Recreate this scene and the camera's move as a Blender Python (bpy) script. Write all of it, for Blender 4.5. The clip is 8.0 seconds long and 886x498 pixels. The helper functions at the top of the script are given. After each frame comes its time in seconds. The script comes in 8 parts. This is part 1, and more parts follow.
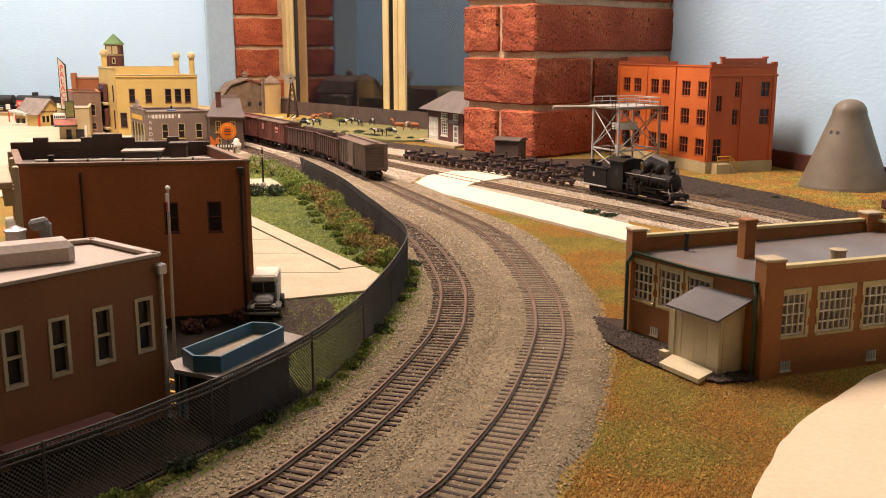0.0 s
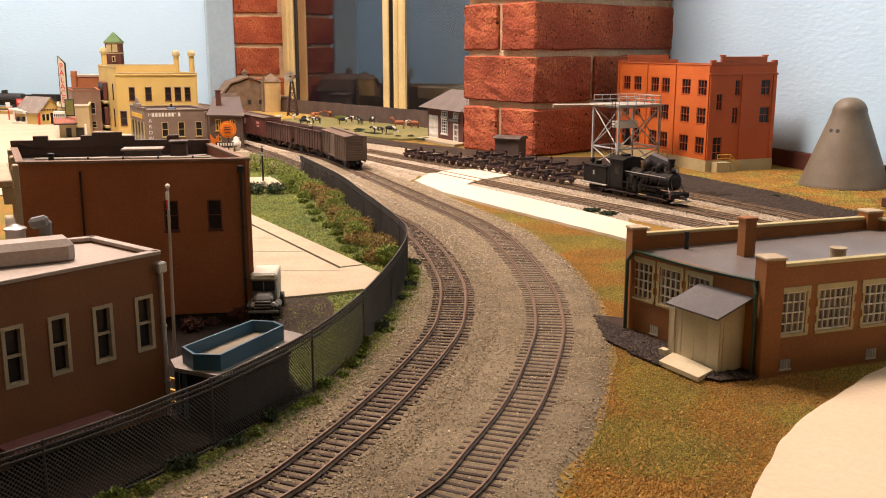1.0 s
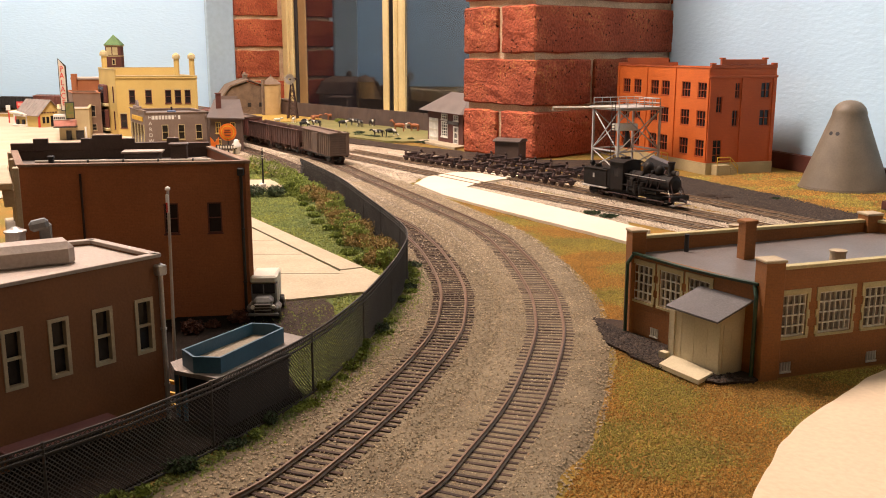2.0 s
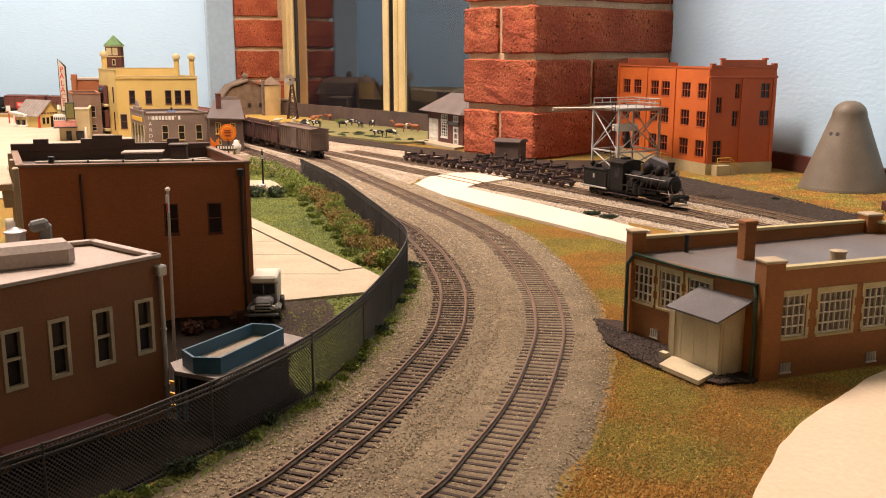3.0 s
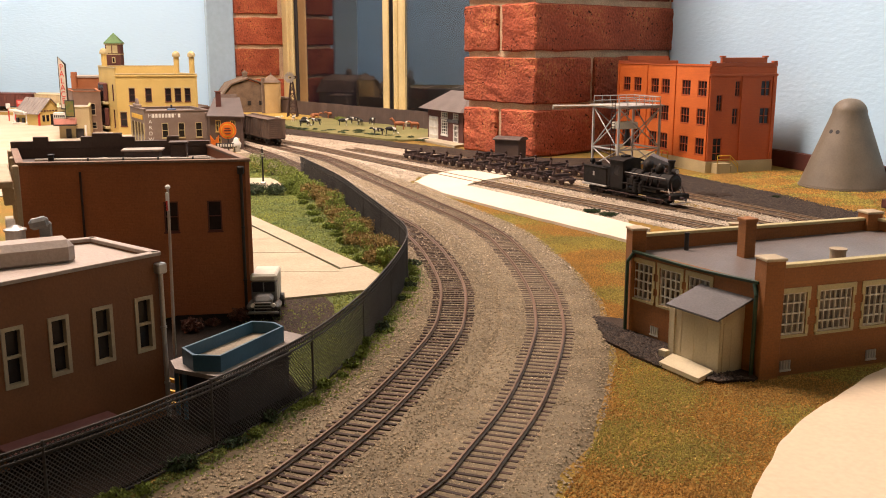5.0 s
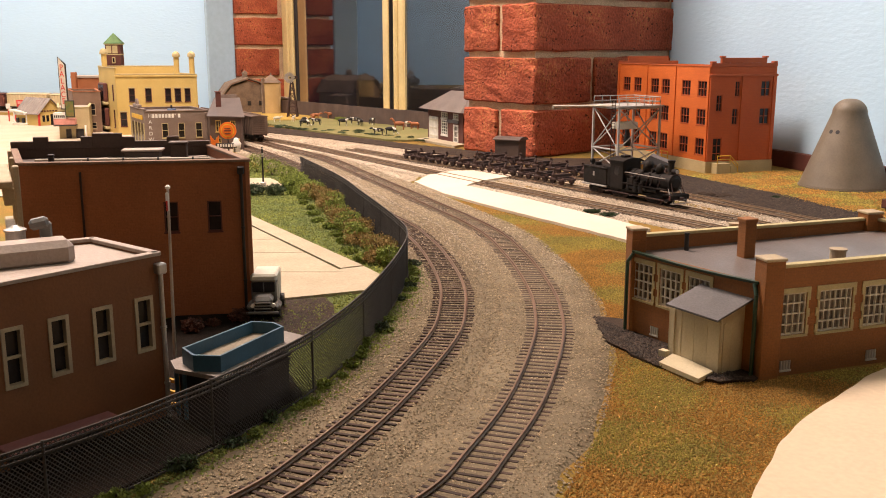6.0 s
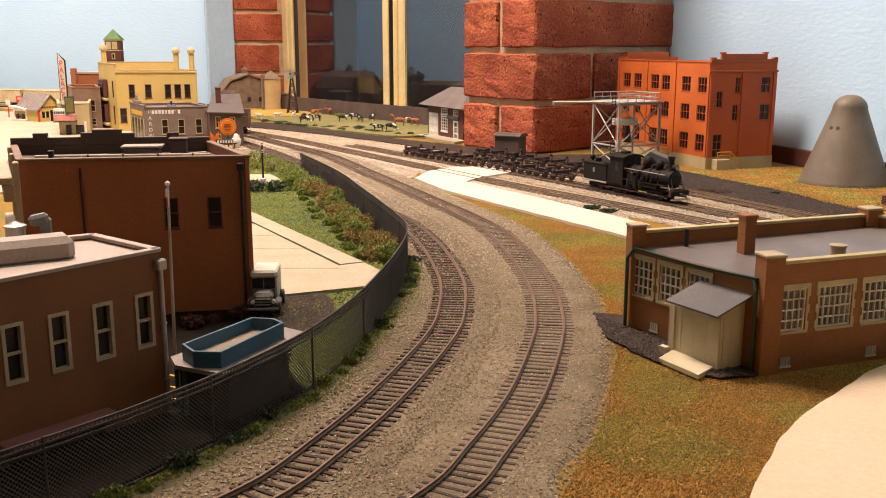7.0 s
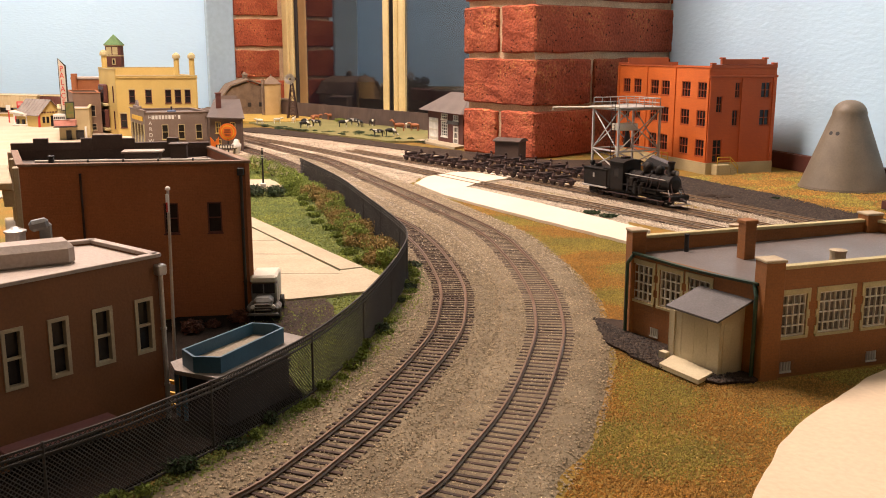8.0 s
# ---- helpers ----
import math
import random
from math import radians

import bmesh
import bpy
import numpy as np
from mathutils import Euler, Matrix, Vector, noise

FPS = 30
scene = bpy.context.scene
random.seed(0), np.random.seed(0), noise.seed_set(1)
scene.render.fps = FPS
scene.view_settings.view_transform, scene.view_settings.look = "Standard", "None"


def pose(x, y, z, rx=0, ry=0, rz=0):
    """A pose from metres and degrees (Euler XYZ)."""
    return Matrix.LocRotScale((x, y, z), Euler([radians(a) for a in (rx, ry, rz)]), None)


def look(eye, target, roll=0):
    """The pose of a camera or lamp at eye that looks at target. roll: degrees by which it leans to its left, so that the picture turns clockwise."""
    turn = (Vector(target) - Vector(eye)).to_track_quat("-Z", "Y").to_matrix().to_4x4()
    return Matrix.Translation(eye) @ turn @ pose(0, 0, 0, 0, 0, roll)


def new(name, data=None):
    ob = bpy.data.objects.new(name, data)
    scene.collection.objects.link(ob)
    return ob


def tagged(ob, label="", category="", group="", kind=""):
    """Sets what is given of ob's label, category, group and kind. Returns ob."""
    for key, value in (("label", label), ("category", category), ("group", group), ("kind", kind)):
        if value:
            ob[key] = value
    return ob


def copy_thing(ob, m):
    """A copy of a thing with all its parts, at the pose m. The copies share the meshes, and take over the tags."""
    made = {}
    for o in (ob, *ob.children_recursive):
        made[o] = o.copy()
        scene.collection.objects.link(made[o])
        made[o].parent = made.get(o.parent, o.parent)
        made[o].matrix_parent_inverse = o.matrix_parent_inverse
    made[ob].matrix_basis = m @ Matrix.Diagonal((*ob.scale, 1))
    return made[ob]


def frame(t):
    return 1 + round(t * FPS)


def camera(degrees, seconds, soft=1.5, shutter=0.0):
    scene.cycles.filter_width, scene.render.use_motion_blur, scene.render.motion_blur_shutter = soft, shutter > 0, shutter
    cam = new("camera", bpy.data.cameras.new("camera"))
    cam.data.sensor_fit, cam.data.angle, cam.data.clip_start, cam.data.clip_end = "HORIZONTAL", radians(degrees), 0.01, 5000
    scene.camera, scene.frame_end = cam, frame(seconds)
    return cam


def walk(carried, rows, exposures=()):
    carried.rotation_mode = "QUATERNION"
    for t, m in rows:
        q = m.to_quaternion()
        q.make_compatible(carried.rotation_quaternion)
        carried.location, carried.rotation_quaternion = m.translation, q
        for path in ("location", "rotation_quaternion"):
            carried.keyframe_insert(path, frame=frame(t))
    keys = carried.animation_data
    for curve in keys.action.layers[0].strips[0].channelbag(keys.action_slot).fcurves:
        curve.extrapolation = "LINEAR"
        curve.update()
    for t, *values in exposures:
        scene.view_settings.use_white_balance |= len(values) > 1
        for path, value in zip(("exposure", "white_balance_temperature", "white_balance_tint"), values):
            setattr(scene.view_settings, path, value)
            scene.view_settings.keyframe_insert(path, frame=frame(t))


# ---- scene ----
# camera: held still on the layout's edge, nodding slightly
cam = camera(50, 8.0, soft=1.0)
TILT = 11.955
NOD = [(0.0, 0.0), (0.5, -3.0), (1.0, -3.0), (1.5, -0.2), (3.0, 2.6), (3.5, -1.6), (4.0, -4.6), (4.5, -1.6), (6.0, -1.0),
       (6.5, 0.0), (7.0, -7.7), (7.5, -4.6), (8.0, 1.4)]
walk(cam, [(t, pose(0, 0, 0.174, 90 - TILT + 0.0341 * d, 0, 0)) for t, d in NOD], exposures=[(0, 0.0, 6500, 10), (8, 0.0, 6500, 10)])

# ---------- light: a room at night, lit by ceiling lamps and a weak added fill ---
world = bpy.data.worlds.new("night")
scene.world = world
world.use_nodes = True
world.node_tree.nodes["Background"].inputs[0].default_value = (0.01, 0.013, 0.02, 1)
world.node_tree.nodes["Background"].inputs[1].default_value = 0.4


def lamp(name, xyz, target, power, sx, sy, color):
    data = bpy.data.lights.new(name, "AREA")
    data.shape, data.size, data.size_y, data.energy, data.color = "RECTANGLE", sx, sy, power, color
    ob = new(name, data)
    ob.matrix_world = look(xyz, target)
    return ob


WARM = (1.0, 0.78, 0.665)
lamp("unseen_lamp_light", (-0.40, 1.22, 1.56), (-0.40, 1.22, 0), 60, 0.5, 0.5, WARM)
lamp("unseen_lamp_light", (-1.42, 2.1, 1.56), (-1.42, 2.1, 0), 36, 0.5, 0.5, WARM)
# weak fill added behind the eye to brighten faces turned this way
lamp("unseen_lamp_light", (0.5, -0.4, 1.56), (0.5, -0.4, 0), 0.8, 0.5, 0.5, WARM)

# ---------- helpers ----------


def mat(name, col, col2=None, rough=0.7, scale=60.0, bump=0.15, fine=900.0, metal=0.0, spec=0.5, amount=1.0, dist=0.0006):
    """Procedural paint: two colours mixed by broad noise, a fine grain, and a fine relief."""
    m = bpy.data.materials.new(name)
    m.use_nodes = True
    nt = m.node_tree
    b = nt.nodes["Principled BSDF"]
    b.inputs["Roughness"].default_value, b.inputs["Metallic"].default_value = rough, metal
    b.inputs["Specular IOR Level"].default_value = spec
    col2 = col2 or tuple(c * 0.72 for c in col)
    tc = nt.nodes.new("ShaderNodeTexCoord")
    n1, n2 = nt.nodes.new("ShaderNodeTexNoise"), nt.nodes.new("ShaderNodeTexNoise")
    n1.inputs["Scale"].default_value, n1.inputs["Detail"].default_value = scale, 5
    n2.inputs["Scale"].default_value, n2.inputs["Detail"].default_value = fine, 3
    for n in (n1, n2):
        nt.links.new(tc.outputs["Object"], n.inputs["Vector"])
    ramp = nt.nodes.new("ShaderNodeValToRGB")
    ramp.color_ramp.elements[0].position, ramp.color_ramp.elements[1].position = 0.36, 0.66
    ramp.color_ramp.elements[0].color, ramp.color_ramp.elements[1].color = (*col2, 1), (*col, 1)
    nt.links.new(n1.outputs["Fac"], ramp.inputs["Fac"])
    grain = nt.nodes.new("ShaderNodeMapRange")
    grain.inputs[1].default_value, grain.inputs[2].default_value = 0.3, 0.7
    grain.inputs[3].default_value, grain.inputs[4].default_value = 1 - 0.18 * amount, 1 + 0.18 * amount
    nt.links.new(n2.outputs["Fac"], grain.inputs[0])
    mul = nt.nodes.new("ShaderNodeMix")
    mul.data_type, mul.blend_type = "RGBA", "MULTIPLY"
    mul.inputs[0].default_value = 1
    nt.links.new(ramp.outputs["Color"], mul.inputs[6])
    nt.links.new(grain.outputs[0], mul.inputs[7])
    nt.links.new(mul.outputs[2], b.inputs["Base Color"])
    bp = nt.nodes.new("ShaderNodeBump")
    bp.inputs["Strength"].default_value, bp.inputs["Distance"].default_value = bump, dist
    nt.links.new(n2.outputs["Fac"], bp.inputs["Height"])
    nt.links.new(bp.outputs["Normal"], b.inputs["Normal"])
    m["bump"] = 1
    return m


def island(m, low=0.6, high=1.25, piece=False):
    """Varies a material's colour from clump to clump (or from piece to piece)."""
    nt = m.node_tree
    b = nt.nodes["Principled BSDF"]
    src = b.inputs["Base Color"].links[0].from_socket
    r = nt.nodes.new("ShaderNodeObjectInfo" if piece else "ShaderNodeNewGeometry")
    mr = nt.nodes.new("ShaderNodeMapRange")
    mr.inputs[3].default_value, mr.inputs[4].default_value = low, high
    nt.links.new(r.outputs["Random" if piece else "Random Per Island"], mr.inputs[0])
    mx = nt.nodes.new("ShaderNodeMix")
    mx.data_type, mx.blend_type = "RGBA", "MULTIPLY"
    mx.inputs[0].default_value = 1
    nt.links.new(src, mx.inputs[6])
    nt.links.new(mr.outputs[0], mx.inputs[7])
    nt.links.new(mx.outputs[2], b.inputs["Base Color"])
    return m


def bricked(m, size=0.0028, depth=0.0004):
    """Adds scale-model brick courses to a wall material's relief and colour."""
    nt = m.node_tree
    b = nt.nodes["Principled BSDF"]
    tc = nt.nodes.new("ShaderNodeTexCoord")
    sep, com, add = nt.nodes.new("ShaderNodeSeparateXYZ"), nt.nodes.new("ShaderNodeCombineXYZ"), nt.nodes.new("ShaderNodeMath")
    nt.links.new(tc.outputs["Object"], sep.inputs[0])
    nt.links.new(sep.outputs[0], add.inputs[0])
    nt.links.new(sep.outputs[1], add.inputs[1])
    nt.links.new(add.outputs[0], com.inputs[0])
    nt.links.new(sep.outputs[2], com.inputs[1])
    br = nt.nodes.new("ShaderNodeTexBrick")
    br.inputs["Scale"].default_value = 1 / (size * 4)
    br.inputs["Mortar Size"].default_value = 0.02
    br.inputs["Color1"].default_value, br.inputs["Color2"].default_value, br.inputs["Mortar"].default_value = (1, 1, 1, 1), (0.92, 0.92, 0.92, 1), (0.86, 0.86, 0.86, 1)
    nt.links.new(com.outputs[0], br.inputs["Vector"])
    src = b.inputs["Base Color"].links[0].from_socket
    mx = nt.nodes.new("ShaderNodeMix")
    mx.data_type, mx.blend_type = "RGBA", "MULTIPLY"
    mx.inputs[0].default_value = 1
    nt.links.new(src, mx.inputs[6])
    nt.links.new(br.outputs["Color"], mx.inputs[7])
    nt.links.new(mx.outputs[2], b.inputs["Base Color"])
    bp = nt.nodes.new("ShaderNodeBump")
    bp.inputs["Strength"].default_value, bp.inputs["Distance"].default_value, bp.invert = 0.5, depth, True
    nt.links.new(br.outputs["Fac"], bp.inputs["Height"])
    nt.links.new(b.inputs["Normal"].links[0].from_socket, bp.inputs["Normal"])
    nt.links.new(bp.outputs["Normal"], b.inputs["Normal"])
    return m


def thing(name, at, label, category, group="", kind=""):
    ob = new(name)
    ob.location = at
    ob.empty_display_size = 0.01
    return tagged(ob, label, category, group, kind)


def origin_of(ob):
    v = Vector((0, 0, 0))
    while ob:
        v += ob.location
        ob = ob.parent
    return v


def part(name, bm, material, parent=None, label="", smooth=False):
    """Links a bmesh, in world coordinates, as one mesh under its thing."""
    me = bpy.data.meshes.new(name)
    bmesh.ops.recalc_face_normals(bm, faces=bm.faces)
    if smooth:
        for f in bm.faces:
            f.smooth = True
    bm.to_mesh(me)
    bm.free()
    me.materials.append(material)
    ob = new(name, me)
    if parent:
        me.transform(Matrix.Translation(-origin_of(parent)))
        ob.parent = parent
    if label:
        ob["label"] = label
    return ob


def solo(name, bm, material, label, category, group="", kind="", smooth=False):
    return tagged(part(name, bm, material, None, "", smooth), label, category, group, kind)


def box(bm, c, s, rz=0.0, bev=0.0, rx=0.0, ry=0.0):
    m = Matrix.Translation(c) @ Euler((rx, ry, rz)).to_matrix().to_4x4() @ Matrix.Diagonal((*s, 1))
    made = bmesh.ops.create_cube(bm, size=1, matrix=m)["verts"]
    if bev:
        es = list({e for v in made for e in v.link_edges})
        bmesh.ops.bevel(bm, geom=es, offset=bev, segments=1, affect="EDGES", profile=0.5)
    return bm


def B(c, s, rz=0.0, bev=0.0, rx=0.0, ry=0.0):
    return box(bmesh.new(), c, s, rz, bev, rx, ry)


def tube(bm, p0, p1, r0, r1=None, n=10, caps=True):
    p0, p1 = Vector(p0), Vector(p1)
    d = p1 - p0
    m = Matrix.Translation((p0 + p1) / 2) @ d.to_track_quat("Z", "Y").to_matrix().to_4x4()
    bmesh.ops.create_cone(bm, cap_ends=caps, segments=n, radius1=r0, radius2=r0 if r1 is None else r1, depth=d.length, matrix=m)
    return bm


def T(p0, p1, r0, r1=None, n=10):
    return tube(bmesh.new(), p0, p1, r0, r1, n)


def turned(bm, at, profile, n=24):
    """A body turned about the upright through at; profile: (radius, height)."""
    rings = [[bm.verts.new((at[0] + r * math.cos(2 * math.pi * k / n), at[1] + r * math.sin(2 * math.pi * k / n), at[2] + z)) for k in range(n)] for r, z in profile]
    for a, b in zip(rings, rings[1:]):
        for k in range(n):
            bm.faces.new((a[k], a[(k + 1) % n], b[(k + 1) % n], b[k]))
    bm.faces.new(rings[0][::-1])
    bm.faces.new(rings[-1])
    return bm


def prism(bm, pts, z0, z1):
    lo = [bm.verts.new((x, y, z0)) for x, y in pts]
    hi = [bm.verts.new((x, y, z1)) for x, y in pts]
    n = len(pts)
    bm.faces.new(lo[::-1])
    bm.faces.new(hi)
    for k in range(n):
        bm.faces.new((lo[k], lo[(k + 1) % n], hi[(k + 1) % n], hi[k]))
    return bm


def smoothed(pts, step=0.006):
    """A Catmull-Rom line through pts, sampled evenly."""
    P = [Vector((*p, 0)) for p in pts]
    P = [2 * P[0] - P[1]] + P + [2 * P[-1] - P[-2]]
    out = []
    for i in range(1, len(P) - 2):
        a, b, c, d = P[i - 1:i + 3]
        for k in range(40):
            t = k / 40
            out.append(0.5 * (2 * b + (c - a) * t + (2 * a - 5 * b + 4 * c - d) * t * t + (3 * b - a - 3 * c + d) * t ** 3))
    out.append(P[-2])
    res, left = [out[0]], step
    for a, b in zip(out, out[1:]):
        while (b - a).length >= left:
            a = a + (b - a).normalized() * left
            res.append(a)
            left = step
        left -= (b - a).length
    return res


def tangents(line):
    n = len(line)
    return [(line[min(i + 1, n - 1)] - line[max(i - 1, 0)]).normalized() for i in range(n)]


def shifted(line, off):
    """The line moved sideways, to the right of its way for a positive off."""
    return [p + off * Vector((t.y, -t.x, 0)) for p, t in zip(line, tangents(line))]


def ribbon(bm, line, profile):
    """Sweeps an open profile of (side, height) along a line."""
    rows = [[bm.verts.new((p.x + o * t.y, p.y - o * t.x, p.z + h)) for o, h in profile] for p, t in zip(line, tangents(line))]
    for a, b in zip(rows, rows[1:]):
        for k in range(len(profile) - 1):
            bm.faces.new((a[k], a[k + 1], b[k + 1], b[k]))
    return rows


def swept(bm, line, profile):
    """Sweeps a closed profile along a line, with ends."""
    rows = ribbon(bm, line, profile + profile[:1])
    for r in (rows[0], rows[-1]):
        bm.faces.new(r[:-1])
    bmesh.ops.remove_doubles(bm, verts=bm.verts, dist=1e-6)
    return bm


def wobbly(pts, amp, step=0.008, seed=0):
    """A closed, slightly uneven outline through pts."""
    line = []
    for a, b in zip(pts, pts[1:] + pts[:1]):
        a, b = Vector((*a, 0)), Vector((*b, 0))
        k = max(1, int((b - a).length / step))
        line += [a + (b - a) * i / k for i in range(k)]
    return [(p.x + amp * noise.noise((p.x * 60, p.y * 60, seed)), p.y + amp * noise.noise((p.x * 60, p.y * 60, seed + 9))) for p in line]


def sheet(name, pts, z, material, label, category, amp=0.003, kind="structure", thick=0.0015, seed=0, relief=0.0):
    bm = prism(bmesh.new(), wobbly(pts, amp, seed=seed) if amp else pts, z - thick, z)
    return solo(name, bm, material, label, category, kind=kind)


def inside(p, pts):
    hit = False
    for (x0, y0), (x1, y1) in zip(pts, pts[1:] + pts[:1]):
        if (y0 > p[1]) != (y1 > p[1]) and p[0] < (x1 - x0) * (p[1] - y0) / (y1 - y0) + x0:
            hit = not hit
    return hit


def wall_cells(bm, p0, p1, z0, z1, t, holes, gap0=0.0, gap1=0.0):
    """A wall from p0 to p1 whose outer face is on its right, with real openings (u0, u1, z0, z1)."""
    p0, p1 = Vector((*p0, 0)), Vector((*p1, 0))
    d = (p1 - p0).normalized()
    n = Vector((d.y, -d.x, 0))
    L = (p1 - p0).length
    us = sorted({gap0, L - gap1, *[min(max(u, gap0), L - gap1) for h in holes for u in h[:2]]})
    zs = sorted({z0, z1, *[z for h in holes for z in h[2:4]]})

    def solid(i, j):
        if not (0 <= i < len(us) - 1 and 0 <= j < len(zs) - 1):
            return False
        u, z = (us[i] + us[i + 1]) / 2, (zs[j] + zs[j + 1]) / 2
        return not any(h[0] < u < h[1] and h[2] < z < h[3] for h in holes)

    def q(u, w, z):
        v = p0 + d * u - n * w
        return (v.x, v.y, z)

    def quad(*c):
        bm.faces.new([bm.verts.new(v) for v in c])

    for i in range(len(us) - 1):
        for j in range(len(zs) - 1):
            if not solid(i, j):
                continue
            a, b, lo, hi = us[i], us[i + 1], zs[j], zs[j + 1]
            quad(q(a, 0, lo), q(b, 0, lo), q(b, 0, hi), q(a, 0, hi))
            quad(q(a, t, lo), q(a, t, hi), q(b, t, hi), q(b, t, lo))
            if not solid(i - 1, j):
                quad(q(a, 0, lo), q(a, 0, hi), q(a, t, hi), q(a, t, lo))
            if not solid(i + 1, j):
                quad(q(b, 0, lo), q(b, t, lo), q(b, t, hi), q(b, 0, hi))
            if not solid(i, j - 1):
                quad(q(a, 0, lo), q(a, t, lo), q(b, t, lo), q(b, 0, lo))
            if not solid(i, j + 1):
                quad(q(a, 0, hi), q(b, 0, hi), q(b, t, hi), q(a, t, hi))
    bmesh.ops.remove_doubles(bm, verts=bm.verts, dist=1e-7)
    return bm


def obox(bm, p0, d, u0, u1, w0, w1, z0, z1, bev=0.0):
    """A box in a wall's own axes: along it, outward from its face, and up."""
    d = Vector((*d, 0)).normalized()
    n = Vector((d.y, -d.x, 0))
    c = Vector((*p0, 0)) + d * (u0 + u1) / 2 + n * (w0 + w1) / 2
    return box(bm, (c.x, c.y, (z0 + z1) / 2), (abs(u1 - u0), abs(w1 - w0), z1 - z0), math.atan2(d.y, d.x), bev)


def window_in(parent, p0, p1, hole, frame_mat, glass, bars=(1, 2), rim=0.0009, proud=0.0006, deep=0.0012, sill=True, name="window", label=""):
    d = (p1[0] - p0[0], p1[1] - p0[1])
    u0, u1, z0, z1 = hole[:4]
    bm = bmesh.new()
    obox(bm, p0, d, u0, u0 + rim, -deep, proud, z0, z1)
    obox(bm, p0, d, u1 - rim, u1, -deep, proud, z0, z1)
    obox(bm, p0, d, u0 + rim, u1 - rim, -deep, proud, z1 - rim, z1)
    obox(bm, p0, d, u0 + rim, u1 - rim, -deep, proud, z0, z0 + rim)
    if sill:
        obox(bm, p0, d, u0 - rim * 0.7, u1 + rim * 0.7, 0.0001, proud + 0.0007, z0 - rim, z0 + 0.0001)
    w = part(name, bm, frame_mat, parent, label)
    nx, nz = bars
    b2 = bmesh.new()
    for k in range(1, nx):
        u = u0 + (u1 - u0) * k / nx
        obox(b2, p0, d, u - rim * 0.3, u + rim * 0.3, -deep * 0.8, -0.0001, z0 + rim, z1 - rim)
    for k in range(1, nz):
        z = z0 + (z1 - z0) * k / nz
        obox(b2, p0, d, u0 + rim, u1 - rim, -deep * 0.75, -0.00005, z - rim * 0.35, z + rim * 0.35)
    if nx > 1 or nz > 1:
        part("glazing_bar", b2, frame_mat, w)
    else:
        b2.free()
    part("pane", obox(bmesh.new(), p0, d, u0 + rim * 0.8, u1 - rim * 0.8, -deep - 0.0004, -deep, z0 + rim * 0.8, z1 - rim * 0.8), glass, w)
    return w


def shell(parent, pts, h, t, wall_mats, holes, z0=0.0):
    """Upright walls round a footprint (counter-clockwise), one mesh a wall, with openings per wall."""
    n = len(pts)
    for i in range(n):
        m = wall_mats[i % len(wall_mats)]
        part("wall", wall_cells(bmesh.new(), pts[i], pts[(i + 1) % n], z0, h[i] if isinstance(h, (list, tuple)) else h, t, holes.get(i, []), 0, t), m, parent)


def inset(pts, w):
    c = [Vector((*p, 0)) for p in pts]
    n, out = len(c), []
    for i in range(n):
        a, b = (c[i] - c[i - 1]).normalized(), (c[(i + 1) % n] - c[i]).normalized()
        na, nb = Vector((-a.y, a.x, 0)), Vector((-b.y, b.x, 0))
        k = w / max(0.2, 1 + na.dot(nb))
        v = c[i] + (na + nb) * k
        out.append((v.x, v.y))
    return out

# ---------- materials ----------
M = {}
M["wall_blue"] = mat("sky_blue_wall_paint", (0.46, 0.67, 0.86), (0.445, 0.65, 0.84), 0.75, 3, 0.28, 70, dist=0.002, amount=0.06)


def ridged(m, tall=3.0):
    """Squeezes a material's relief upright, as left by a wide plaster knife drawn sideways."""
    nt = m.node_tree
    mp = nt.nodes.new("ShaderNodeMapping")
    mp.inputs["Scale"].default_value = (1, 1, tall)
    tc = next(n for n in nt.nodes if n.type == "TEX_COORD")
    nt.links.new(tc.outputs["Object"], mp.inputs["Vector"])
    for n in nt.nodes:
        if n.type == "TEX_NOISE":
            nt.links.new(mp.outputs["Vector"], n.inputs["Vector"])
    return m


ridged(M["wall_blue"])
# the walls' blue with the shade of the side board put into it
M["wall_blue_shaded"] = mat("shaded_blue_wall_paint", (0.32, 0.45, 0.56), (0.30, 0.42, 0.53), 0.7, 5, 0.2, 80, amount=0.3)
# unseen walls, ceiling and floor: tints set to warm the bounced light
M["room"] = mat("warm_bounce_paint", (0.34, 0.26, 0.17), None, 0.8, 2, 0.1, 40, amount=0.3)
M["ceiling"] = mat("ceiling_warm_white", (0.76, 0.70, 0.60), (0.72, 0.66, 0.56), 0.8, 2, 0.1, 60, amount=0.2)
M["floor"] = mat("dark_floor", (0.14, 0.10, 0.07), None, 0.6, 3, 0.1, 40)
M["mortar"] = mat("mortar", (0.58, 0.42, 0.27), (0.47, 0.33, 0.21), 0.95, 40, 0.8, 420, dist=0.002)
M["bigbrick"] = island(mat("rough_red_brick", (0.40, 0.102, 0.050), (0.255, 0.058, 0.029), 0.9, 13, 0.9, 230, dist=0.003, amount=1.5, spec=0.25), 0.84, 1.18, True)


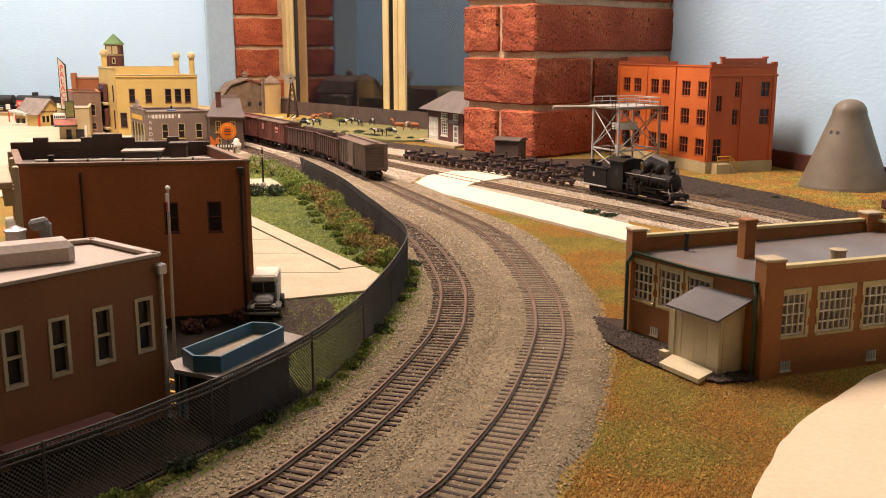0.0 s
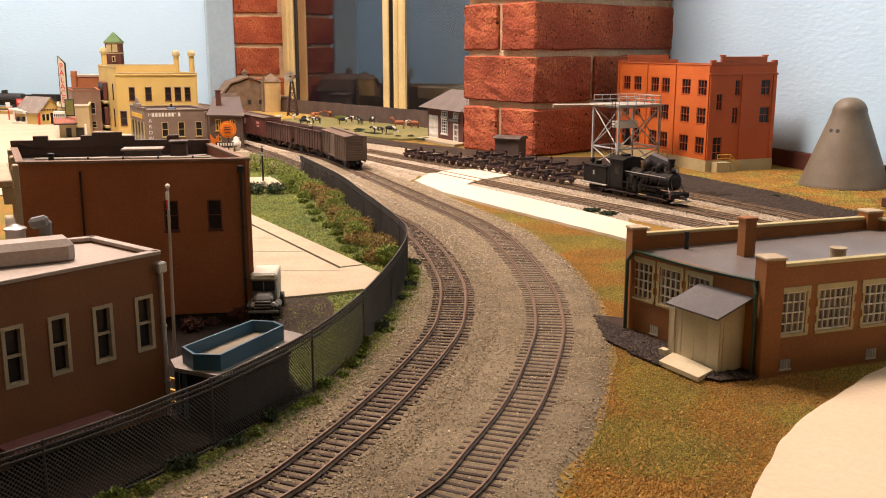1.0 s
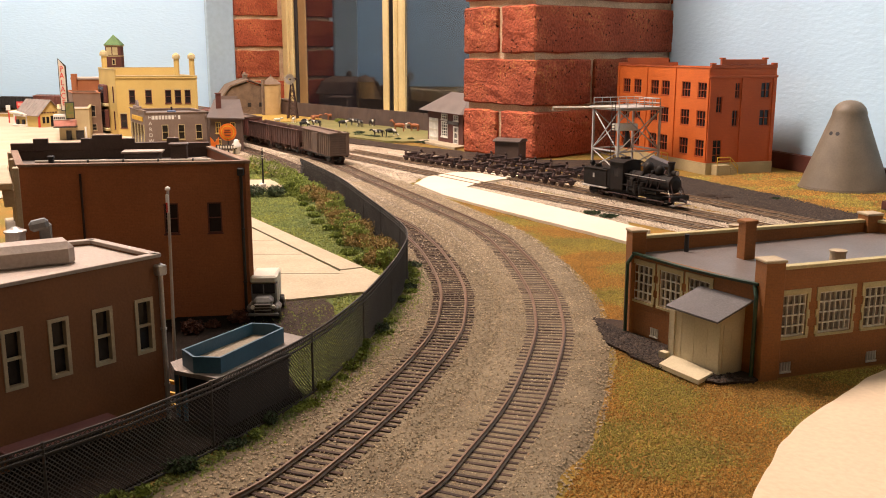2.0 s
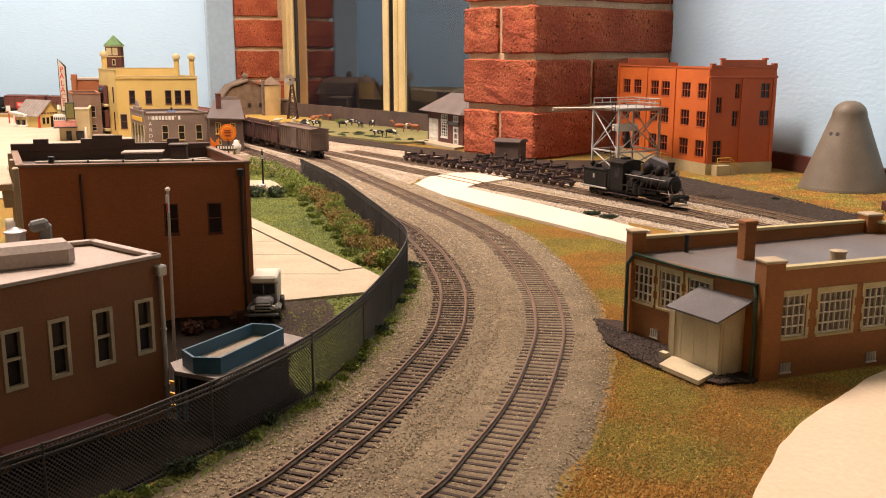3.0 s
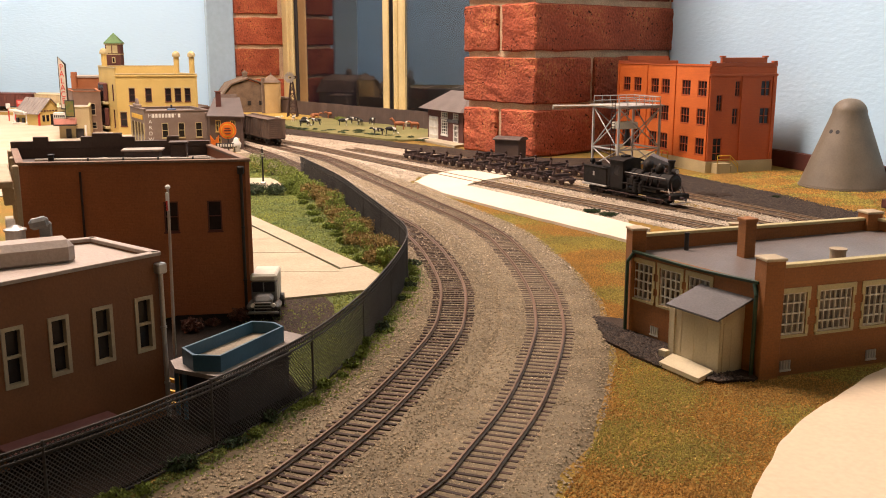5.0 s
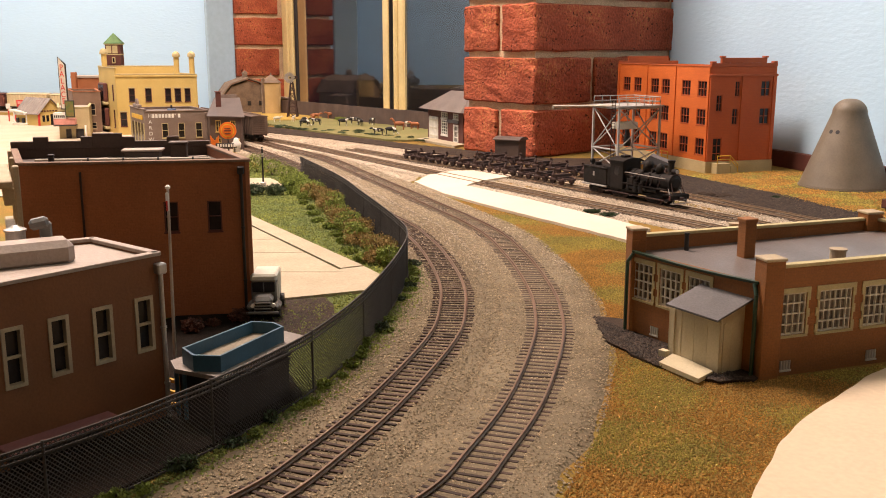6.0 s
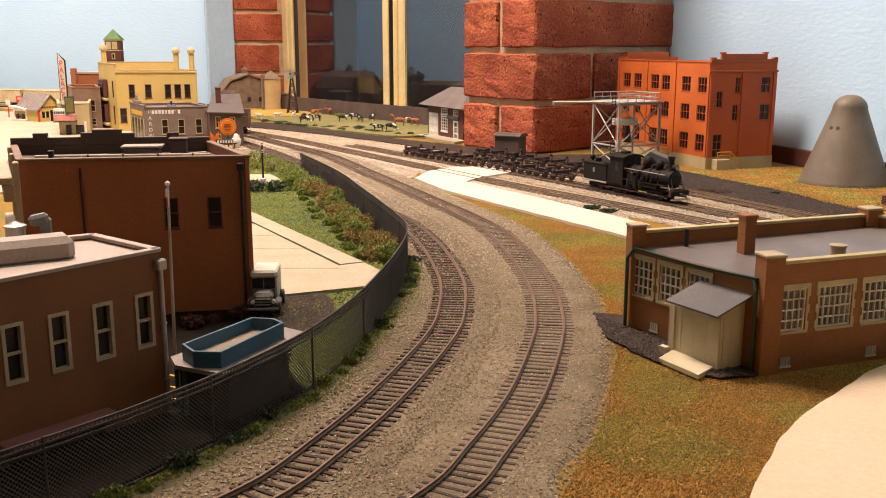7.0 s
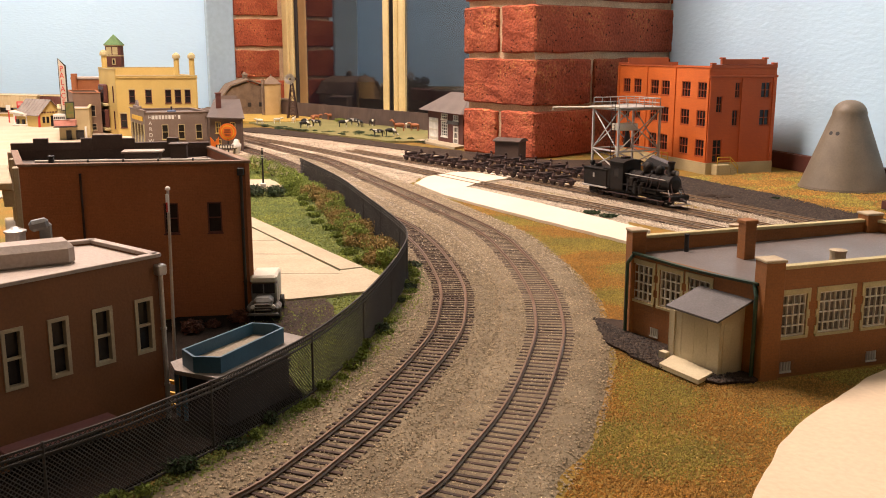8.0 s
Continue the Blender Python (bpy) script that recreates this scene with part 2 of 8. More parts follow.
def pitted(m, scale=140.0):
    """Sparse dark pits and chips, as in rough-fired brick."""
    nt = m.node_tree
    b = nt.nodes["Principled BSDF"]
    tc, vo = nt.nodes.new("ShaderNodeTexCoord"), nt.nodes.new("ShaderNodeTexVoronoi")
    wob, add = nt.nodes.new("ShaderNodeTexNoise"), nt.nodes.new("ShaderNodeMixRGB")
    wob.inputs["Scale"].default_value = 60
    add.inputs[0].default_value = 0.02
    nt.links.new(tc.outputs["Object"], wob.inputs["Vector"])
    nt.links.new(tc.outputs["Object"], add.inputs[1])
    nt.links.new(wob.outputs["Color"], add.inputs[2])
    vo.inputs["Scale"].default_value = scale
    nt.links.new(add.outputs[0], vo.inputs["Vector"])
    mr = nt.nodes.new("ShaderNodeMapRange")
    mr.inputs[1].default_value, mr.inputs[2].default_value, mr.inputs[3].default_value, mr.inputs[4].default_value = 0.13, 0.27, 0.16, 1.0
    nt.links.new(vo.outputs["Distance"], mr.inputs[0])
    big = nt.nodes.new("ShaderNodeTexNoise")
    big.inputs["Scale"].default_value = 28
    nt.links.new(tc.outputs["Object"], big.inputs["Vector"])
    keep = nt.nodes.new("ShaderNodeMapRange")
    keep.inputs[1].default_value, keep.inputs[2].default_value = 0.46, 0.55
    nt.links.new(big.outputs["Fac"], keep.inputs[0])
    mix = nt.nodes.new("ShaderNodeMix")
    mix.inputs[2].default_value = 1.0
    nt.links.new(keep.outputs[0], mix.inputs[0])
    nt.links.new(mr.outputs[0], mix.inputs[3])
    src = b.inputs["Base Color"].links[0].from_socket
    mx = nt.nodes.new("ShaderNodeMix")
    mx.data_type, mx.blend_type = "RGBA", "MULTIPLY"
    mx.inputs[0].default_value = 1
    nt.links.new(src, mx.inputs[6])
    nt.links.new(mix.outputs[0], mx.inputs[7])
    nt.links.new(mx.outputs[2], b.inputs["Base Color"])
    # ochre and sandy flecks, in drifts
    fl, dr = nt.nodes.new("ShaderNodeTexNoise"), nt.nodes.new("ShaderNodeTexNoise")
    fl.inputs["Scale"].default_value, fl.inputs["Detail"].default_value = 260, 3
    dr.inputs["Scale"].default_value = 13
    f1, f2, both, fleck = nt.nodes.new("ShaderNodeMapRange"), nt.nodes.new("ShaderNodeMapRange"), nt.nodes.new("ShaderNodeMath"), nt.nodes.new("ShaderNodeMix")
    f1.inputs[1].default_value, f1.inputs[2].default_value = 0.52, 0.64
    f2.inputs[1].default_value, f2.inputs[2].default_value = 0.48, 0.70
    both.operation = "MULTIPLY"
    fleck.data_type = "RGBA"
    fleck.inputs[7].default_value = (0.47, 0.20, 0.070, 1)
    for n_, m_ in ((fl, f1), (dr, f2)):
        nt.links.new(tc.outputs["Object"], n_.inputs["Vector"])
        nt.links.new(n_.outputs["Fac"], m_.inputs[0])
    nt.links.new(f1.outputs[0], both.inputs[0])
    nt.links.new(f2.outputs[0], both.inputs[1])
    nt.links.new(both.outputs[0], fleck.inputs[0])
    nt.links.new(mx.outputs[2], fleck.inputs[6])
    nt.links.new(fleck.outputs[2], b.inputs["Base Color"])
    bp = nt.nodes.new("ShaderNodeBump")
    bp.inputs["Strength"].default_value, bp.inputs["Distance"].default_value = 1.0, 0.003
    nt.links.new(mix.outputs[0], bp.inputs["Height"])
    nt.links.new(b.inputs["Normal"].links[0].from_socket, bp.inputs["Normal"])
    nt.links.new(bp.outputs["Normal"], b.inputs["Normal"])
    return m


pitted(M["bigbrick"])
M["lawn_bits"] = island(mat("turf_flock_lawn", (0.225, 0.245, 0.045), (0.12, 0.155, 0.045), 0.95, 25, 0.3, 1500), 0.6, 1.35)
M["cream_frame"] = mat("cream_window_paint", (0.60, 0.49, 0.24), (0.53, 0.42, 0.2), 0.5, 12, 0.1, 200, amount=0.4)
# dim ochre: the jamb's reflection in the glass, put in as paint
M["jamb_reflection"] = mat("jamb_reflection_paint", (0.24, 0.155, 0.065), (0.20, 0.125, 0.052), 0.5, 12, 0.1, 200, amount=0.4)
M["bead"] = mat("black_weatherstrip", (0.012, 0.011, 0.012), None, 0.6, 20, 0.1, 200)
M["turf"] = mat("mixed_turf", (0.17, 0.135, 0.035), (0.25, 0.135, 0.032), 0.95, 17, 0.45, 700, dist=0.0008, amount=1.1, spec=0.1)
M["greenturf"] = mat("green_turf", (0.12, 0.14, 0.03), (0.085, 0.105, 0.035), 0.95, 26, 0.45, 700, dist=0.0008, amount=1.1, spec=0.1)
M["field"] = mat("pasture_turf", (0.20, 0.175, 0.075), (0.155, 0.15, 0.06), 0.95, 12, 0.8, 500, dist=0.0008, amount=1.1, spec=0.1)
M["straw"] = mat("straw_turf", (0.42, 0.28, 0.07), (0.34, 0.23, 0.06), 0.95, 20, 0.8, 500, amount=1.1, spec=0.1)
M["cinder"] = mat("dark_cinder", (0.055, 0.038, 0.028), (0.033, 0.023, 0.018), 0.9, 40, 0.45, 900, dist=0.0008, amount=1.1, spec=0.1)
# near-black: the warehouse's shade put into a ground colour
M["yard_shade"] = mat("shaded_yard_ground", (0.016, 0.011, 0.008), (0.009, 0.0065, 0.005), 0.95, 60, 0.45, 900, dist=0.0008, amount=1.3, spec=0.05)
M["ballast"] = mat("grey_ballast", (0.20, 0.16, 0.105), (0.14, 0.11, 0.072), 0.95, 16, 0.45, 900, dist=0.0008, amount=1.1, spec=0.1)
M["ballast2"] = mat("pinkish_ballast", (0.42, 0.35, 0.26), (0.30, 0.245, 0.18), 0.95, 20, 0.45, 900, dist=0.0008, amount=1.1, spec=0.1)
M["road"] = mat("bare_plaster_road", (0.64, 0.55, 0.43), (0.59, 0.50, 0.385), 0.8, 9, 0.3, 500, amount=0.3)
M["street"] = mat("sandy_street", (0.46, 0.38, 0.275), (0.40, 0.325, 0.23), 0.85, 14, 0.3, 400, amount=0.5)
M["concrete"] = mat("cream_concrete", (0.385, 0.325, 0.225), (0.335, 0.28, 0.19), 0.85, 30, 0.3, 600, amount=0.6)
M["board"] = mat("cream_bench_board", (0.62, 0.49, 0.34), (0.58, 0.455, 0.31), 0.7, 7, 0.25, 350, amount=0.3)
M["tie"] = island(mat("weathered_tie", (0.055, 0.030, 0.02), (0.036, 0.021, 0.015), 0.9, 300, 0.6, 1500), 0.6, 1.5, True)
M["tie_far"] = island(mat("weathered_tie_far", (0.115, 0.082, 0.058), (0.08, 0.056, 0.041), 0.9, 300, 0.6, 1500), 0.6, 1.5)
M["rail"] = mat("rusty_rail", (0.17, 0.103, 0.064), (0.125, 0.074, 0.046), 0.5, 200, 0.2, 1500, metal=0.2)
M["rail_yard"] = mat("golden_brown_rail", (0.22, 0.148, 0.088), (0.165, 0.11, 0.066), 0.45, 200, 0.2, 1500, metal=0.2)
M["glass"] = mat("dark_model_glazing", (0.022, 0.02, 0.022), (0.014, 0.012, 0.014), 0.2, 80, 0.1, 300, spec=0.3)
M["brownA"] = mat("brown_wall", (0.205, 0.080, 0.027), (0.168, 0.064, 0.021), 0.7, 25, 0.2, 900, amount=0.5)
M["brownB"] = bricked(mat("redbrown_brick", (0.37, 0.128, 0.045), (0.305, 0.104, 0.037), 0.75, 18, 0.3, 900, amount=0.6), 0.0018)
M["brownC"] = bricked(mat("chestnut_brick", (0.30, 0.112, 0.023), (0.245, 0.09, 0.018), 0.7, 25, 0.3, 900, amount=0.6), 0.0018)
M["tan_trim"] = mat("tan_trim", (0.42, 0.34, 0.22), (0.36, 0.28, 0.18), 0.7, 60, 0.2, 900, amount=0.5)
M["stone_trim"] = mat("cream_stone_trim", (0.46, 0.39, 0.20), (0.39, 0.325, 0.165), 0.75, 80, 0.3, 900, amount=0.6)
M["white_trim"] = mat("offwhite_trim", (0.62, 0.58, 0.48), (0.52, 0.48, 0.4), 0.6, 80, 0.2, 900, amount=0.4)
M["roof_grey"] = mat("grey_tar_roof", (0.155, 0.13, 0.12), (0.12, 0.10, 0.092), 0.42, 30, 0.3, 700, amount=0.8)
M["roof_light"] = mat("light_grey_roof", (0.38, 0.31, 0.26), (0.33, 0.265, 0.22), 0.6, 20, 0.3, 600, amount=0.5)
M["roof_dark"] = mat("dark_roof", (0.10, 0.075, 0.065), (0.075, 0.055, 0.047), 0.55, 30, 0.3, 600, amount=0.7)
M["dark_para"] = mat("dark_parapet", (0.095, 0.062, 0.048), (0.07, 0.045, 0.036), 0.7, 40, 0.3, 800, amount=0.7)
M["black"] = mat("sooty_black", (0.018, 0.016, 0.016), (0.012, 0.011, 0.011), 0.5, 100, 0.3, 900)
M["engine"] = mat("engine_black", (0.010, 0.0085, 0.0075), (0.017, 0.0125, 0.0105), 0.6, 120, 0.3, 1200, spec=0.15)
M["rust"] = mat("rusty_iron", (0.050, 0.023, 0.0175), (0.030, 0.0145, 0.0115), 0.8, 120, 0.4, 1200)
M["steel"] = mat("grey_steel_paint", (0.40, 0.39, 0.37), (0.33, 0.32, 0.30), 0.5, 80, 0.2, 900, amount=0.4)
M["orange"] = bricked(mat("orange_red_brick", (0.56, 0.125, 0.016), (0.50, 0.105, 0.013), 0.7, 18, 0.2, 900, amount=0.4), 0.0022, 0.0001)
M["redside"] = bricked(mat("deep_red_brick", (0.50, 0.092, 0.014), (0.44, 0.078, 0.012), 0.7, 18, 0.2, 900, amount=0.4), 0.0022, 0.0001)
M["red_trim"] = mat("red_cornice", (0.42, 0.085, 0.018), (0.34, 0.065, 0.014), 0.7, 40, 0.2, 900, amount=0.4)
M["tan_base"] = mat("tan_foundation", (0.46, 0.37, 0.20), (0.40, 0.32, 0.17), 0.8, 40, 0.3, 900, amount=0.5)
M["yellow"] = mat("ochre_yellow_wall", (0.56, 0.41, 0.13), (0.51, 0.365, 0.11), 0.75, 30, 0.2, 800, amount=0.4)
M["maroon"] = mat("maroon_wood", (0.11, 0.032, 0.022), (0.085, 0.025, 0.018), 0.7, 60, 0.3, 900, amount=0.5)
M["greybrown"] = bricked(mat("grey_brown_wall", (0.22, 0.165, 0.135), (0.185, 0.135, 0.11), 0.8, 40, 0.3, 800, amount=0.6), 0.002)
M["awning"] = mat("dull_maroon_awning", (0.24, 0.095, 0.09), (0.2, 0.08, 0.075), 0.7, 60, 0.2, 900, amount=0.4)
M["leaf_rust"] = island(mat("dark_russet_foliage", (0.10, 0.034, 0.018), (0.07, 0.025, 0.014), 0.9, 200, 0.3, 1500), 0.5, 1.5)
M["sand"] = mat("sandy_bed", (0.27, 0.225, 0.165), (0.2, 0.165, 0.12), 0.9, 90, 0.3, 900)
# pale glazing: light showing through the depot, put into the colour
M["glass_lit"] = mat("light_through_glazing", (0.27, 0.225, 0.17), (0.12, 0.095, 0.075), 0.2, 60, 0.1, 300)
M["shed_roof"] = mat("grey_shed_roof", (0.24, 0.205, 0.18), (0.19, 0.16, 0.14), 0.7, 60, 0.3, 900, amount=0.6)
M["shopwall"] = mat("dark_shop_wall", (0.10, 0.066, 0.052), (0.08, 0.052, 0.042), 0.8, 40, 0.3, 800, amount=0.6)
M["blockwall"] = bricked(mat("tan_block_wall", (0.24, 0.15, 0.10), (0.20, 0.12, 0.08), 0.8, 40, 0.3, 800, amount=0.6), 0.002)
M["barnwood"] = mat("weathered_barn_wood", (0.20, 0.14, 0.095), (0.13, 0.09, 0.062), 0.85, 60, 0.6, 700, amount=1.2)
M["silo"] = mat("tan_silo", (0.47, 0.33, 0.15), (0.40, 0.275, 0.12), 0.8, 30, 0.3, 800, amount=0.7)
M["cone"] = mat("olive_drab_metal", (0.165, 0.132, 0.095), (0.125, 0.10, 0.07), 0.55, 30, 0.15, 500, amount=0.5)
M["fence"] = mat("grey_mesh_fence", (0.046, 0.040, 0.036), (0.033, 0.028, 0.025), 0.85, 30, 0.5, 1400, amount=1.0)
M["blue"] = mat("teal_blue_paint", (0.03, 0.095, 0.15), (0.024, 0.08, 0.125), 0.55, 60, 0.2, 900, amount=0.5)
M["navy"] = mat("dark_navy_wall", (0.014, 0.012, 0.017), (0.010, 0.0085, 0.012), 0.7, 60, 0.3, 900)
M["green_trim"] = mat("dark_green_trim", (0.014, 0.045, 0.022), (0.01, 0.034, 0.018), 0.45, 60, 0.2, 900)
M["roofgreen"] = mat("green_tile_roof", (0.07, 0.15, 0.04), (0.05, 0.115, 0.03), 0.7, 100, 0.3, 900)
M["porch"] = mat("cream_siding", (0.52, 0.45, 0.30), (0.46, 0.395, 0.255), 0.7, 40, 0.2, 900, amount=0.4)
M["slate"] = mat("slate_shed_roof", (0.12, 0.112, 0.115), (0.085, 0.08, 0.083), 0.75, 40, 0.3, 900, amount=0.8)
M["leaf"] = island(mat("green_foliage", (0.24, 0.29, 0.05), (0.155, 0.205, 0.038), 0.9, 200, 0.3, 1500), 0.55, 1.4)
M["leaf_brown"] = island(mat("russet_foliage", (0.31, 0.205, 0.065), (0.23, 0.165, 0.05), 0.9, 200, 0.3, 1500), 0.6, 1.35)
M["leaf_dark"] = island(mat("dark_foliage", (0.06, 0.09, 0.04), (0.04, 0.06, 0.028), 0.9, 200, 0.3, 1500), 0.5, 1.5)
M["yellow_paint"] = mat("yellow_paint", (0.70, 0.42, 0.03), None, 0.5, 80, 0.1, 800, amount=0.3)
M["orange_paint"] = mat("orange_sign_paint", (0.75, 0.17, 0.015), None, 0.5, 80, 0.1, 800, amount=0.3)
M["white_paint"] = mat("white_sign_paint", (0.78, 0.76, 0.7), None, 0.5, 80, 0.1, 800, amount=0.2)
M["red_paint"] = mat("red_sign_paint", (0.60, 0.035, 0.025), None, 0.5, 80, 0.1, 800, amount=0.2)
M["pink_paint"] = mat("pink_sign_paint", (0.72, 0.32, 0.27), None, 0.5, 80, 0.1, 800, amount=0.2)
M["silver"] = mat("dull_silver", (0.42, 0.40, 0.37), (0.34, 0.32, 0.3), 0.35, 80, 0.15, 900, metal=0.5, amount=0.4)
M["gunmetal"] = mat("dull_grey_truck_paint", (0.17, 0.165, 0.155), (0.12, 0.115, 0.108), 0.4, 120, 0.2, 900, amount=0.6)
M["cow_white"] = mat("white_hide", (0.68, 0.64, 0.56), (0.02, 0.018, 0.018), 0.8, 90, 0.1, 900, amount=0.2)
M["cow_brown"] = mat("brown_hide", (0.34, 0.12, 0.04), (0.24, 0.08, 0.03), 0.7, 90, 0.1, 900, amount=0.3)
M["car_brown"] = mat("boxcar_brown", (0.155, 0.098, 0.068), (0.10, 0.066, 0.048), 0.7, 45, 0.3, 900, amount=0.9)
M["car_red"] = mat("boxcar_oxide_red", (0.17, 0.052, 0.036), (0.12, 0.04, 0.03), 0.7, 45, 0.3, 900, amount=0.9)
M["hopper"] = mat("hopper_brown", (0.115, 0.055, 0.042), (0.075, 0.038, 0.03), 0.7, 45, 0.3, 900, amount=0.9)
M["wood_light"] = mat("light_lumber", (0.48, 0.36, 0.2), (0.4, 0.3, 0.16), 0.8, 60, 0.3, 900, amount=0.6)
M["stone_bits"] = island(mat("ballast_chips", (0.37, 0.29, 0.185), (0.25, 0.195, 0.125), 0.95, 300, 0.3, 1500), 0.5, 1.4)
M["turf_bits"] = island(mat("turf_flock_ochre", (0.44, 0.225, 0.045), (0.32, 0.175, 0.038), 0.95, 25, 0.3, 1500), 0.6, 1.35)
M["green_bits"] = island(mat("turf_flock_green", (0.37, 0.285, 0.055), (0.25, 0.215, 0.048), 0.95, 25, 0.3, 1500), 0.6, 1.35)
M["coal_bits"] = island(mat("cinder_chips", (0.056, 0.038, 0.028), (0.031, 0.022, 0.017), 0.9, 200, 0.3, 1500), 0.4, 1.8)

pane = bpy.data.materials.new("window_glass")
pane.use_nodes = True
pb = pane.node_tree.nodes["Principled BSDF"]
pb.inputs["Transmission Weight"].default_value, pb.inputs["Roughness"].default_value = 1.0, 0.0
pb.inputs["IOR"].default_value, pb.inputs["Base Color"].default_value = 1.7, (0.9, 0.95, 1.0, 1)
glow = bpy.data.materials.new("lamp_diffuser")
glow.use_nodes = True
gb = glow.node_tree.nodes["Principled BSDF"]
gb.inputs["Emission Color"].default_value, gb.inputs["Emission Strength"].default_value = (1.0, 0.82, 0.6, 1), 4.0

# ---------- the room ----------
ND = Vector((0.773, 0.635, 0)).normalized()   # outward normal of the window wall
AL = Vector((0.635, -0.773, 0)).normalized()  # along the window wall, to the right


def on_wall(along, out):
    """A point of the window wall: along it from the foot of the eye's normal, out metres beyond the eye."""
    v = AL * along + ND * out
    return (v.x, v.y)


def slab(name, p0, p1, z0, z1, t, material, label, holes=()):
    return solo(name, wall_cells(bmesh.new(), p0, p1, z0, z1, t, list(holes)), material, label, "wall", kind="structure")


TOP = 1.6
glass_d = 1.394
a_left = Vector((-0.471, 2.77, 0)).dot(AL) + 0.05     # left end of the window
a_right = Vector((0.046, 1.65, 0)).dot(AL)
# window wall: below the sill, and its two window units
slab("wall_east", on_wall(a_left - 1.4, glass_d + 0.03), on_wall(3.2, glass_d + 0.03), -1.0, TOP, 0.12, M["wall_blue"], "pale blue painted plaster wall around a dark window",
     [(1.2, 1.4 + a_right - a_left + 0.12, 0.0, 1.4)])
slab("wall_east_return", (0.401, 1.752), (0.925, 0.145), -0.6, TOP, 0.06, M["wall_blue"], "pale blue painted wall with faint plaster ridges")
slab("wall_north", (-2.6, 3.15), (-0.664, 2.7787), -1.0, TOP, 0.1, M["wall_blue"], "pale blue painted backdrop wall")
slab("wall_west", (-2.5, -2.2), (-2.5, 3.2), -1.0, TOP, 0.1, M["wall_blue"], "pale blue painted room wall")
# unseen sides of the room, added to close it and bounce warm light
slab("wall_south", (2.8, -2.2), (-2.5, -2.2), -1.0, TOP, 0.1, M["room"], "unseen room wall tinted warm for bounced light")
slab("wall_far_east", (2.8, 3.4), (2.8, -2.2), -1.0, TOP, 0.1, M["room"], "unseen room wall tinted warm for bounced light")
solo("ceiling", B((0, 0.6, TOP + 0.05), (6, 6, 0.1)), M["ceiling"], "unseen room ceiling tinted warm for bounced light", "ceiling", kind="structure")
solo("floor", B((0, 0.6, -1.05), (6, 6, 0.1)), M["floor"], "dark room floor below the layout", "floor", kind="structure")
solo("baseboard", obox(bmesh.new(), (0.45, 1.6015), (0.524, -1.607), 0, 1.3, 0.0005, 0.012, -0.02, 0.0235), M["maroon"], "dark wooden strip along the foot of the wall", "baseboard", kind="structure")
# the third fixture houses the added fill; none of the three is in view
for lx, ly, sx, sy in ((-0.40, 1.22, 0.5, 0.5), (-1.42, 2.1, 0.5, 0.5), (0.5, -0.4, 0.5, 0.5)):
    f = thing("ceiling_light", (lx, ly, TOP), "unseen square ceiling light with a white frame", "lamp", "ceiling lights")
    fr = bmesh.new()
    for k, (dx, dy, w, h) in enumerate(((0, sy / 2 + .015, sx + .06, .03), (0, -sy / 2 - .015, sx + .06, .03), (sx / 2 + .015, 0, .03, sy), (-sx / 2 - .015, 0, .03, sy))):
        box(fr, (lx + dx, ly + dy, TOP - 0.03), (w, h, 0.06))
    part("frame", fr, M["ceiling"], f)
    part("diffuser", B((lx, ly, TOP - 0.03), (sx, sy, 0.01)), glow, f, "glowing white diffuser")

# the window: two sashes of dark glass in cream frames


def wbox(bm, a0, a1, o0, o1, z0, z1, bev=0.0):
    p = on_wall((a0 + a1) / 2, (o0 + o1) / 2)
    return box(bm, (*p, (z0 + z1) / 2), (abs(a1 - a0), abs(o1 - o0), z1 - z0), math.atan2(AL.y, AL.x), bev)


win = thing("window_1", (*on_wall((a_left + a_right) / 2, glass_d), 0), "tall dark window with cream-painted frames reflecting the room", "window", kind="structure")
a_mid = Vector((-0.113, 2.333, 0)).dot(AL)
# the ochre strip beside the left pane is a painted reflection of the jamb
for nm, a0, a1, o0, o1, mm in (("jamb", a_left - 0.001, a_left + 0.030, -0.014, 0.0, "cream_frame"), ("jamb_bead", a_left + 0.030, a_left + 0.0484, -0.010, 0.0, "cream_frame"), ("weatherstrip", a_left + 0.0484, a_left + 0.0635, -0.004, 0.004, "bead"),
                               ("sash_stile", a_left + 0.0635, a_left + 0.105, -0.001, 0.006, "jamb_reflection"), ("mullion", a_mid - 0.0366, a_mid - 0.0134, -0.014, -0.010, "cream_frame"), ("weatherstrip", a_mid - 0.0360, a_mid - 0.0138, -0.010, 0.008, "bead"),
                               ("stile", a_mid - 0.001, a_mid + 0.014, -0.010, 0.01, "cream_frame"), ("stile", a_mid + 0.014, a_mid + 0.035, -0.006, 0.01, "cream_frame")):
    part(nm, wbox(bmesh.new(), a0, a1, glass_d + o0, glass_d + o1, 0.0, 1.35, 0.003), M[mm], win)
part("window_sill", wbox(bmesh.new(), a_left, a_right + 0.1, glass_d - 0.06, glass_d + 0.03, -0.02, 0.018, 0.003), M["cream_frame"], win)
for a0, a1 in ((a_left + 0.105, a_mid - 0.0362), (a_mid - 0.0136, a_mid - 0.0012), (a_mid + 0.0352, a_right + 0.1)):
    pg = part("pane", wbox(bmesh.new(), a0, a1, glass_d + 0.001, glass_d + 0.006, 0.02, 1.35), pane, win)
    pg.visible_shadow = False
solo("outside_night", wbox(bmesh.new(), a_left - 0.3, a_right + 0.5, glass_d + 0.45, glass_d + 0.5, -0.6, 1.8), M["black"], "unlit dark night outside the window", "backdrop", kind="structure")

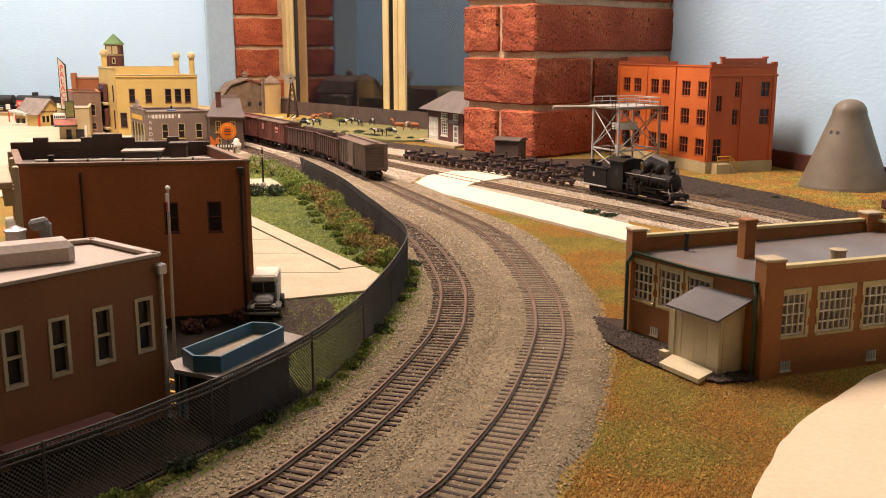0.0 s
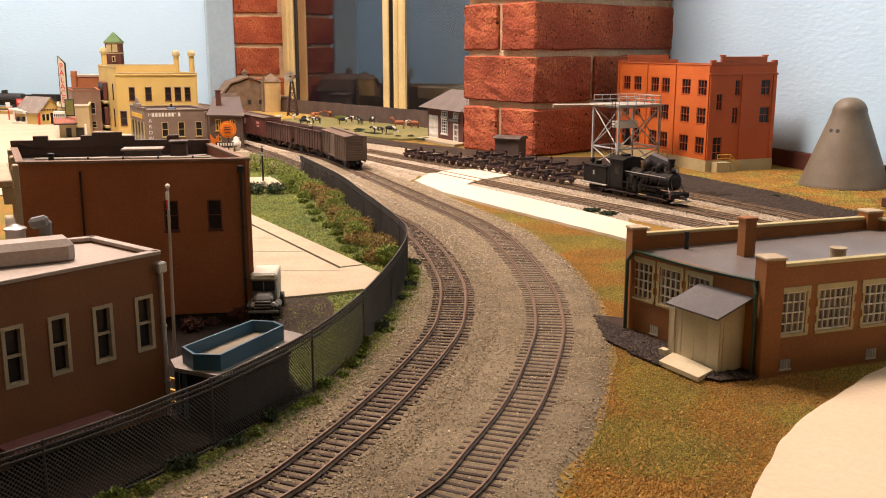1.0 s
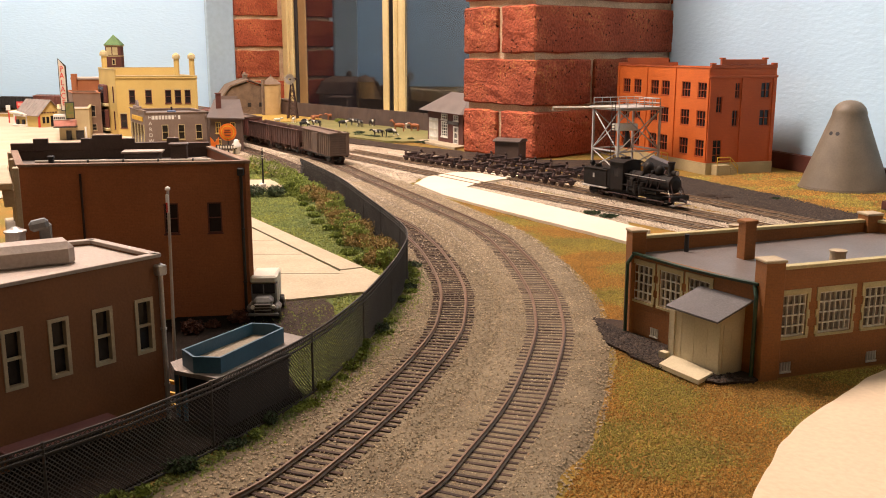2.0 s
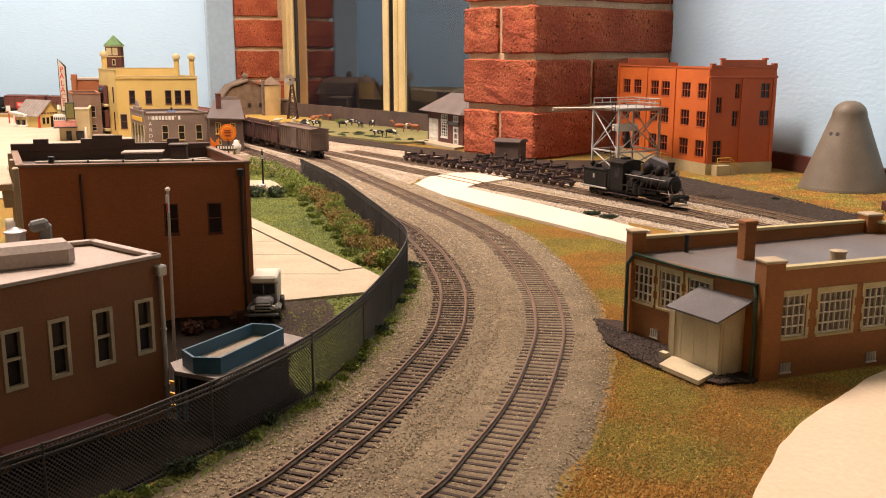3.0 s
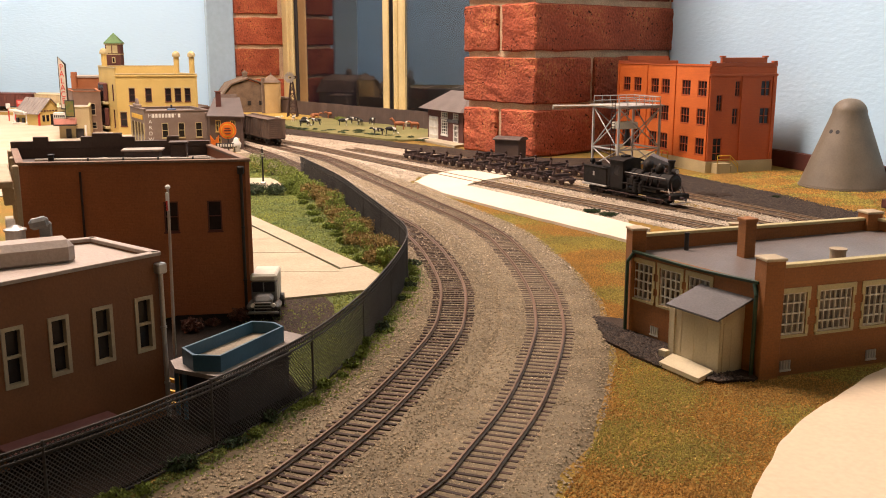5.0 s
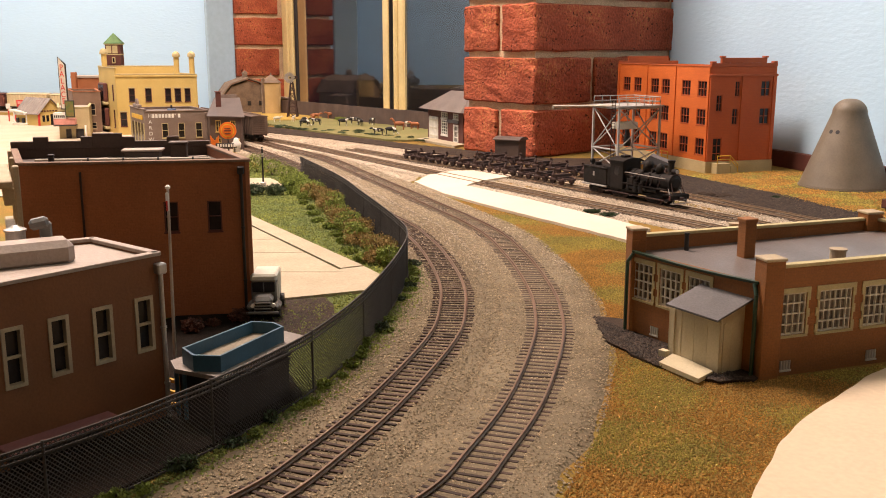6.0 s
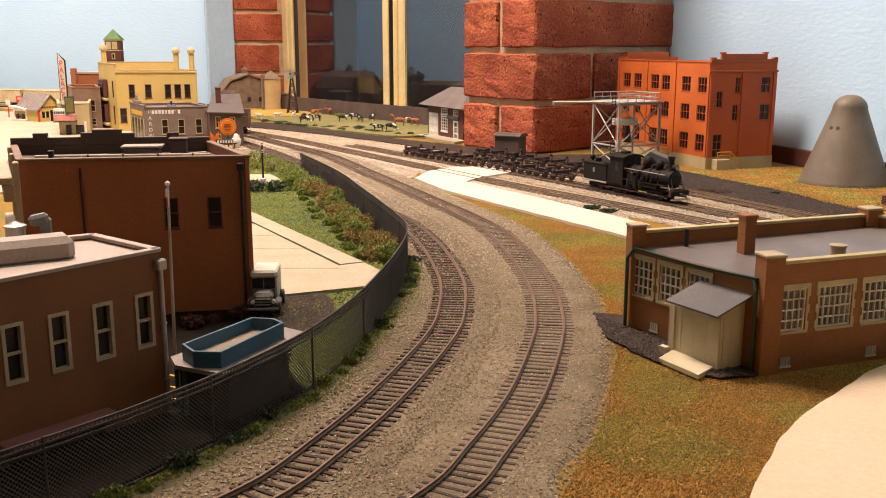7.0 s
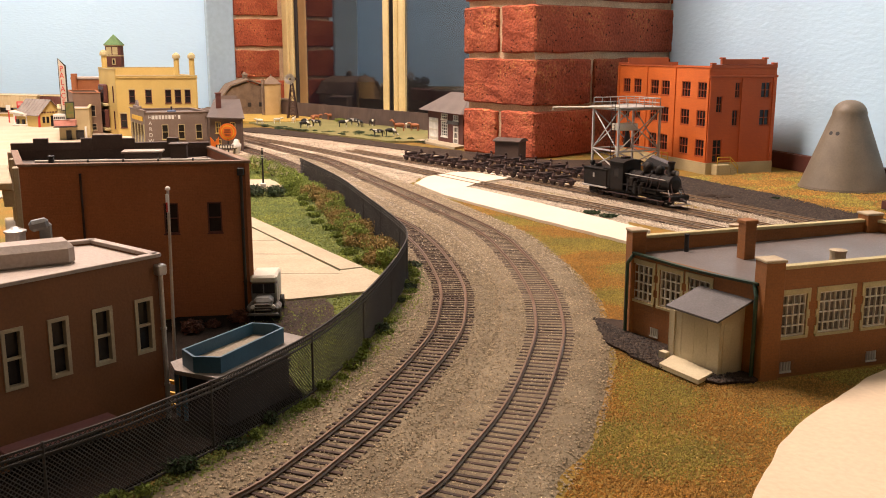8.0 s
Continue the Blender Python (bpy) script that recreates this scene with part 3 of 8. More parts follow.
# rough brick piers
BRICK_L, BRICK_H, JOINT = 0.19, 0.0731, 0.0103


def brick_mesh(l, d, h, seed):
    bm = bmesh.new()
    box(bm, (0, 0, 0), (l, d, h), 0, 0.0025)
    bmesh.ops.subdivide_edges(bm, edges=[e for e in bm.edges if e.calc_length() > 0.03], cuts=6, use_grid_fill=True)
    for v in bm.verts:
        v.co += 0.0014 * noise.noise_vector((v.co.x * 45 + seed * 7, v.co.y * 45, v.co.z * 45)) + 0.0022 * noise.noise_vector((v.co.x * 160, v.co.y * 160 + seed * 5, v.co.z * 160))
    me = bpy.data.meshes.new("brick")
    bm.to_mesh(me)
    bm.free()
    me.materials.append(M["bigbrick"])
    return me


def pier(name, a0, a1, o0, o1, label, z_first, top=1.55):
    """A brick pier between a0 and a1 along the wall and o0 to o1 out from the eye."""
    p = thing(name, (*on_wall((a0 + a1) / 2, (o0 + o1) / 2), 0), label, "pillar", kind="structure")
    part("mortar_core", wbox(bmesh.new(), a0 + 0.007, a1 - 0.007, o0 + 0.007, o1, -0.3, top), M["mortar"], p)
    rz = math.atan2(AL.y, AL.x)
    base = origin_of(p)
    meshes = {}

    def put(a, o, la, lo, z):
        key = (round(la, 3), round(lo, 3), random.randrange(3))
        if key not in meshes:
            meshes[key] = brick_mesh(la, lo, BRICK_H, random.random() * 9)
        ob = new("brick", meshes[key])
        ob.parent = p
        c = on_wall(a, o)
        ob.location = Vector((*c, z)) - base
        ob.rotation_euler = (random.uniform(-.006, .006), random.uniform(-.006, .006), rz + random.uniform(-.004, .004))

    z, row = z_first, 0
    long_ = o1 - o0 - 0.03 if o1 - o0 > 0.25 else 0.205
    while z < top - 0.05:
        wide = a1 - a0
        if row % 2:
            # one long brick across the face, its end showing on the side
            put((a0 + a1) / 2, o0 + 0.066, wide, 0.132, z)
            start = 0.132
        else:
            # a brick along the side, and a short one beside it
            put(a1 - 0.0395, o0 + long_ / 2, 0.079, long_, z)
            put(a0 + (wide - 0.079 - JOINT) / 2, o0 + 0.05, wide - 0.079 - JOINT, 0.1, z)
            start = long_
        y = o0 + start + JOINT
        while y < o1 - 0.02:
            l = min(BRICK_L, o1 - y)
            put(a1 - 0.0395, y + l / 2, 0.079, l, z)
            y += l + JOINT
        z += BRICK_H + JOINT
        row += 1
    return p


corner = Vector((0.144, 1.515, 0))
pa1, po0 = corner.dot(AL), corner.dot(ND)
pier("brick_pier", pa1 - 0.172, pa1, po0, 1.46, "rough red brick pier with pale mortar joints", 0.0378)
pier("brick_pier", a_left - 0.16, a_left - 0.002, glass_d - 0.155, glass_d, "rough red brick pier beside the window", 0.05)
# board turned from the lamps; its shade is in the darker colour
solo("trim", wbox(bmesh.new(), a_left - 0.014, a_left - 0.003, 1.155, glass_d - 0.158, -0.2, 1.55, 0.003), M["wall_blue_shaded"], "blue board beside the brick with its shade painted in", "trim", kind="structure")

# ---------- the layout's top ----------
solo("ground", prism(bmesh.new(), [(-2.3, 3.0), (-2.3, 0.25), (-0.35, 0.2), (0.02, 0.12), (0.12, 0.17), (0.6, 0.3), (1.2, 0.4), (0.9, 1.0), (0.55, 1.38), (0.2, 1.8), (-0.35, 2.55), (-0.66, 2.73)][::-1], -0.12, 0.0), M["turf"],
     "ochre and green flock turf on the layout top", "ground", kind="structure")

R_PTS = [(-0.115, 0.205), (-0.045, 0.283), (0.0, 0.339), (0.019, 0.382), (0.042, 0.449), (0.063, 0.544), (0.0697, 0.606), (0.0706, 0.672), (0.0615, 0.783), (0.0395, 0.905),
         (-0.0255, 1.085), (-0.1010, 1.2820), (-0.1802, 1.4842), (-0.2678, 1.6372), (-0.3603, 1.7993), (-0.52, 2.06), (-0.78, 2.42), (-1.1, 2.62), (-1.5, 2.68), (-2.25, 2.68)]
L_PTS = [(-0.185, 0.215), (-0.118, 0.288), (-0.0728, 0.339), (-0.0518, 0.382), (-0.0272, 0.449), (-0.0015, 0.544), (0.006, 0.606), (0.0063, 0.684), (-0.0062, 0.783), (-0.0215, 0.856), (-0.0405, 0.925),
         (-0.090, 1.05), (-0.150, 1.222), (-0.222, 1.41), (-0.296, 1.57), (-0.385, 1.73), (-0.50, 1.90)]
T3_PTS = [(-0.53, 2.14), (-0.386, 1.89), (-0.245, 1.69), (-0.0527, 1.386), (0.082, 1.173), (0.1925, 1.012), (0.277, 0.888), (0.40, 0.70), (0.52, 0.50)]
T4_PTS = [(-0.16, 1.64), (-0.040, 1.467), (0.0899, 1.292), (0.182, 1.148), (0.258, 1.02), (0.386, 0.81), (0.54, 0.55)]
T5_PTS = [(0.0, 1.53), (0.1, 1.40), (0.2, 1.25), (0.287, 1.113), (0.325, 1.043), (0.415, 0.869), (0.58, 0.57)]
R_LINE, L_LINE, T3_LINE, T4_LINE, T5_LINE = [smoothed(p) for p in (R_PTS, L_PTS, T3_PTS, T4_PTS, T5_PTS)]
RAILTOP = 0.0042

# ballast beds: low shoulders under the tracks


def bed(name, line, left, right, z, material, label, seed):
    bm = bmesh.new()
    cols = [0, 0.12, 0.3, 0.5, 0.7, 0.88, 1]
    rows = []
    for i, (p, t) in enumerate(zip(line, tangents(line))):
        row = []
        for c in cols:
            o = left + (right - left) * c
            if c in (0, 1):
                o += 0.007 * noise.noise((i * 0.15, c * 5, seed))
            h = z if 0.1 < c < 0.9 else -0.001
            row.append(bm.verts.new((p.x + o * t.y, p.y - o * t.x, h + (0.0004 * noise.noise((i * 0.6, c * 9, seed)) if h > 0 else 0))))
        rows.append(row)
    for a, b in zip(rows, rows[1:]):
        for k in range(len(cols) - 1):
            bm.faces.new((a[k], a[k + 1], b[k + 1], b[k]))
    return solo(name, bm, material, label, "ballast", kind="structure", smooth=True)


near = 250
bed("ballast_bed", R_LINE[:near], -0.040, 0.040, 0.0016, M["ballast"], "grey-tan crushed stone ballast under the curved tracks", 1)
bed("ballast_bed", L_LINE[:near], -0.050, 0.042, 0.0012, M["ballast"], "grey-tan crushed stone ballast under the curved tracks", 2)
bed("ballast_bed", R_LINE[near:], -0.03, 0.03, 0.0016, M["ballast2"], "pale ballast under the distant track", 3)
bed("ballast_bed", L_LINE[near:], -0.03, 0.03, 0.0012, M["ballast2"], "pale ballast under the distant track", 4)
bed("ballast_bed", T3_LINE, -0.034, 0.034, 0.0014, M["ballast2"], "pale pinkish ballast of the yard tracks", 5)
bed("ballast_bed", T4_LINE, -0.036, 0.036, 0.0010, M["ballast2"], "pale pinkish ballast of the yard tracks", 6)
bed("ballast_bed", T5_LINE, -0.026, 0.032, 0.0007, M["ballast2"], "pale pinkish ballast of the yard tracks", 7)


def railway(name, line, label, pieces):
    tr = thing(name, (line[0].x, line[0].y, 0), label, "track", "railway tracks")
    for side in (-0.0087, 0.0087):
        part("rail", swept(bmesh.new(), shifted(line, side), [(-0.0011, 0.0022), (0.0011, 0.0022), (0.0011, 0.0026), (0.0003, 0.003), (0.0005, RAILTOP), (-0.0005, RAILTOP), (-0.0003, 0.003), (-0.0011, 0.0026)]), M["rail"] if pieces else M["rail_yard"], tr)
    ties = [p for p in line]
    tg = tangents(line)
    me = bpy.data.meshes.new("tie")
    b = B((0, 0, 0), (0.0021, 0.0295, 0.0016), 0, 0.0002)
    b.to_mesh(me)
    b.free()
    me.materials.append(M["tie"])
    far = bmesh.new()
    for k, (p, t) in enumerate(zip(ties, tg)):
        a = math.atan2(t.y, t.x) + random.uniform(-0.05, 0.05)
        q = p + t * random.uniform(-0.0004, 0.0004) + Vector((t.y, -t.x, 0)) * random.uniform(-0.0007, 0.0007)
        if k < pieces:
            ob = new("tie", me)
            ob.parent, ob.location, ob.rotation_euler = tr, q - tr.location + Vector((0, 0, 0.0011)), (0, 0, a)
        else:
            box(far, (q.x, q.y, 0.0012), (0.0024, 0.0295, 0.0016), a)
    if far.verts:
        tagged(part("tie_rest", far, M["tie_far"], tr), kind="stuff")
    else:
        far.free()
    return tr


railway("railway_track", R_LINE, "curved railway track with rusty rails and weathered ties", 230)
railway("railway_track", L_LINE, "curved railway track with rusty rails beside the fence", 200)
railway("railway_track", T3_LINE, "straight yard track with brown rails in pale ballast", 0)
railway("railway_track", T4_LINE, "straight yard track under the log trucks and engine", 0)
railway("railway_track", T5_LINE, "straight yard track behind the engine", 0)

# sheet that carries the painted shade between warehouse and fence
sheet("cinder_yard", [(-0.135, 0.655), (-0.20, 0.56), (-0.34, 0.33), (-0.21, 0.2), (-0.160, 0.309), (-0.130, 0.347), (-0.100, 0.393), (-0.083, 0.427), (-0.071, 0.455), (-0.085, 0.49), (-0.095, 0.55)], 0.0030, M["yard_shade"], "near-black ground with painted shade between warehouse and fence", "ground", 0.003, thick=0.0024, seed=14)
sheet("yard_ballast", [(-0.05, 1.20), (-0.015, 1.38), (0.05, 1.46), (0.0, 1.57), (-0.065, 1.665), (-0.21, 1.845), (-0.5, 2.13), (-0.59, 2.08), (-0.44, 1.76), (-0.22, 1.37), (-0.13, 1.20)], 0.0007, M["ballast2"], "pale pinkish ballast spread between the yard tracks", "ballast", 0.006, seed=15)
sheet("spur_ballast", [(0.0289, 1.1477), (0.1798, 0.9113), (0.201, 1.0164), (0.1422, 1.0948), (0.0652, 1.2371)], 0.0009, M["ballast2"], "pale ballast between the plaster road and the yard track", "ballast", 0.003, seed=16)
# ground sheets
FIELD = [(-0.47, 2.55), (-0.47, 2.28), (-0.30, 2.02), (-0.10, 1.79), (-0.02, 1.80), (-0.03, 2.02), (-0.2, 2.24), (-0.4, 2.5)]
sheet("pasture", FIELD, 0.0042, M["field"], "pale green grazed pasture", "ground", 0.01, thick=0.004)
sheet("hay_stubble", [(-0.60, 2.50), (-0.50, 2.27), (-0.36, 2.27), (-0.30, 2.36), (-0.42, 2.54)], 0.0060, M["straw"], "straw-yellow stubble round the silo and windmill", "ground", 0.01, thick=0.0056)
sheet("cinder_strip", [(-0.50, 2.10), (-0.40, 2.13), (-0.07, 1.74), (0.16, 1.50), (0.30, 1.50), (0.25, 1.33), (0.12, 1.44), (0.08, 1.45), (-0.005, 1.565), (-0.07, 1.655), (-0.22, 1.835)], 0.0024, M["cinder"], "dark cinder strip beside the yard", "ground", 0.008, thick=0.002)
sheet("cinder_yard", [(0.15, 1.42), (0.24, 1.26), (0.292, 1.125), (0.337, 1.066), (0.364, 1.00), (0.39, 0.955), (0.435, 0.885), (0.59, 0.62), (0.66, 0.62), (0.50, 0.86), (0.455, 0.955), (0.442, 0.995), (0.42, 1.045), (0.404, 1.12), (0.374, 1.19), (0.33, 1.30), (0.25, 1.40), (0.2, 1.46)], 0.0022, M["cinder"], "dark cinder ground behind the yard tracks", "ground", 0.008, thick=0.002, seed=4)
sheet("cinder_patch", [(0.100, 0.60), (0.098, 0.545), (0.118, 0.50), (0.145, 0.474), (0.165, 0.477), (0.185, 0.50), (0.15, 0.58)], 0.0018, M["cinder"], "dark cinder patch round the brick depot", "ground", 0.006, seed=5)
sheet("cinder_patch", [(-0.135, 0.655), (-0.13, 0.55), (-0.085, 0.54), (-0.068, 0.60), (-0.082, 0.645)], 0.0026, M["cinder"], "dark cinder patch beside the parked truck", "ground", 0.004, seed=6)
bm = prism(bmesh.new(), wobbly([(-0.036, 1.225), (-0.02, 1.292), (0.012, 1.335), (0.06, 1.345), (0.098, 1.285), (0.05, 1.235), (0.029, 1.192), (0.09, 1.095), (0.2, 0.90), (0.168, 0.842), (0.075, 0.995), (0.0, 1.125)], 0.002), 0.0005, 0.0034)
solo("unfinished_road", bm, M["road"], "bare off-white plaster road crossing the yard", "road", kind="structure")
sheet("cream_board", [(p.x, p.y) for p in smoothed([(0.1, 0.29), (0.115, 0.33), (0.135, 0.368), (0.163, 0.412), (0.2, 0.452), (0.25, 0.498), (0.33, 0.53), (0.45, 0.545)], 0.004)] + [(0.7, 0.45), (0.6, 0.30), (0.2, 0.18), (0.1, 0.16)], 0.0035, M["board"], "bare cream board at the layout's edge", "ground", 0.001, thick=0.006)
sheet("street", [(-0.62, 2.1), (-0.50, 1.62), (-0.45, 1.2), (-0.7, 0.9), (-2.2, 0.6), (-2.2, 2.55), (-1.25, 2.55), (-0.82, 2.3)], 0.0016, M["street"], "sandy pale street through the town", "road", 0.004)
LAWN = [(-0.30, 1.42), (-0.21, 1.27), (-0.15, 1.14), (-0.10, 1.02), (-0.071, 0.90), (-0.043, 0.80), (-0.030, 0.735), (-0.033, 0.65), (-0.044, 0.57), (-0.054, 0.515), (-0.070, 0.458), (-0.14, 0.47), (-0.28, 0.55), (-0.40, 0.9), (-0.45, 1.25)]
sheet("lawn", LAWN, 0.0018, M["greenturf"], "green flock lawn inside the fence", "ground", 0.003, seed=8)
lot = thing("parking_lot", (-0.15, 0.75, 0), "cream concrete lot with dark expansion joints", "pavement", kind="structure")
LOT = [(-0.0466, 0.705), (-0.0503, 0.6618), (-0.1055, 0.6381), (-0.29, 0.60), (-0.40, 0.8), (-0.38, 1.05), (-0.2469, 1.05), (-0.0597, 0.7298)]


def joint_x(y):
    """The long expansion joint beside the curb strip."""
    return -0.0816 - 0.572 * (y - 0.7258)


part("curb_strip", prism(bmesh.new(), [(-0.0805, 0.7274), (-0.0637, 0.7366), (-0.2469, 1.05), (-0.2660, 1.05)], 0.0005, 0.0044), M["concrete"], lot)
for ya, yb in ((0.7150, 0.7842), (0.7852, 0.8420), (0.8430, 0.90), (0.901, 1.04)):
    part("slab", prism(bmesh.new(), [(joint_x(ya) - 0.0012, ya), (joint_x(yb) - 0.0012, yb), (-0.38, yb), (-0.38, ya)], 0.0005, 0.0042), M["concrete"], lot)
part("apron", prism(bmesh.new(), [(-0.0805, 0.7142), (-0.0806, 0.7250), (-0.0630, 0.7347), (-0.0597, 0.7292), (-0.0466, 0.705), (-0.0503, 0.6618), (-0.1055, 0.6381), (-0.29, 0.60), (-0.38, 0.65), (-0.38, 0.7142)][::-1], 0.0005, 0.0041), M["concrete"], lot)
sheet("planter", [(-0.20, 1.19), (-0.23, 1.26), (-0.32, 1.25), (-0.33, 1.1), (-0.24, 1.13)], 0.0036, M["concrete"], "cream concrete pad round the lamp post", "pavement", 0.002)

# ---------- buildings ----------


def coping(bm, p0, p1, z0, z1, w_out, w_in, ext=0.0):
    d = (p1[0] - p0[0], p1[1] - p0[1])
    L = math.hypot(*d)
    return obox(bm, p0, d, -ext, L + ext, -w_in, w_out, z0, z1, 0.0002)


def along(p0, p1, u, w=0.0):
    d = Vector((p1[0] - p0[0], p1[1] - p0[1], 0)).normalized()
    return Vector((*p0, 0)) + d * u + Vector((d.y, -d.x, 0)) * w


def downpipe(parent, p0, p1, u, z0, z1, material, r=0.001, name="downpipe"):
    c = along(p0, p1, u, r * 1.6)
    bm = T((c.x, c.y, z0), (c.x, c.y, z1 - 0.004), r)
    box(bm, (c.x, c.y, z1 - 0.0025), (r * 4.4, r * 4, 0.005), math.atan2(p1[1] - p0[1], p1[0] - p0[0]), 0.0006)
    for k in (0.25, 0.6):
        tube(bm, (c.x, c.y, z0 + (z1 - z0) * k), (c.x, c.y, z0 + (z1 - z0) * k + 0.001), r * 1.35)
    return part(name, bm, material, parent, smooth=False)


def put_windows(parent, p0, p1, holes, fm, bars=(1, 2), **k):
    for h in holes:
        window_in(parent, p0, p1, h, fm, M["glass"], bars, **k)


# low brown warehouse in the foreground
A1, AD = (-0.130, 0.426), Vector((0.63, 0.777, 0)).normalized()
A0 = (A1[0] - AD.x * 0.2, A1[1] - AD.y * 0.2)
AN = Vector((-AD.y, AD.x, 0))
A2, A3 = (A1[0] + AN.x * 0.055, A1[1] + AN.y * 0.055), (A0[0] + AN.x * 0.13, A0[1] + AN.y * 0.13)
wa = thing("brown_warehouse", (*A1, 0), "low brown brick warehouse with tan window frames and a flat roof", "building")
ah = [(0.2 - b, 0.2 - a, 0.037, 0.063) for a, b in ((0.0055, 0.0150), (0.0262, 0.036), (0.047, 0.0565), (0.067, 0.0765), (0.0875, 0.097), (0.108, 0.1175))]
ah2 = [(0.2 - 0.078, 0.2 - 0.034, 0.0, 0.012)]
shell(wa, [A0, A1, A2, A3], 0.0805, 0.003, [M["brownA"]], {0: ah + ah2})
put_windows(wa, A0, A1, ah, M["tan_trim"], (1, 2), rim=0.0016, proud=0.0006, deep=0.0022, sill=False)
part("roof", prism(bmesh.new(), inset([A0, A1, A2, A3], 0.003), 0.074, 0.0797), M["roof_light"], wa, "pale grey flat roof")
bm = bmesh.new()
ring = [A0, A1, A2, A3]
for i in range(4):
    coping(bm, ring[i], ring[(i + 1) % 4], 0.0806, 0.0823, 0.0008, 0.0034)
part("coping", bm, M["roof_light"], wa)
downpipe(wa, A0, A1, 0.1985, 0.0, 0.0775, M["silver"], 0.0011)
part("awning", obox(bmesh.new(), A0, AD[:2], 0.2 - 0.083, 0.2 - 0.032, 0.0002, 0.013, 0.0135, 0.0149, 0.0003), M["awning"], wa, "dull maroon loading-dock awning")
part("loading_door", obox(bmesh.new(), A0, AD[:2], 0.2 - 0.0775, 0.2 - 0.0345, -0.0025, -0.0015, 0.0, 0.0118), M["black"], wa)
sk = thing("roof_skylight", (-0.1919, 0.4092, 0.0778), "pale rounded skylight housing on the warehouse roof", "skylight")
part("housing", box(bmesh.new(), (-0.1919, 0.4092, 0.0838), (0.054, 0.017, 0.012), math.atan2(AD.y, AD.x) - 0.35, 0.003), M["roof_light"], sk)
part("flange", box(bmesh.new(), (-0.1919, 0.4092, 0.0784), (0.062, 0.024, 0.0012), math.atan2(AD.y, AD.x) - 0.35, 0.0003), M["roof_light"], sk)
vt = thing("roof_ventilator", (-0.1965, 0.4285, 0.0778), "round sheet-metal ventilator on the warehouse roof", "ventilator")
part("drum", T((-0.1965, 0.4285, 0.0778), (-0.1965, 0.4285, 0.0915), 0.0044, None, 24), M["silver"], vt, smooth=False)
part("cap", turned(bmesh.new(), (-0.1965, 0.4285, 0.0915), [(0.0050, 0), (0.0050, 0.0008), (0.0030, 0.0016), (0.0012, 0.0026)], 24), M["silver"], vt)
part("band", T((-0.1965, 0.4285, 0.0800), (-0.1965, 0.4285, 0.0806), 0.0046, None, 24), M["silver"], vt)
cw = thing("roof_cowl", (-0.1835, 0.431, 0.0778), "dull grey air cowl on the warehouse roof", "ventilator")
part("duct", B((-0.1835, 0.431, 0.0865), (0.0055, 0.0055, 0.0174), 0.4, 0.0008), M["gunmetal"], cw)
part("hood", box(bmesh.new(), (-0.1855, 0.429, 0.0950), (0.0085, 0.0062, 0.0050), 0.4, 0.0014, 0, -0.18), M["gunmetal"], cw)

# tall red-brown store behind it
B0, B1, B2, B3 = (-0.262, 0.5828), (-0.1236, 0.604), (-0.1717, 0.70), (-0.3049, 0.672)
wb = thing("brick_store", (*B1, 0), "tall red-brown brick store with a flat roof and dark parapets", "building")
LB = math.hypot(B1[0] - B0[0], B1[1] - B0[1])
bh = [(LB - 0.0275, LB - 0.0185, 0.0582, 0.0780), (LB - 0.0545, LB - 0.0455, 0.0582, 0.0780)]
shell(wb, [B0, B1, B2, B3], [0.1025, 0.1025, 0.1031, 0.1025], 0.003, [M["brownB"], M["brownB"], M["dark_para"], M["brownB"]], {0: bh})
put_windows(wb, B0, B1, bh, M["maroon"], (1, 2), rim=0.0008, proud=-0.0002, deep=0.0016)
part("roof", prism(bmesh.new(), inset([B0, B1, B2, B3], 0.003), 0.0923, 0.0968), M["roof_dark"], wb, "dark tarred flat roof")
bm = bmesh.new()
for a, b in ((B0, B1), (B1, B2), (B3, B0)):
    coping(bm, a, b, 0.1026, 0.1044, 0.001, 0.0036)
part("coping", bm, M["blockwall"], wb)
for u0, u1, h in ((0, 0.0216, 0.1071), (0.0216, 0.03, 0.1109), (0.03, 0.0524, 0.1079), (0.0524, 0.061, 0.111), (0.061, 0.0812, 0.1137), (0.0812, 0.0892, 0.1116), (0.0892, 0.1113, 0.1087), (0.1113, 0.1211, 0.1118), (0.1211, 0.1361, 0.1088)):
    part("parapet_step", coping(bmesh.new(), along(B2, B3, u0)[:2], along(B2, B3, u1)[:2], 0.1032, h, 0.0006, 0.0036), M["dark_para"], wb)
downpipe(wb, B0, B1, LB - 0.0055, 0.0, 0.100, M["black"], 0.0010)

cpt = along(B0, B1, LB - 0.1035, 0.0009)
part("conduit", T((cpt.x, cpt.y, 0.0), (cpt.x, cpt.y, 0.098), 0.0007), M["rust"], wb)
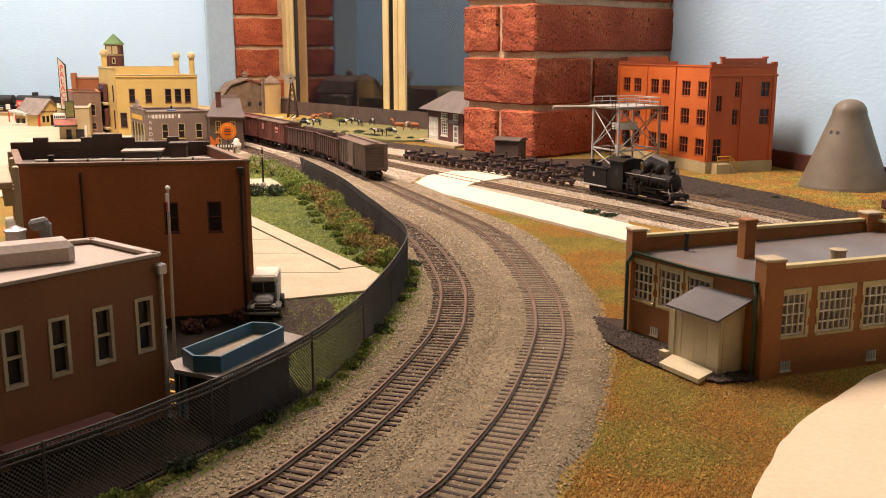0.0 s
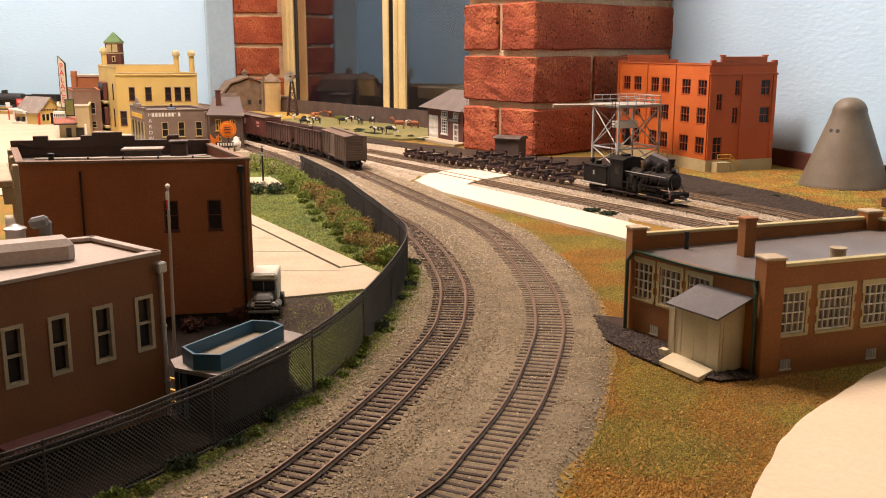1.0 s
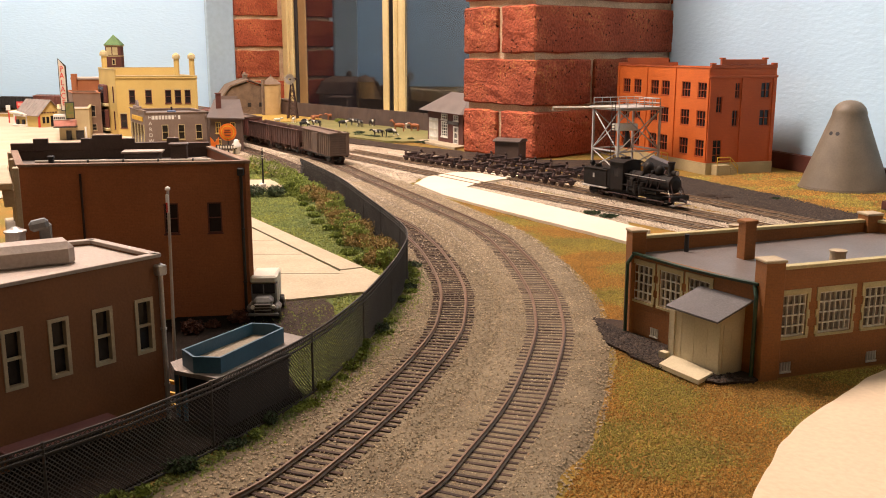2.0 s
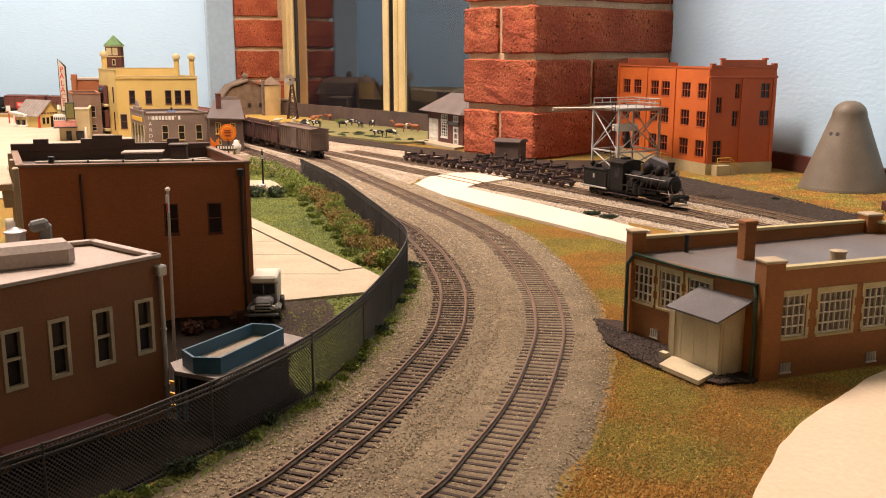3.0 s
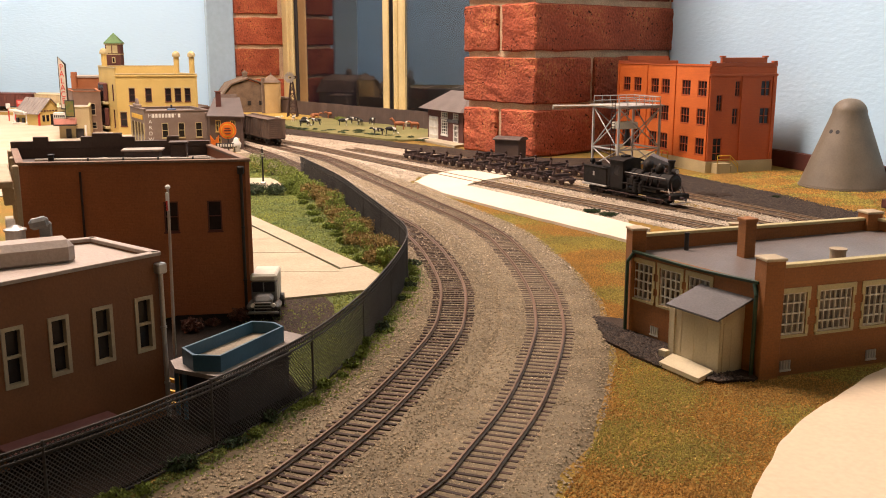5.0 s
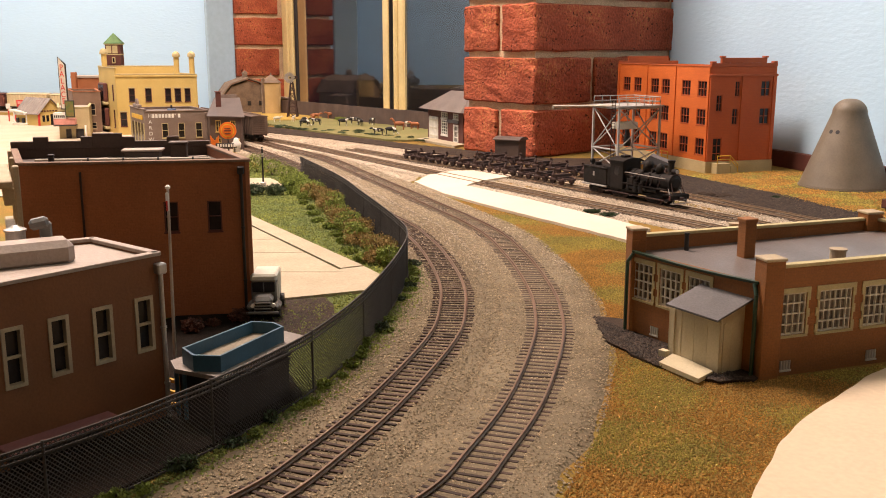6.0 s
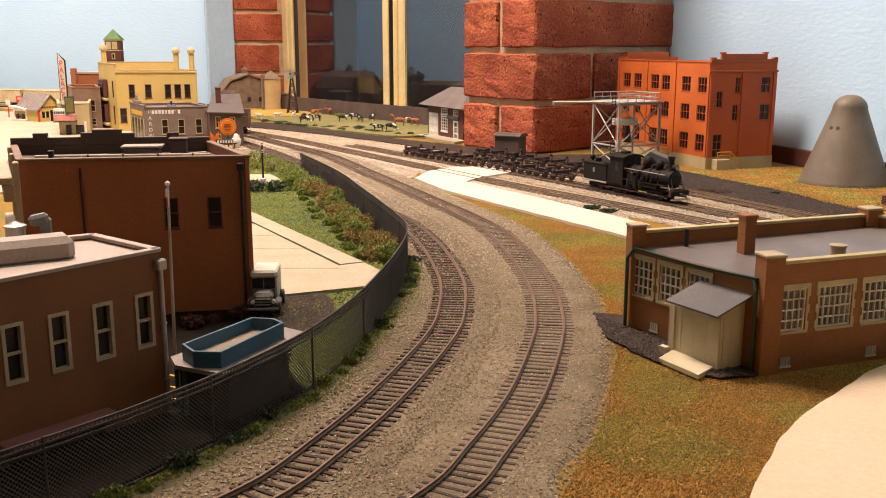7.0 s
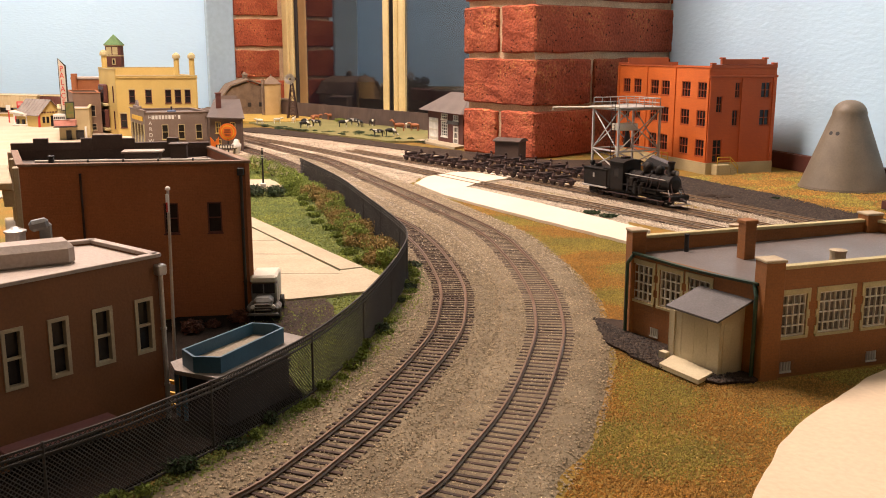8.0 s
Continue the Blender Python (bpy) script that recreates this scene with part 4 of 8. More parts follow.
for nm, x, y, sx, sy, h, mm, lab in (("brick_chimney", -0.1867, 0.672, 0.0112, 0.010, 0.0108, "dark_para", "squat dark brick chimney on the store roof"),
                                     ("roof_hatch", -0.21, 0.665, 0.0235, 0.013, 0.0063, "roof_dark", "dark boxed roof hatch on the store roof"),
                                     ("roof_vent_box", -0.2645, 0.640, 0.0034, 0.0034, 0.0051, "black", "small dark vent box on the store roof")):
    o = thing(nm, (x, y, 0.0968), lab, "roof fixture")
    part("body", B((x, y, 0.0968 + h / 2), (sx, sy, h), 0.16, 0.0005), M[mm], o)
    part("cap", B((x, y, 0.0968 + h + 0.0007), (sx * 1.18, sy * 1.18, 0.0014), 0.16, 0.0003), M["roof_light" if nm == "roof_hatch" else mm], o)
for k, (x, y, l, rz) in enumerate(((-0.240, 0.660, 0.014, 0.9), (-0.247, 0.655, 0.012, 1.2), (-0.205, 0.672, 0.012, 0.9), (-0.175, 0.675, 0.014, 0.8))):
    solo("roof_plank", B((x, y, 0.0976), (l, 0.0035, 0.0015), rz, 0.0003), M["roof_light"], "pale bleached plank lying on the store roof", "plank", "roof planks")
pl = thing("roof_pipe", (-0.2785, 0.6469, 0.0968), "pale painted pipe with dark collars along the store roof", "pipe")
q0, q1 = Vector((-0.2785, 0.6469, 0.0985)), Vector((-0.1621, 0.6604, 0.0985))
part("pipe", T(q0, q1, 0.0009, None, 10), M["white_trim"], pl)
for k in range(5):
    c = q0.lerp(q1, (k + 0.5) / 5)
    part("collar", T(c - (q1 - q0).normalized() * 0.0006, c + (q1 - q0).normalized() * 0.0006, 0.0013, None, 10), M["black"], pl)
    part("saddle", B((c.x, c.y, 0.0974), (0.0016, 0.0024, 0.0013), 0.1), M["black"], pl)
for u in (0.004, 0.05, 0.10):
    c = along(B3, B0, u + 0.01, 0.0016)
    part("pilaster", B((c.x, c.y, 0.05), (0.0072, 0.0036, 0.108), math.atan2(B0[1] - B3[1], B0[0] - B3[0]), 0.0006), M["tan_trim"], wb)

LS_ = math.hypot(B0[0] - B3[0], B0[1] - B3[1])
dS = (B0[0] - B3[0], B0[1] - B3[1])
part("cornice", obox(bmesh.new(), B3, dS, 0.0, LS_ + 0.002, 0.0036, 0.0125, 0.089, 0.0935, 0.0006), M["tan_trim"], wb, "tan projecting cornice")
part("storefront_beam", obox(bmesh.new(), B3, dS, 0.0, LS_, 0.0002, 0.009, 0.050, 0.056, 0.0006), M["tan_trim"], wb)
for k in range(5):
    part("bracket", obox(bmesh.new(), B3, dS, LS_ * (k + 0.9) / 5 - 0.002, LS_ * (k + 0.9) / 5 + 0.001, 0.0002, 0.0095, 0.078, 0.0888, 0.0006), M["tan_trim"], wb)

# brick depot on the turf
D0, D1, D2, D3 = (0.114, 0.572), (0.170, 0.484), (0.3465, 0.5458), (0.2905, 0.634)
dp = thing("brick_depot", (*D1, 0), "low chestnut brick depot with stone-trimmed windows and a slate-grey roof", "building")
LD = math.hypot(D1[0] - D0[0], D1[1] - D0[1])
dl = [(LD - 0.0985, LD - 0.0825, 0.0235, 0.0460), (LD - 0.0765, LD - 0.0600, 0.0235, 0.0460), (LD - 0.054, LD - 0.038, 0.0235, 0.0460)]
dr = [(0.0105, 0.0265, 0.0228, 0.0460), (0.0350, 0.0570, 0.0228, 0.0460), (0.0655, 0.0820, 0.0228, 0.0460), (0.09, 0.112, 0.0228, 0.046), (0.120, 0.136, 0.0228, 0.046)]
gl = [(0.0215, 0.0285, 0.0038, 0.0090)]
gr = [(0.0120, 0.0195, 0.0030, 0.0086), (0.0700, 0.0775, 0.0030, 0.0086), (0.125, 0.1325, 0.0030, 0.0086)]
shell(dp, [D0, D1, D2, D3], [0.0515, 0.0600, 0.0600, 0.0600], 0.003, [M["brownC"]], {0: dl + gl, 1: dr + gr})


def stone_window(p0, p1, h, bars):
    u0, u1, z0, z1 = h
    # pale pane colour stands for light from the windows opposite
    w = window_in(dp, p0, p1, h, M["white_trim"], M["glass_lit"], bars, rim=0.0009, proud=-0.0004, deep=0.0018, sill=False)
    d = (p1[0] - p0[0], p1[1] - p0[1])
    bm = bmesh.new()
    obox(bm, p0, d, u0 - 0.0022, u1 + 0.0022, 0.0, 0.0006, z1, z1 + 0.0028)
    obox(bm, p0, d, u0 - 0.0016, u1 + 0.0016, 0.0, 0.001, z0 - 0.0014, z0)
    for k in range(5):
        a, b = z0 + (z1 - z0) * k / 5, z0 + (z1 - z0) * (k + 1) / 5
        e = 0.0022 if k % 2 == 0 else 0.0012
        obox(bm, p0, d, u0 - e, u0 - 0.0001, 0.0, 0.0006, a, b)
        obox(bm, p0, d, u1 + 0.0001, u1 + e, 0.0, 0.0006, a, b)
    part("stone_surround", bm, M["stone_trim"], w)


for h in dl:
    stone_window(D0, D1, h, (4, 4))
for h in dr:
    stone_window(D1, D2, h, (4 if h[1] - h[0] < 0.02 else 6, 4))
for p, q, hs in ((D0, D1, gl), (D1, D2, gr)):
    for h in hs:
        d = (q[0] - p[0], q[1] - p[1])
        bm = bmesh.new()
        for k in range(4):
            u = h[0] + (h[1] - h[0]) * (k + 0.5) / 4
            obox(bm, p, d, u - 0.0003, u + 0.0003, -0.002, 0.0004, h[2], h[3])
        obox(bm, p, d, h[0], h[1], -0.002, 0.0006, h[2] - 0.0006, h[2] + 0.0003)
        part("cellar_grille", bm, M["white_trim"], dp)
        part("pane", obox(bmesh.new(), p, d, h[0], h[1], -0.0028, -0.0022, h[2], h[3]), M["glass"], dp)
rf = bmesh.new()
ri = inset([D0, D1, D2, D3], 0.0031)
rf_lo, rf_hi = 0.0512, 0.0535
vs = [rf.verts.new((*ri[0], rf_lo)), rf.verts.new((*ri[1], rf_lo)), rf.verts.new((*ri[2], rf_hi)), rf.verts.new((*ri[3], rf_hi))]
ws = [rf.verts.new((v.co.x, v.co.y, v.co.z - 0.003)) for v in vs]
rf.faces.new(vs)
rf.faces.new(ws[::-1])
for k in range(4):
    rf.faces.new((ws[k], ws[(k + 1) % 4], vs[(k + 1) % 4], vs[k]))
part("roof", rf, M["roof_grey"], dp, "slate-grey felt roof with a dull sheen")
for a, b in ((D1, D2), (D2, D3), (D3, D0)):
    part("coping", coping(bmesh.new(), a, b, 0.0601, 0.0620, 0.0009, 0.0040), M["stone_trim"], dp, "pale stone coping")
for c, w in ((D0, 0.0092), (D1, 0.0112), (D2, 0.0112), (D3, 0.0112)):
    ctr = Vector((*c, 0)).lerp(Vector((0.23, 0.56, 0)), 0.04)
    part("corner_pier", B((ctr.x, ctr.y, 0.0325), (w, w, 0.065), math.atan2(D2[1] - D1[1], D2[0] - D1[0]) - 0.1, 0.0003), M["brownC"], dp)
    part("pier_cap", B((ctr.x, ctr.y, 0.0656), (w + 0.0012, w + 0.0012, 0.0016), math.atan2(D2[1] - D1[1], D2[0] - D1[0]) - 0.1, 0.0004), M["tan_trim"], dp)
g0, g1 = along(D0, D1, 0.006, 0.0012), along(D0, D1, LD - 0.004, 0.0012)
gut = []
for k in range(13):
    f = k / 12
    p = g0.lerp(g1, f)
    gut.append(Vector((p.x, p.y, 0.0516 - 0.0012 * math.sin(math.pi * f))))
bm = bmesh.new()
swept(bm, gut, [(-0.001, 0), (0.001, 0), (0.0013, 0.0014), (-0.0013, 0.0014)])
part("gutter", bm, M["green_trim"], dp, "dark green gutter, sagging a little")
for u in (0.0035, LD - 0.0035):
    c = along(D0, D1, u, 0.0034)
    bm = T((c.x, c.y, 0.0005), (c.x, c.y, 0.046), 0.0011)
    c2 = along(D0, D1, u + (0.003 if u < 0.01 else -0.003), 0.0016)
    tube(bm, (c.x, c.y, 0.0458), (c2.x, c2.y, 0.0512), 0.0011)
    part("downpipe", bm, M["green_trim"], dp, "dark green downpipe")
ch = part("chimney", B((0.1805, 0.5535, 0.0625), (0.0076, 0.0076, 0.022), 0.33, 0.0003), M["brownC"], dp)
part("chimney_cap", B((0.1805, 0.5535, 0.0742), (0.0089, 0.0089, 0.0022), 0.33, 0.0004), M["brownC"], ch)
for x, y, r, h, mm, nm in ((0.150, 0.573, 0.0014, 0.0085, "black", "stove_pipe"), (0.191, 0.612, 0.0036, 0.0075, "tan_trim", "vent_pot"), (0.231, 0.543, 0.0045, 0.005, "tan_trim", "vent_pot")):
    bm = T((x, y, 0.0515), (x, y, 0.0530 + h), r, None, 16)
    tube(bm, (x, y, 0.053 + h), (x, y, 0.0534 + h + 0.0006), r * 1.12, None, 16)
    part(nm, bm, M[mm], dp)
# lean-to porch with a sloping slate roof
pp0, pp1, pp2, pp3 = (0.1285, 0.5190), (0.1480, 0.4855), (0.1690, 0.4985), (0.1495, 0.532)
po = thing("lean_to_porch", (*pp1, 0), "cream board-sided lean-to with a slate roof against the depot", "porch")
for p, q, za, zb in ((pp0, pp1, 0.0328, 0.0328), (pp1, pp2, 0.0328, 0.0410), (pp3, pp0, 0.0410, 0.0328)):
    bm = bmesh.new()
    P0, P1 = Vector((*p, 0)), Vector((*q, 0))
    d = (P1 - P0).normalized()
    n = Vector((d.y, -d.x, 0)) * 0.0015
    lo = [P0, P1, P1 - n, P0 - n]
    zz = [za, zb, zb, za]
    a = [bm.verts.new((v.x, v.y, 0.0)) for v in lo]
    b = [bm.verts.new((v.x, v.y, z)) for v, z in zip(lo, zz)]
    bm.faces.new(a[::-1])
    bm.faces.new(b)
    for k in range(4):
        bm.faces.new((a[k], a[(k + 1) % 4], b[(k + 1) % 4], b[k]))
    part("siding", bm, M["porch"], po)
for p, q in ((pp0, pp1), (pp1, pp2)):
    L = math.hypot(q[0] - p[0], q[1] - p[1])
    d = (q[0] - p[0], q[1] - p[1])
    nb = 4 if L > 0.03 else 3
    for k in range(nb + 1):
        part("batten", obox(bmesh.new(), p, d, L * k / nb - 0.00012, L * k / nb + 0.00012, 0.0, 0.00015, 0.003, 0.0300), M["porch"], po)
    for k in (0.1, 0.97):
        part("corner_board", obox(bmesh.new(), p, d, L * k - 0.0008, L * k + 0.0008, 0.0, 0.0006, 0.0, 0.0302), M["porch"], po)
bm = bmesh.new()
rc = [(0.1248, 0.5144, 0.0335), (0.1443, 0.4806, 0.0335), (0.1659, 0.4905, 0.0428), (0.1458, 0.522, 0.043)]
hi = [bm.verts.new(v) for v in rc]
lo = [bm.verts.new((v[0], v[1], v[2] - 0.0011)) for v in rc]
bm.faces.new(hi)
bm.faces.new(lo[::-1])
for k in range(4):
    bm.faces.new((lo[k], lo[(k + 1) % 4], hi[(k + 1) % 4], hi[k]))
part("roof", bm, M["slate"], po, "slate-grey sloping roof")
st = thing("porch_step", (0.129, 0.504, 0), "cream concrete step and landing before the lean-to", "step")
part("landing", prism(bmesh.new(), [(0.1193, 0.5005), (0.1339, 0.4731), (0.1451, 0.4855), (0.1312, 0.5164)], 0.0015, 0.0040), M["porch"], st)
part("stringer", prism(bmesh.new(), [(0.1225, 0.5165), (0.1255, 0.5125), (0.1285, 0.5148), (0.1258, 0.519)], 0.0015, 0.0060), M["porch"], st)

# orange brick factory
F0, F1, F2 = (0.286, 1.572), (0.370, 1.334), (0.472, 1.365)
F3 = (F0[0] + F2[0] - F1[0], F0[1] + F2[1] - F1[1])
fa = thing("brick_factory", (*F1, 0), "three-storey orange-red brick factory with dark windows and a tan base", "building")
LF, LG = math.hypot(F1[0] - F0[0], F1[1] - F0[1]), math.hypot(F2[0] - F1[0], F2[1] - F1[1])
cols = ((0.007, 0.029), (0.047, 0.069), (0.101, 0.123), (0.131, 0.153), (0.181, 0.203), (0.214, 0.236))
fl = [(LF - b, LF - a, z0, z1) for a, b in cols for z0, z1 in ((0.106, 0.128), (0.066, 0.089), (0.024, 0.048))]
fr_ = [(0.040, 0.0485, 0.106, 0.128), (0.082, 0.0975, 0.106, 0.128), (0.0375, 0.047, 0.067, 0.090), (0.082, 0.0985, 0.067, 0.090), (0.011, 0.0205, 0.086, 0.109), (0.009, 0.0235, 0.0165, 0.049)]
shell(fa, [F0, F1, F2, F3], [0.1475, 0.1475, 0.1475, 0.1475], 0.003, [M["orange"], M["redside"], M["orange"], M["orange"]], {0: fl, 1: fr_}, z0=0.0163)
bm = bmesh.new()
prism(bm, inset([F0, F1, F2, F3], -0.0012), 0.0, 0.016)
part("foundation", bm, M["tan_base"], fa, "tan concrete base course")
put_windows(fa, F0, F1, fl, M["red_trim"], (3, 2), rim=0.0011, proud=-0.0006, deep=0.0018)
put_windows(fa, F1, F2, fr_[:5], M["red_trim"], (2, 2), rim=0.0011, proud=-0.0006, deep=0.0018)
window_in(fa, F1, F2, fr_[5], M["red_trim"], M["glass"], (2, 3), rim=0.0011, proud=-0.0006, sill=False, name="door")
part("roof", prism(bmesh.new(), inset([F0, F1, F2, F3], 0.0031), 0.1395, 0.1425), M["roof_light"], fa, "pale flat roof")
for u in (0.0025, 0.088, 0.166, LF - 0.003):
    part("pilaster", obox(bmesh.new(), F0, (F1[0] - F0[0], F1[1] - F0[1]), u - 0.0022, u + 0.0022, 0.0, 0.0016, 0.0165, 0.1470), M["orange"], fa)
dG = (F2[0] - F1[0], F2[1] - F1[1])
for u in (0.0025, 0.053, LG - 0.0028):
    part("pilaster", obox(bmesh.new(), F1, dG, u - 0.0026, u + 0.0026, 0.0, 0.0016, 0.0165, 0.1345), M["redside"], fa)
bm = bmesh.new()
obox(bm, F1, dG, -0.0015, LG + 0.0015, -0.0035, 0.0022, 0.1345, 0.1375, 0.0003)
obox(bm, F1, dG, 0.0, LG, -0.0034, 0.0012, 0.1476, 0.1525, 0.0003)
obox(bm, F1, dG, 0.016, LG - 0.018, -0.0034, 0.0014, 0.1526, 0.1598, 0.0003)
for u in (0.0035, 0.018, LG - 0.020, LG - 0.0045):
    obox(bm, F1, dG, u - 0.0035, u + 0.0035, -0.004, 0.0024, 0.1526 if u < 0.01 or u > LG - 0.01 else 0.1599, 0.1550 if u < 0.01 or u > LG - 0.01 else 0.1622, 0.0004)
part("stepped_parapet", bm, M["red_trim"], fa, "stepped red brick parapet")
bm = bmesh.new()
dH = (F0[0] - F3[0], F0[1] - F3[1])
obox(bm, F3, dH, 0, LG, -0.0034, 0.0012, 0.1476, 0.1525, 0.0003)
obox(bm, F3, dH, 0.018, LG - 0.016, -0.0034, 0.0014, 0.1526, 0.1598, 0.0003)
part("stepped_parapet", bm, M["red_trim"], fa, "stepped red brick parapet")
part("coping", coping(bmesh.new(), F0, F1, 0.1476, 0.1492, 0.0008, 0.0036), M["red_trim"], fa)
ld = thing("factory_stair", (*along(F1, F2, 0.016)[:2], 0), "tan concrete stoop with yellow pipe railings at the factory door", "steps")
part("stoop", obox(bmesh.new(), F1, dG, 0.008, 0.030, 0.0014, 0.016, 0.0, 0.0145, 0.0004), M["tan_base"], ld)
for k in range(4):
    part("tread", obox(bmesh.new(), F1, dG, 0.0302 + k * 0.003, 0.0332 + k * 0.003, 0.0014, 0.016, 0.0, 0.0145 - 0.0032 * (k + 1), 0.0002), M["tan_base"], ld)
bm = bmesh.new()
rail_pts = [along(F1, F2, 0.0085, 0.0155), along(F1, F2, 0.029, 0.0155), along(F1, F2, 0.042, 0.0155)]
zs_ = [0.0145, 0.0145, 0.002]
for hh in (0.006, 0.011):
    for i in range(2):
        a, b = rail_pts[i], rail_pts[i + 1]
        tube(bm, (a.x, a.y, zs_[i] + hh), (b.x, b.y, zs_[i + 1] + hh), 0.0006, None, 6)
for p, z in zip(rail_pts, zs_):
    tube(bm, (p.x, p.y, z), (p.x, p.y, z + 0.0115), 0.0006, None, 6)
part("railing", bm, M["yellow_paint"], ld, "bright yellow pipe railing")
bm = bmesh.new()
w0 = along(F0, F1, LF - 0.118, 0.008)
w1 = along(F0, F1, LF - 0.085, 0.008)
for hh in (0.014, 0.022):
    tube(bm, (w0.x, w0.y, hh), (w1.x, w1.y, hh), 0.0007, None, 6)
for f in (0, 0.5, 1):
    p = w0.lerp(w1, f)
    tube(bm, (p.x, p.y, 0), (p.x, p.y, 0.0222), 0.0007, None, 6)
solo("guard_rail", bm, M["yellow_paint"], "bright yellow pipe guard rail beside the factory", "railing")

# grey cone, like a capsule
c = thing("metal_cone", (0.512, 1.205, 0), "olive-grey metal capsule cone with a rounded tip standing on the turf", "cone")
prof = [(0.0535, 0.0), (0.0545, 0.002), (0.0535, 0.004)] + [(0.0535 - 0.0325 * k / 8, 0.004 + 0.0885 * k / 8) for k in range(1, 9)] + [(0.0021 + 0.0189 * math.cos(a), 0.0925 + 0.0185 * math.sin(a)) for a in [math.pi / 2 * k / 9 for k in range(1, 9)]] + [(0.001, 0.111)]
part("shell", turned(bmesh.new(), (0.512, 1.205, 0.0), prof, 48), M["cone"], c, smooth=True)
for ang in (-2.40, -2.72):
    r, z = 0.0286, 0.0705
    x, y = 0.512 + r * math.cos(ang), 1.205 + r * math.sin(ang)
    part("porthole", T((x - 0.003 * math.cos(ang), y - 0.003 * math.sin(ang), z - 0.001), (x + 0.0006 * math.cos(ang), y + 0.0006 * math.sin(ang), z + 0.0002), 0.0026, None, 14), M["black"], c, "small black round porthole")
part("rim", turned(bmesh.new(), (0.512, 1.205, 0.0), [(0.0552, 0.0), (0.0556, 0.0012), (0.0552, 0.0022)], 48), M["cone"], c)

# steel gantry with a platform and an arm
G1, G2, G3, G4 = Vector((0.222, 1.41, 0)), Vector((0.249, 1.353, 0)), Vector((0.287, 1.442, 0)), Vector((0.314, 1.385, 0))
gy = thing("sanding_gantry", (*((G1 + G4) / 2)[:2], 0), "grey braced steel gantry with a railed platform and arm", "gantry")
GH = 0.0905
for p in (G1, G2, G3, G4):
    bm = B((p.x, p.y, GH / 2), (0.0028, 0.0028, GH), 0.45)
    box(bm, (p.x, p.y, 0.0008), (0.006, 0.006, 0.0016), 0.45)
    part("leg", bm, M["steel"], gy)
for p, q in ((G1, G2), (G2, G4), (G3, G4), (G1, G3)):
    for z0, z1 in ((0.002, 0.029), (0.031, 0.0615), (0.0615, 0.088)):
        if z0 > 0.06:
            break
        zt = 0.029 if z0 < 0.01 else 0.088
        part("brace", T((p.x, p.y, z0), (q.x, q.y, zt), 0.0010, None, 6), M["steel"], gy)
        part("brace", T((q.x, q.y, z0), (p.x, p.y, zt), 0.0010, None, 6), M["steel"], gy)
    for z in (0.030, GH - 0.0015):
        part("girt", T((p.x, p.y, z), (q.x, q.y, z), 0.0013, None, 6), M["steel"], gy)
part("deck", prism(bmesh.new(), [tuple((G1 + (G1 - G4) * 0.06)[:2]), tuple((G2 + (G2 - G3) * 0.06)[:2]), tuple((G4 + (G4 - G1) * 0.06)[:2]), tuple((G3 + (G3 - G2) * 0.06)[:2])], GH, GH + 0.002), M["steel"], gy)
for p, q in ((G2, G4), (G4, G3), (G3, G1)):
    for k in range(6):
        a = p.lerp(q, k / 5)
        part("railing_post", T((a.x, a.y, GH), (a.x, a.y, GH + 0.0135), 0.0006, None, 6), M["steel"], gy)
    for z in (0.007, 0.0135):
        part("handrail", T((p.x, p.y, GH + z), (q.x, q.y, GH + z), 0.0006, None, 6), M["steel"], gy)
part("arm", T((G2.x, G2.y, GH + 0.003), (0.158, 1.372, GH + 0.0015), 0.0012, None, 8), M["white_trim"], gy, "long pale swing arm")
part("arm_tip", T((0.158, 1.372, GH + 0.0025), (0.158, 1.372, GH - 0.0025), 0.0011, None, 8), M["white_trim"], gy)
hb = bmesh.new()
hc = (G2 + G3) / 2
box(hb, (hc.x - 0.006, hc.y - 0.022, 0.064), (0.032, 0.020, 0.010), 0.45, 0.001)
part("hood", hb, M["white_trim"], gy, "pale sheet-metal hood")
part("hanger", T((hc.x, hc.y - 0.008, 0.068), (hc.x, hc.y - 0.008, GH), 0.0009, None, 6), M["steel"], gy)
part("spout", T((hc.x, hc.y - 0.012, 0.060), (hc.x, hc.y - 0.012, 0.040), 0.0022, 0.0055, 14), M["black"], gy, "black tapered spout")
part("spout_tank", T((hc.x, hc.y - 0.012, 0.040), (hc.x, hc.y - 0.012, 0.0335), 0.0055, 0.0048, 14), M["black"], gy)
bm = bmesh.new()
lp = G2 + Vector((-0.009, -0.006, 0))
for s in (-0.0025, 0.0025):
    tube(bm, (lp.x + s, lp.y, 0.0), (lp.x + s, lp.y, GH + 0.01), 0.0005, None, 5)
for k in range(22):
    tube(bm, (lp.x - 0.0025, lp.y, 0.004 + k * 0.0043), (lp.x + 0.0025, lp.y, 0.004 + k * 0.0043), 0.0004, None, 5)
part("ladder", bm, M["rust"], gy, "thin rusty ladder")

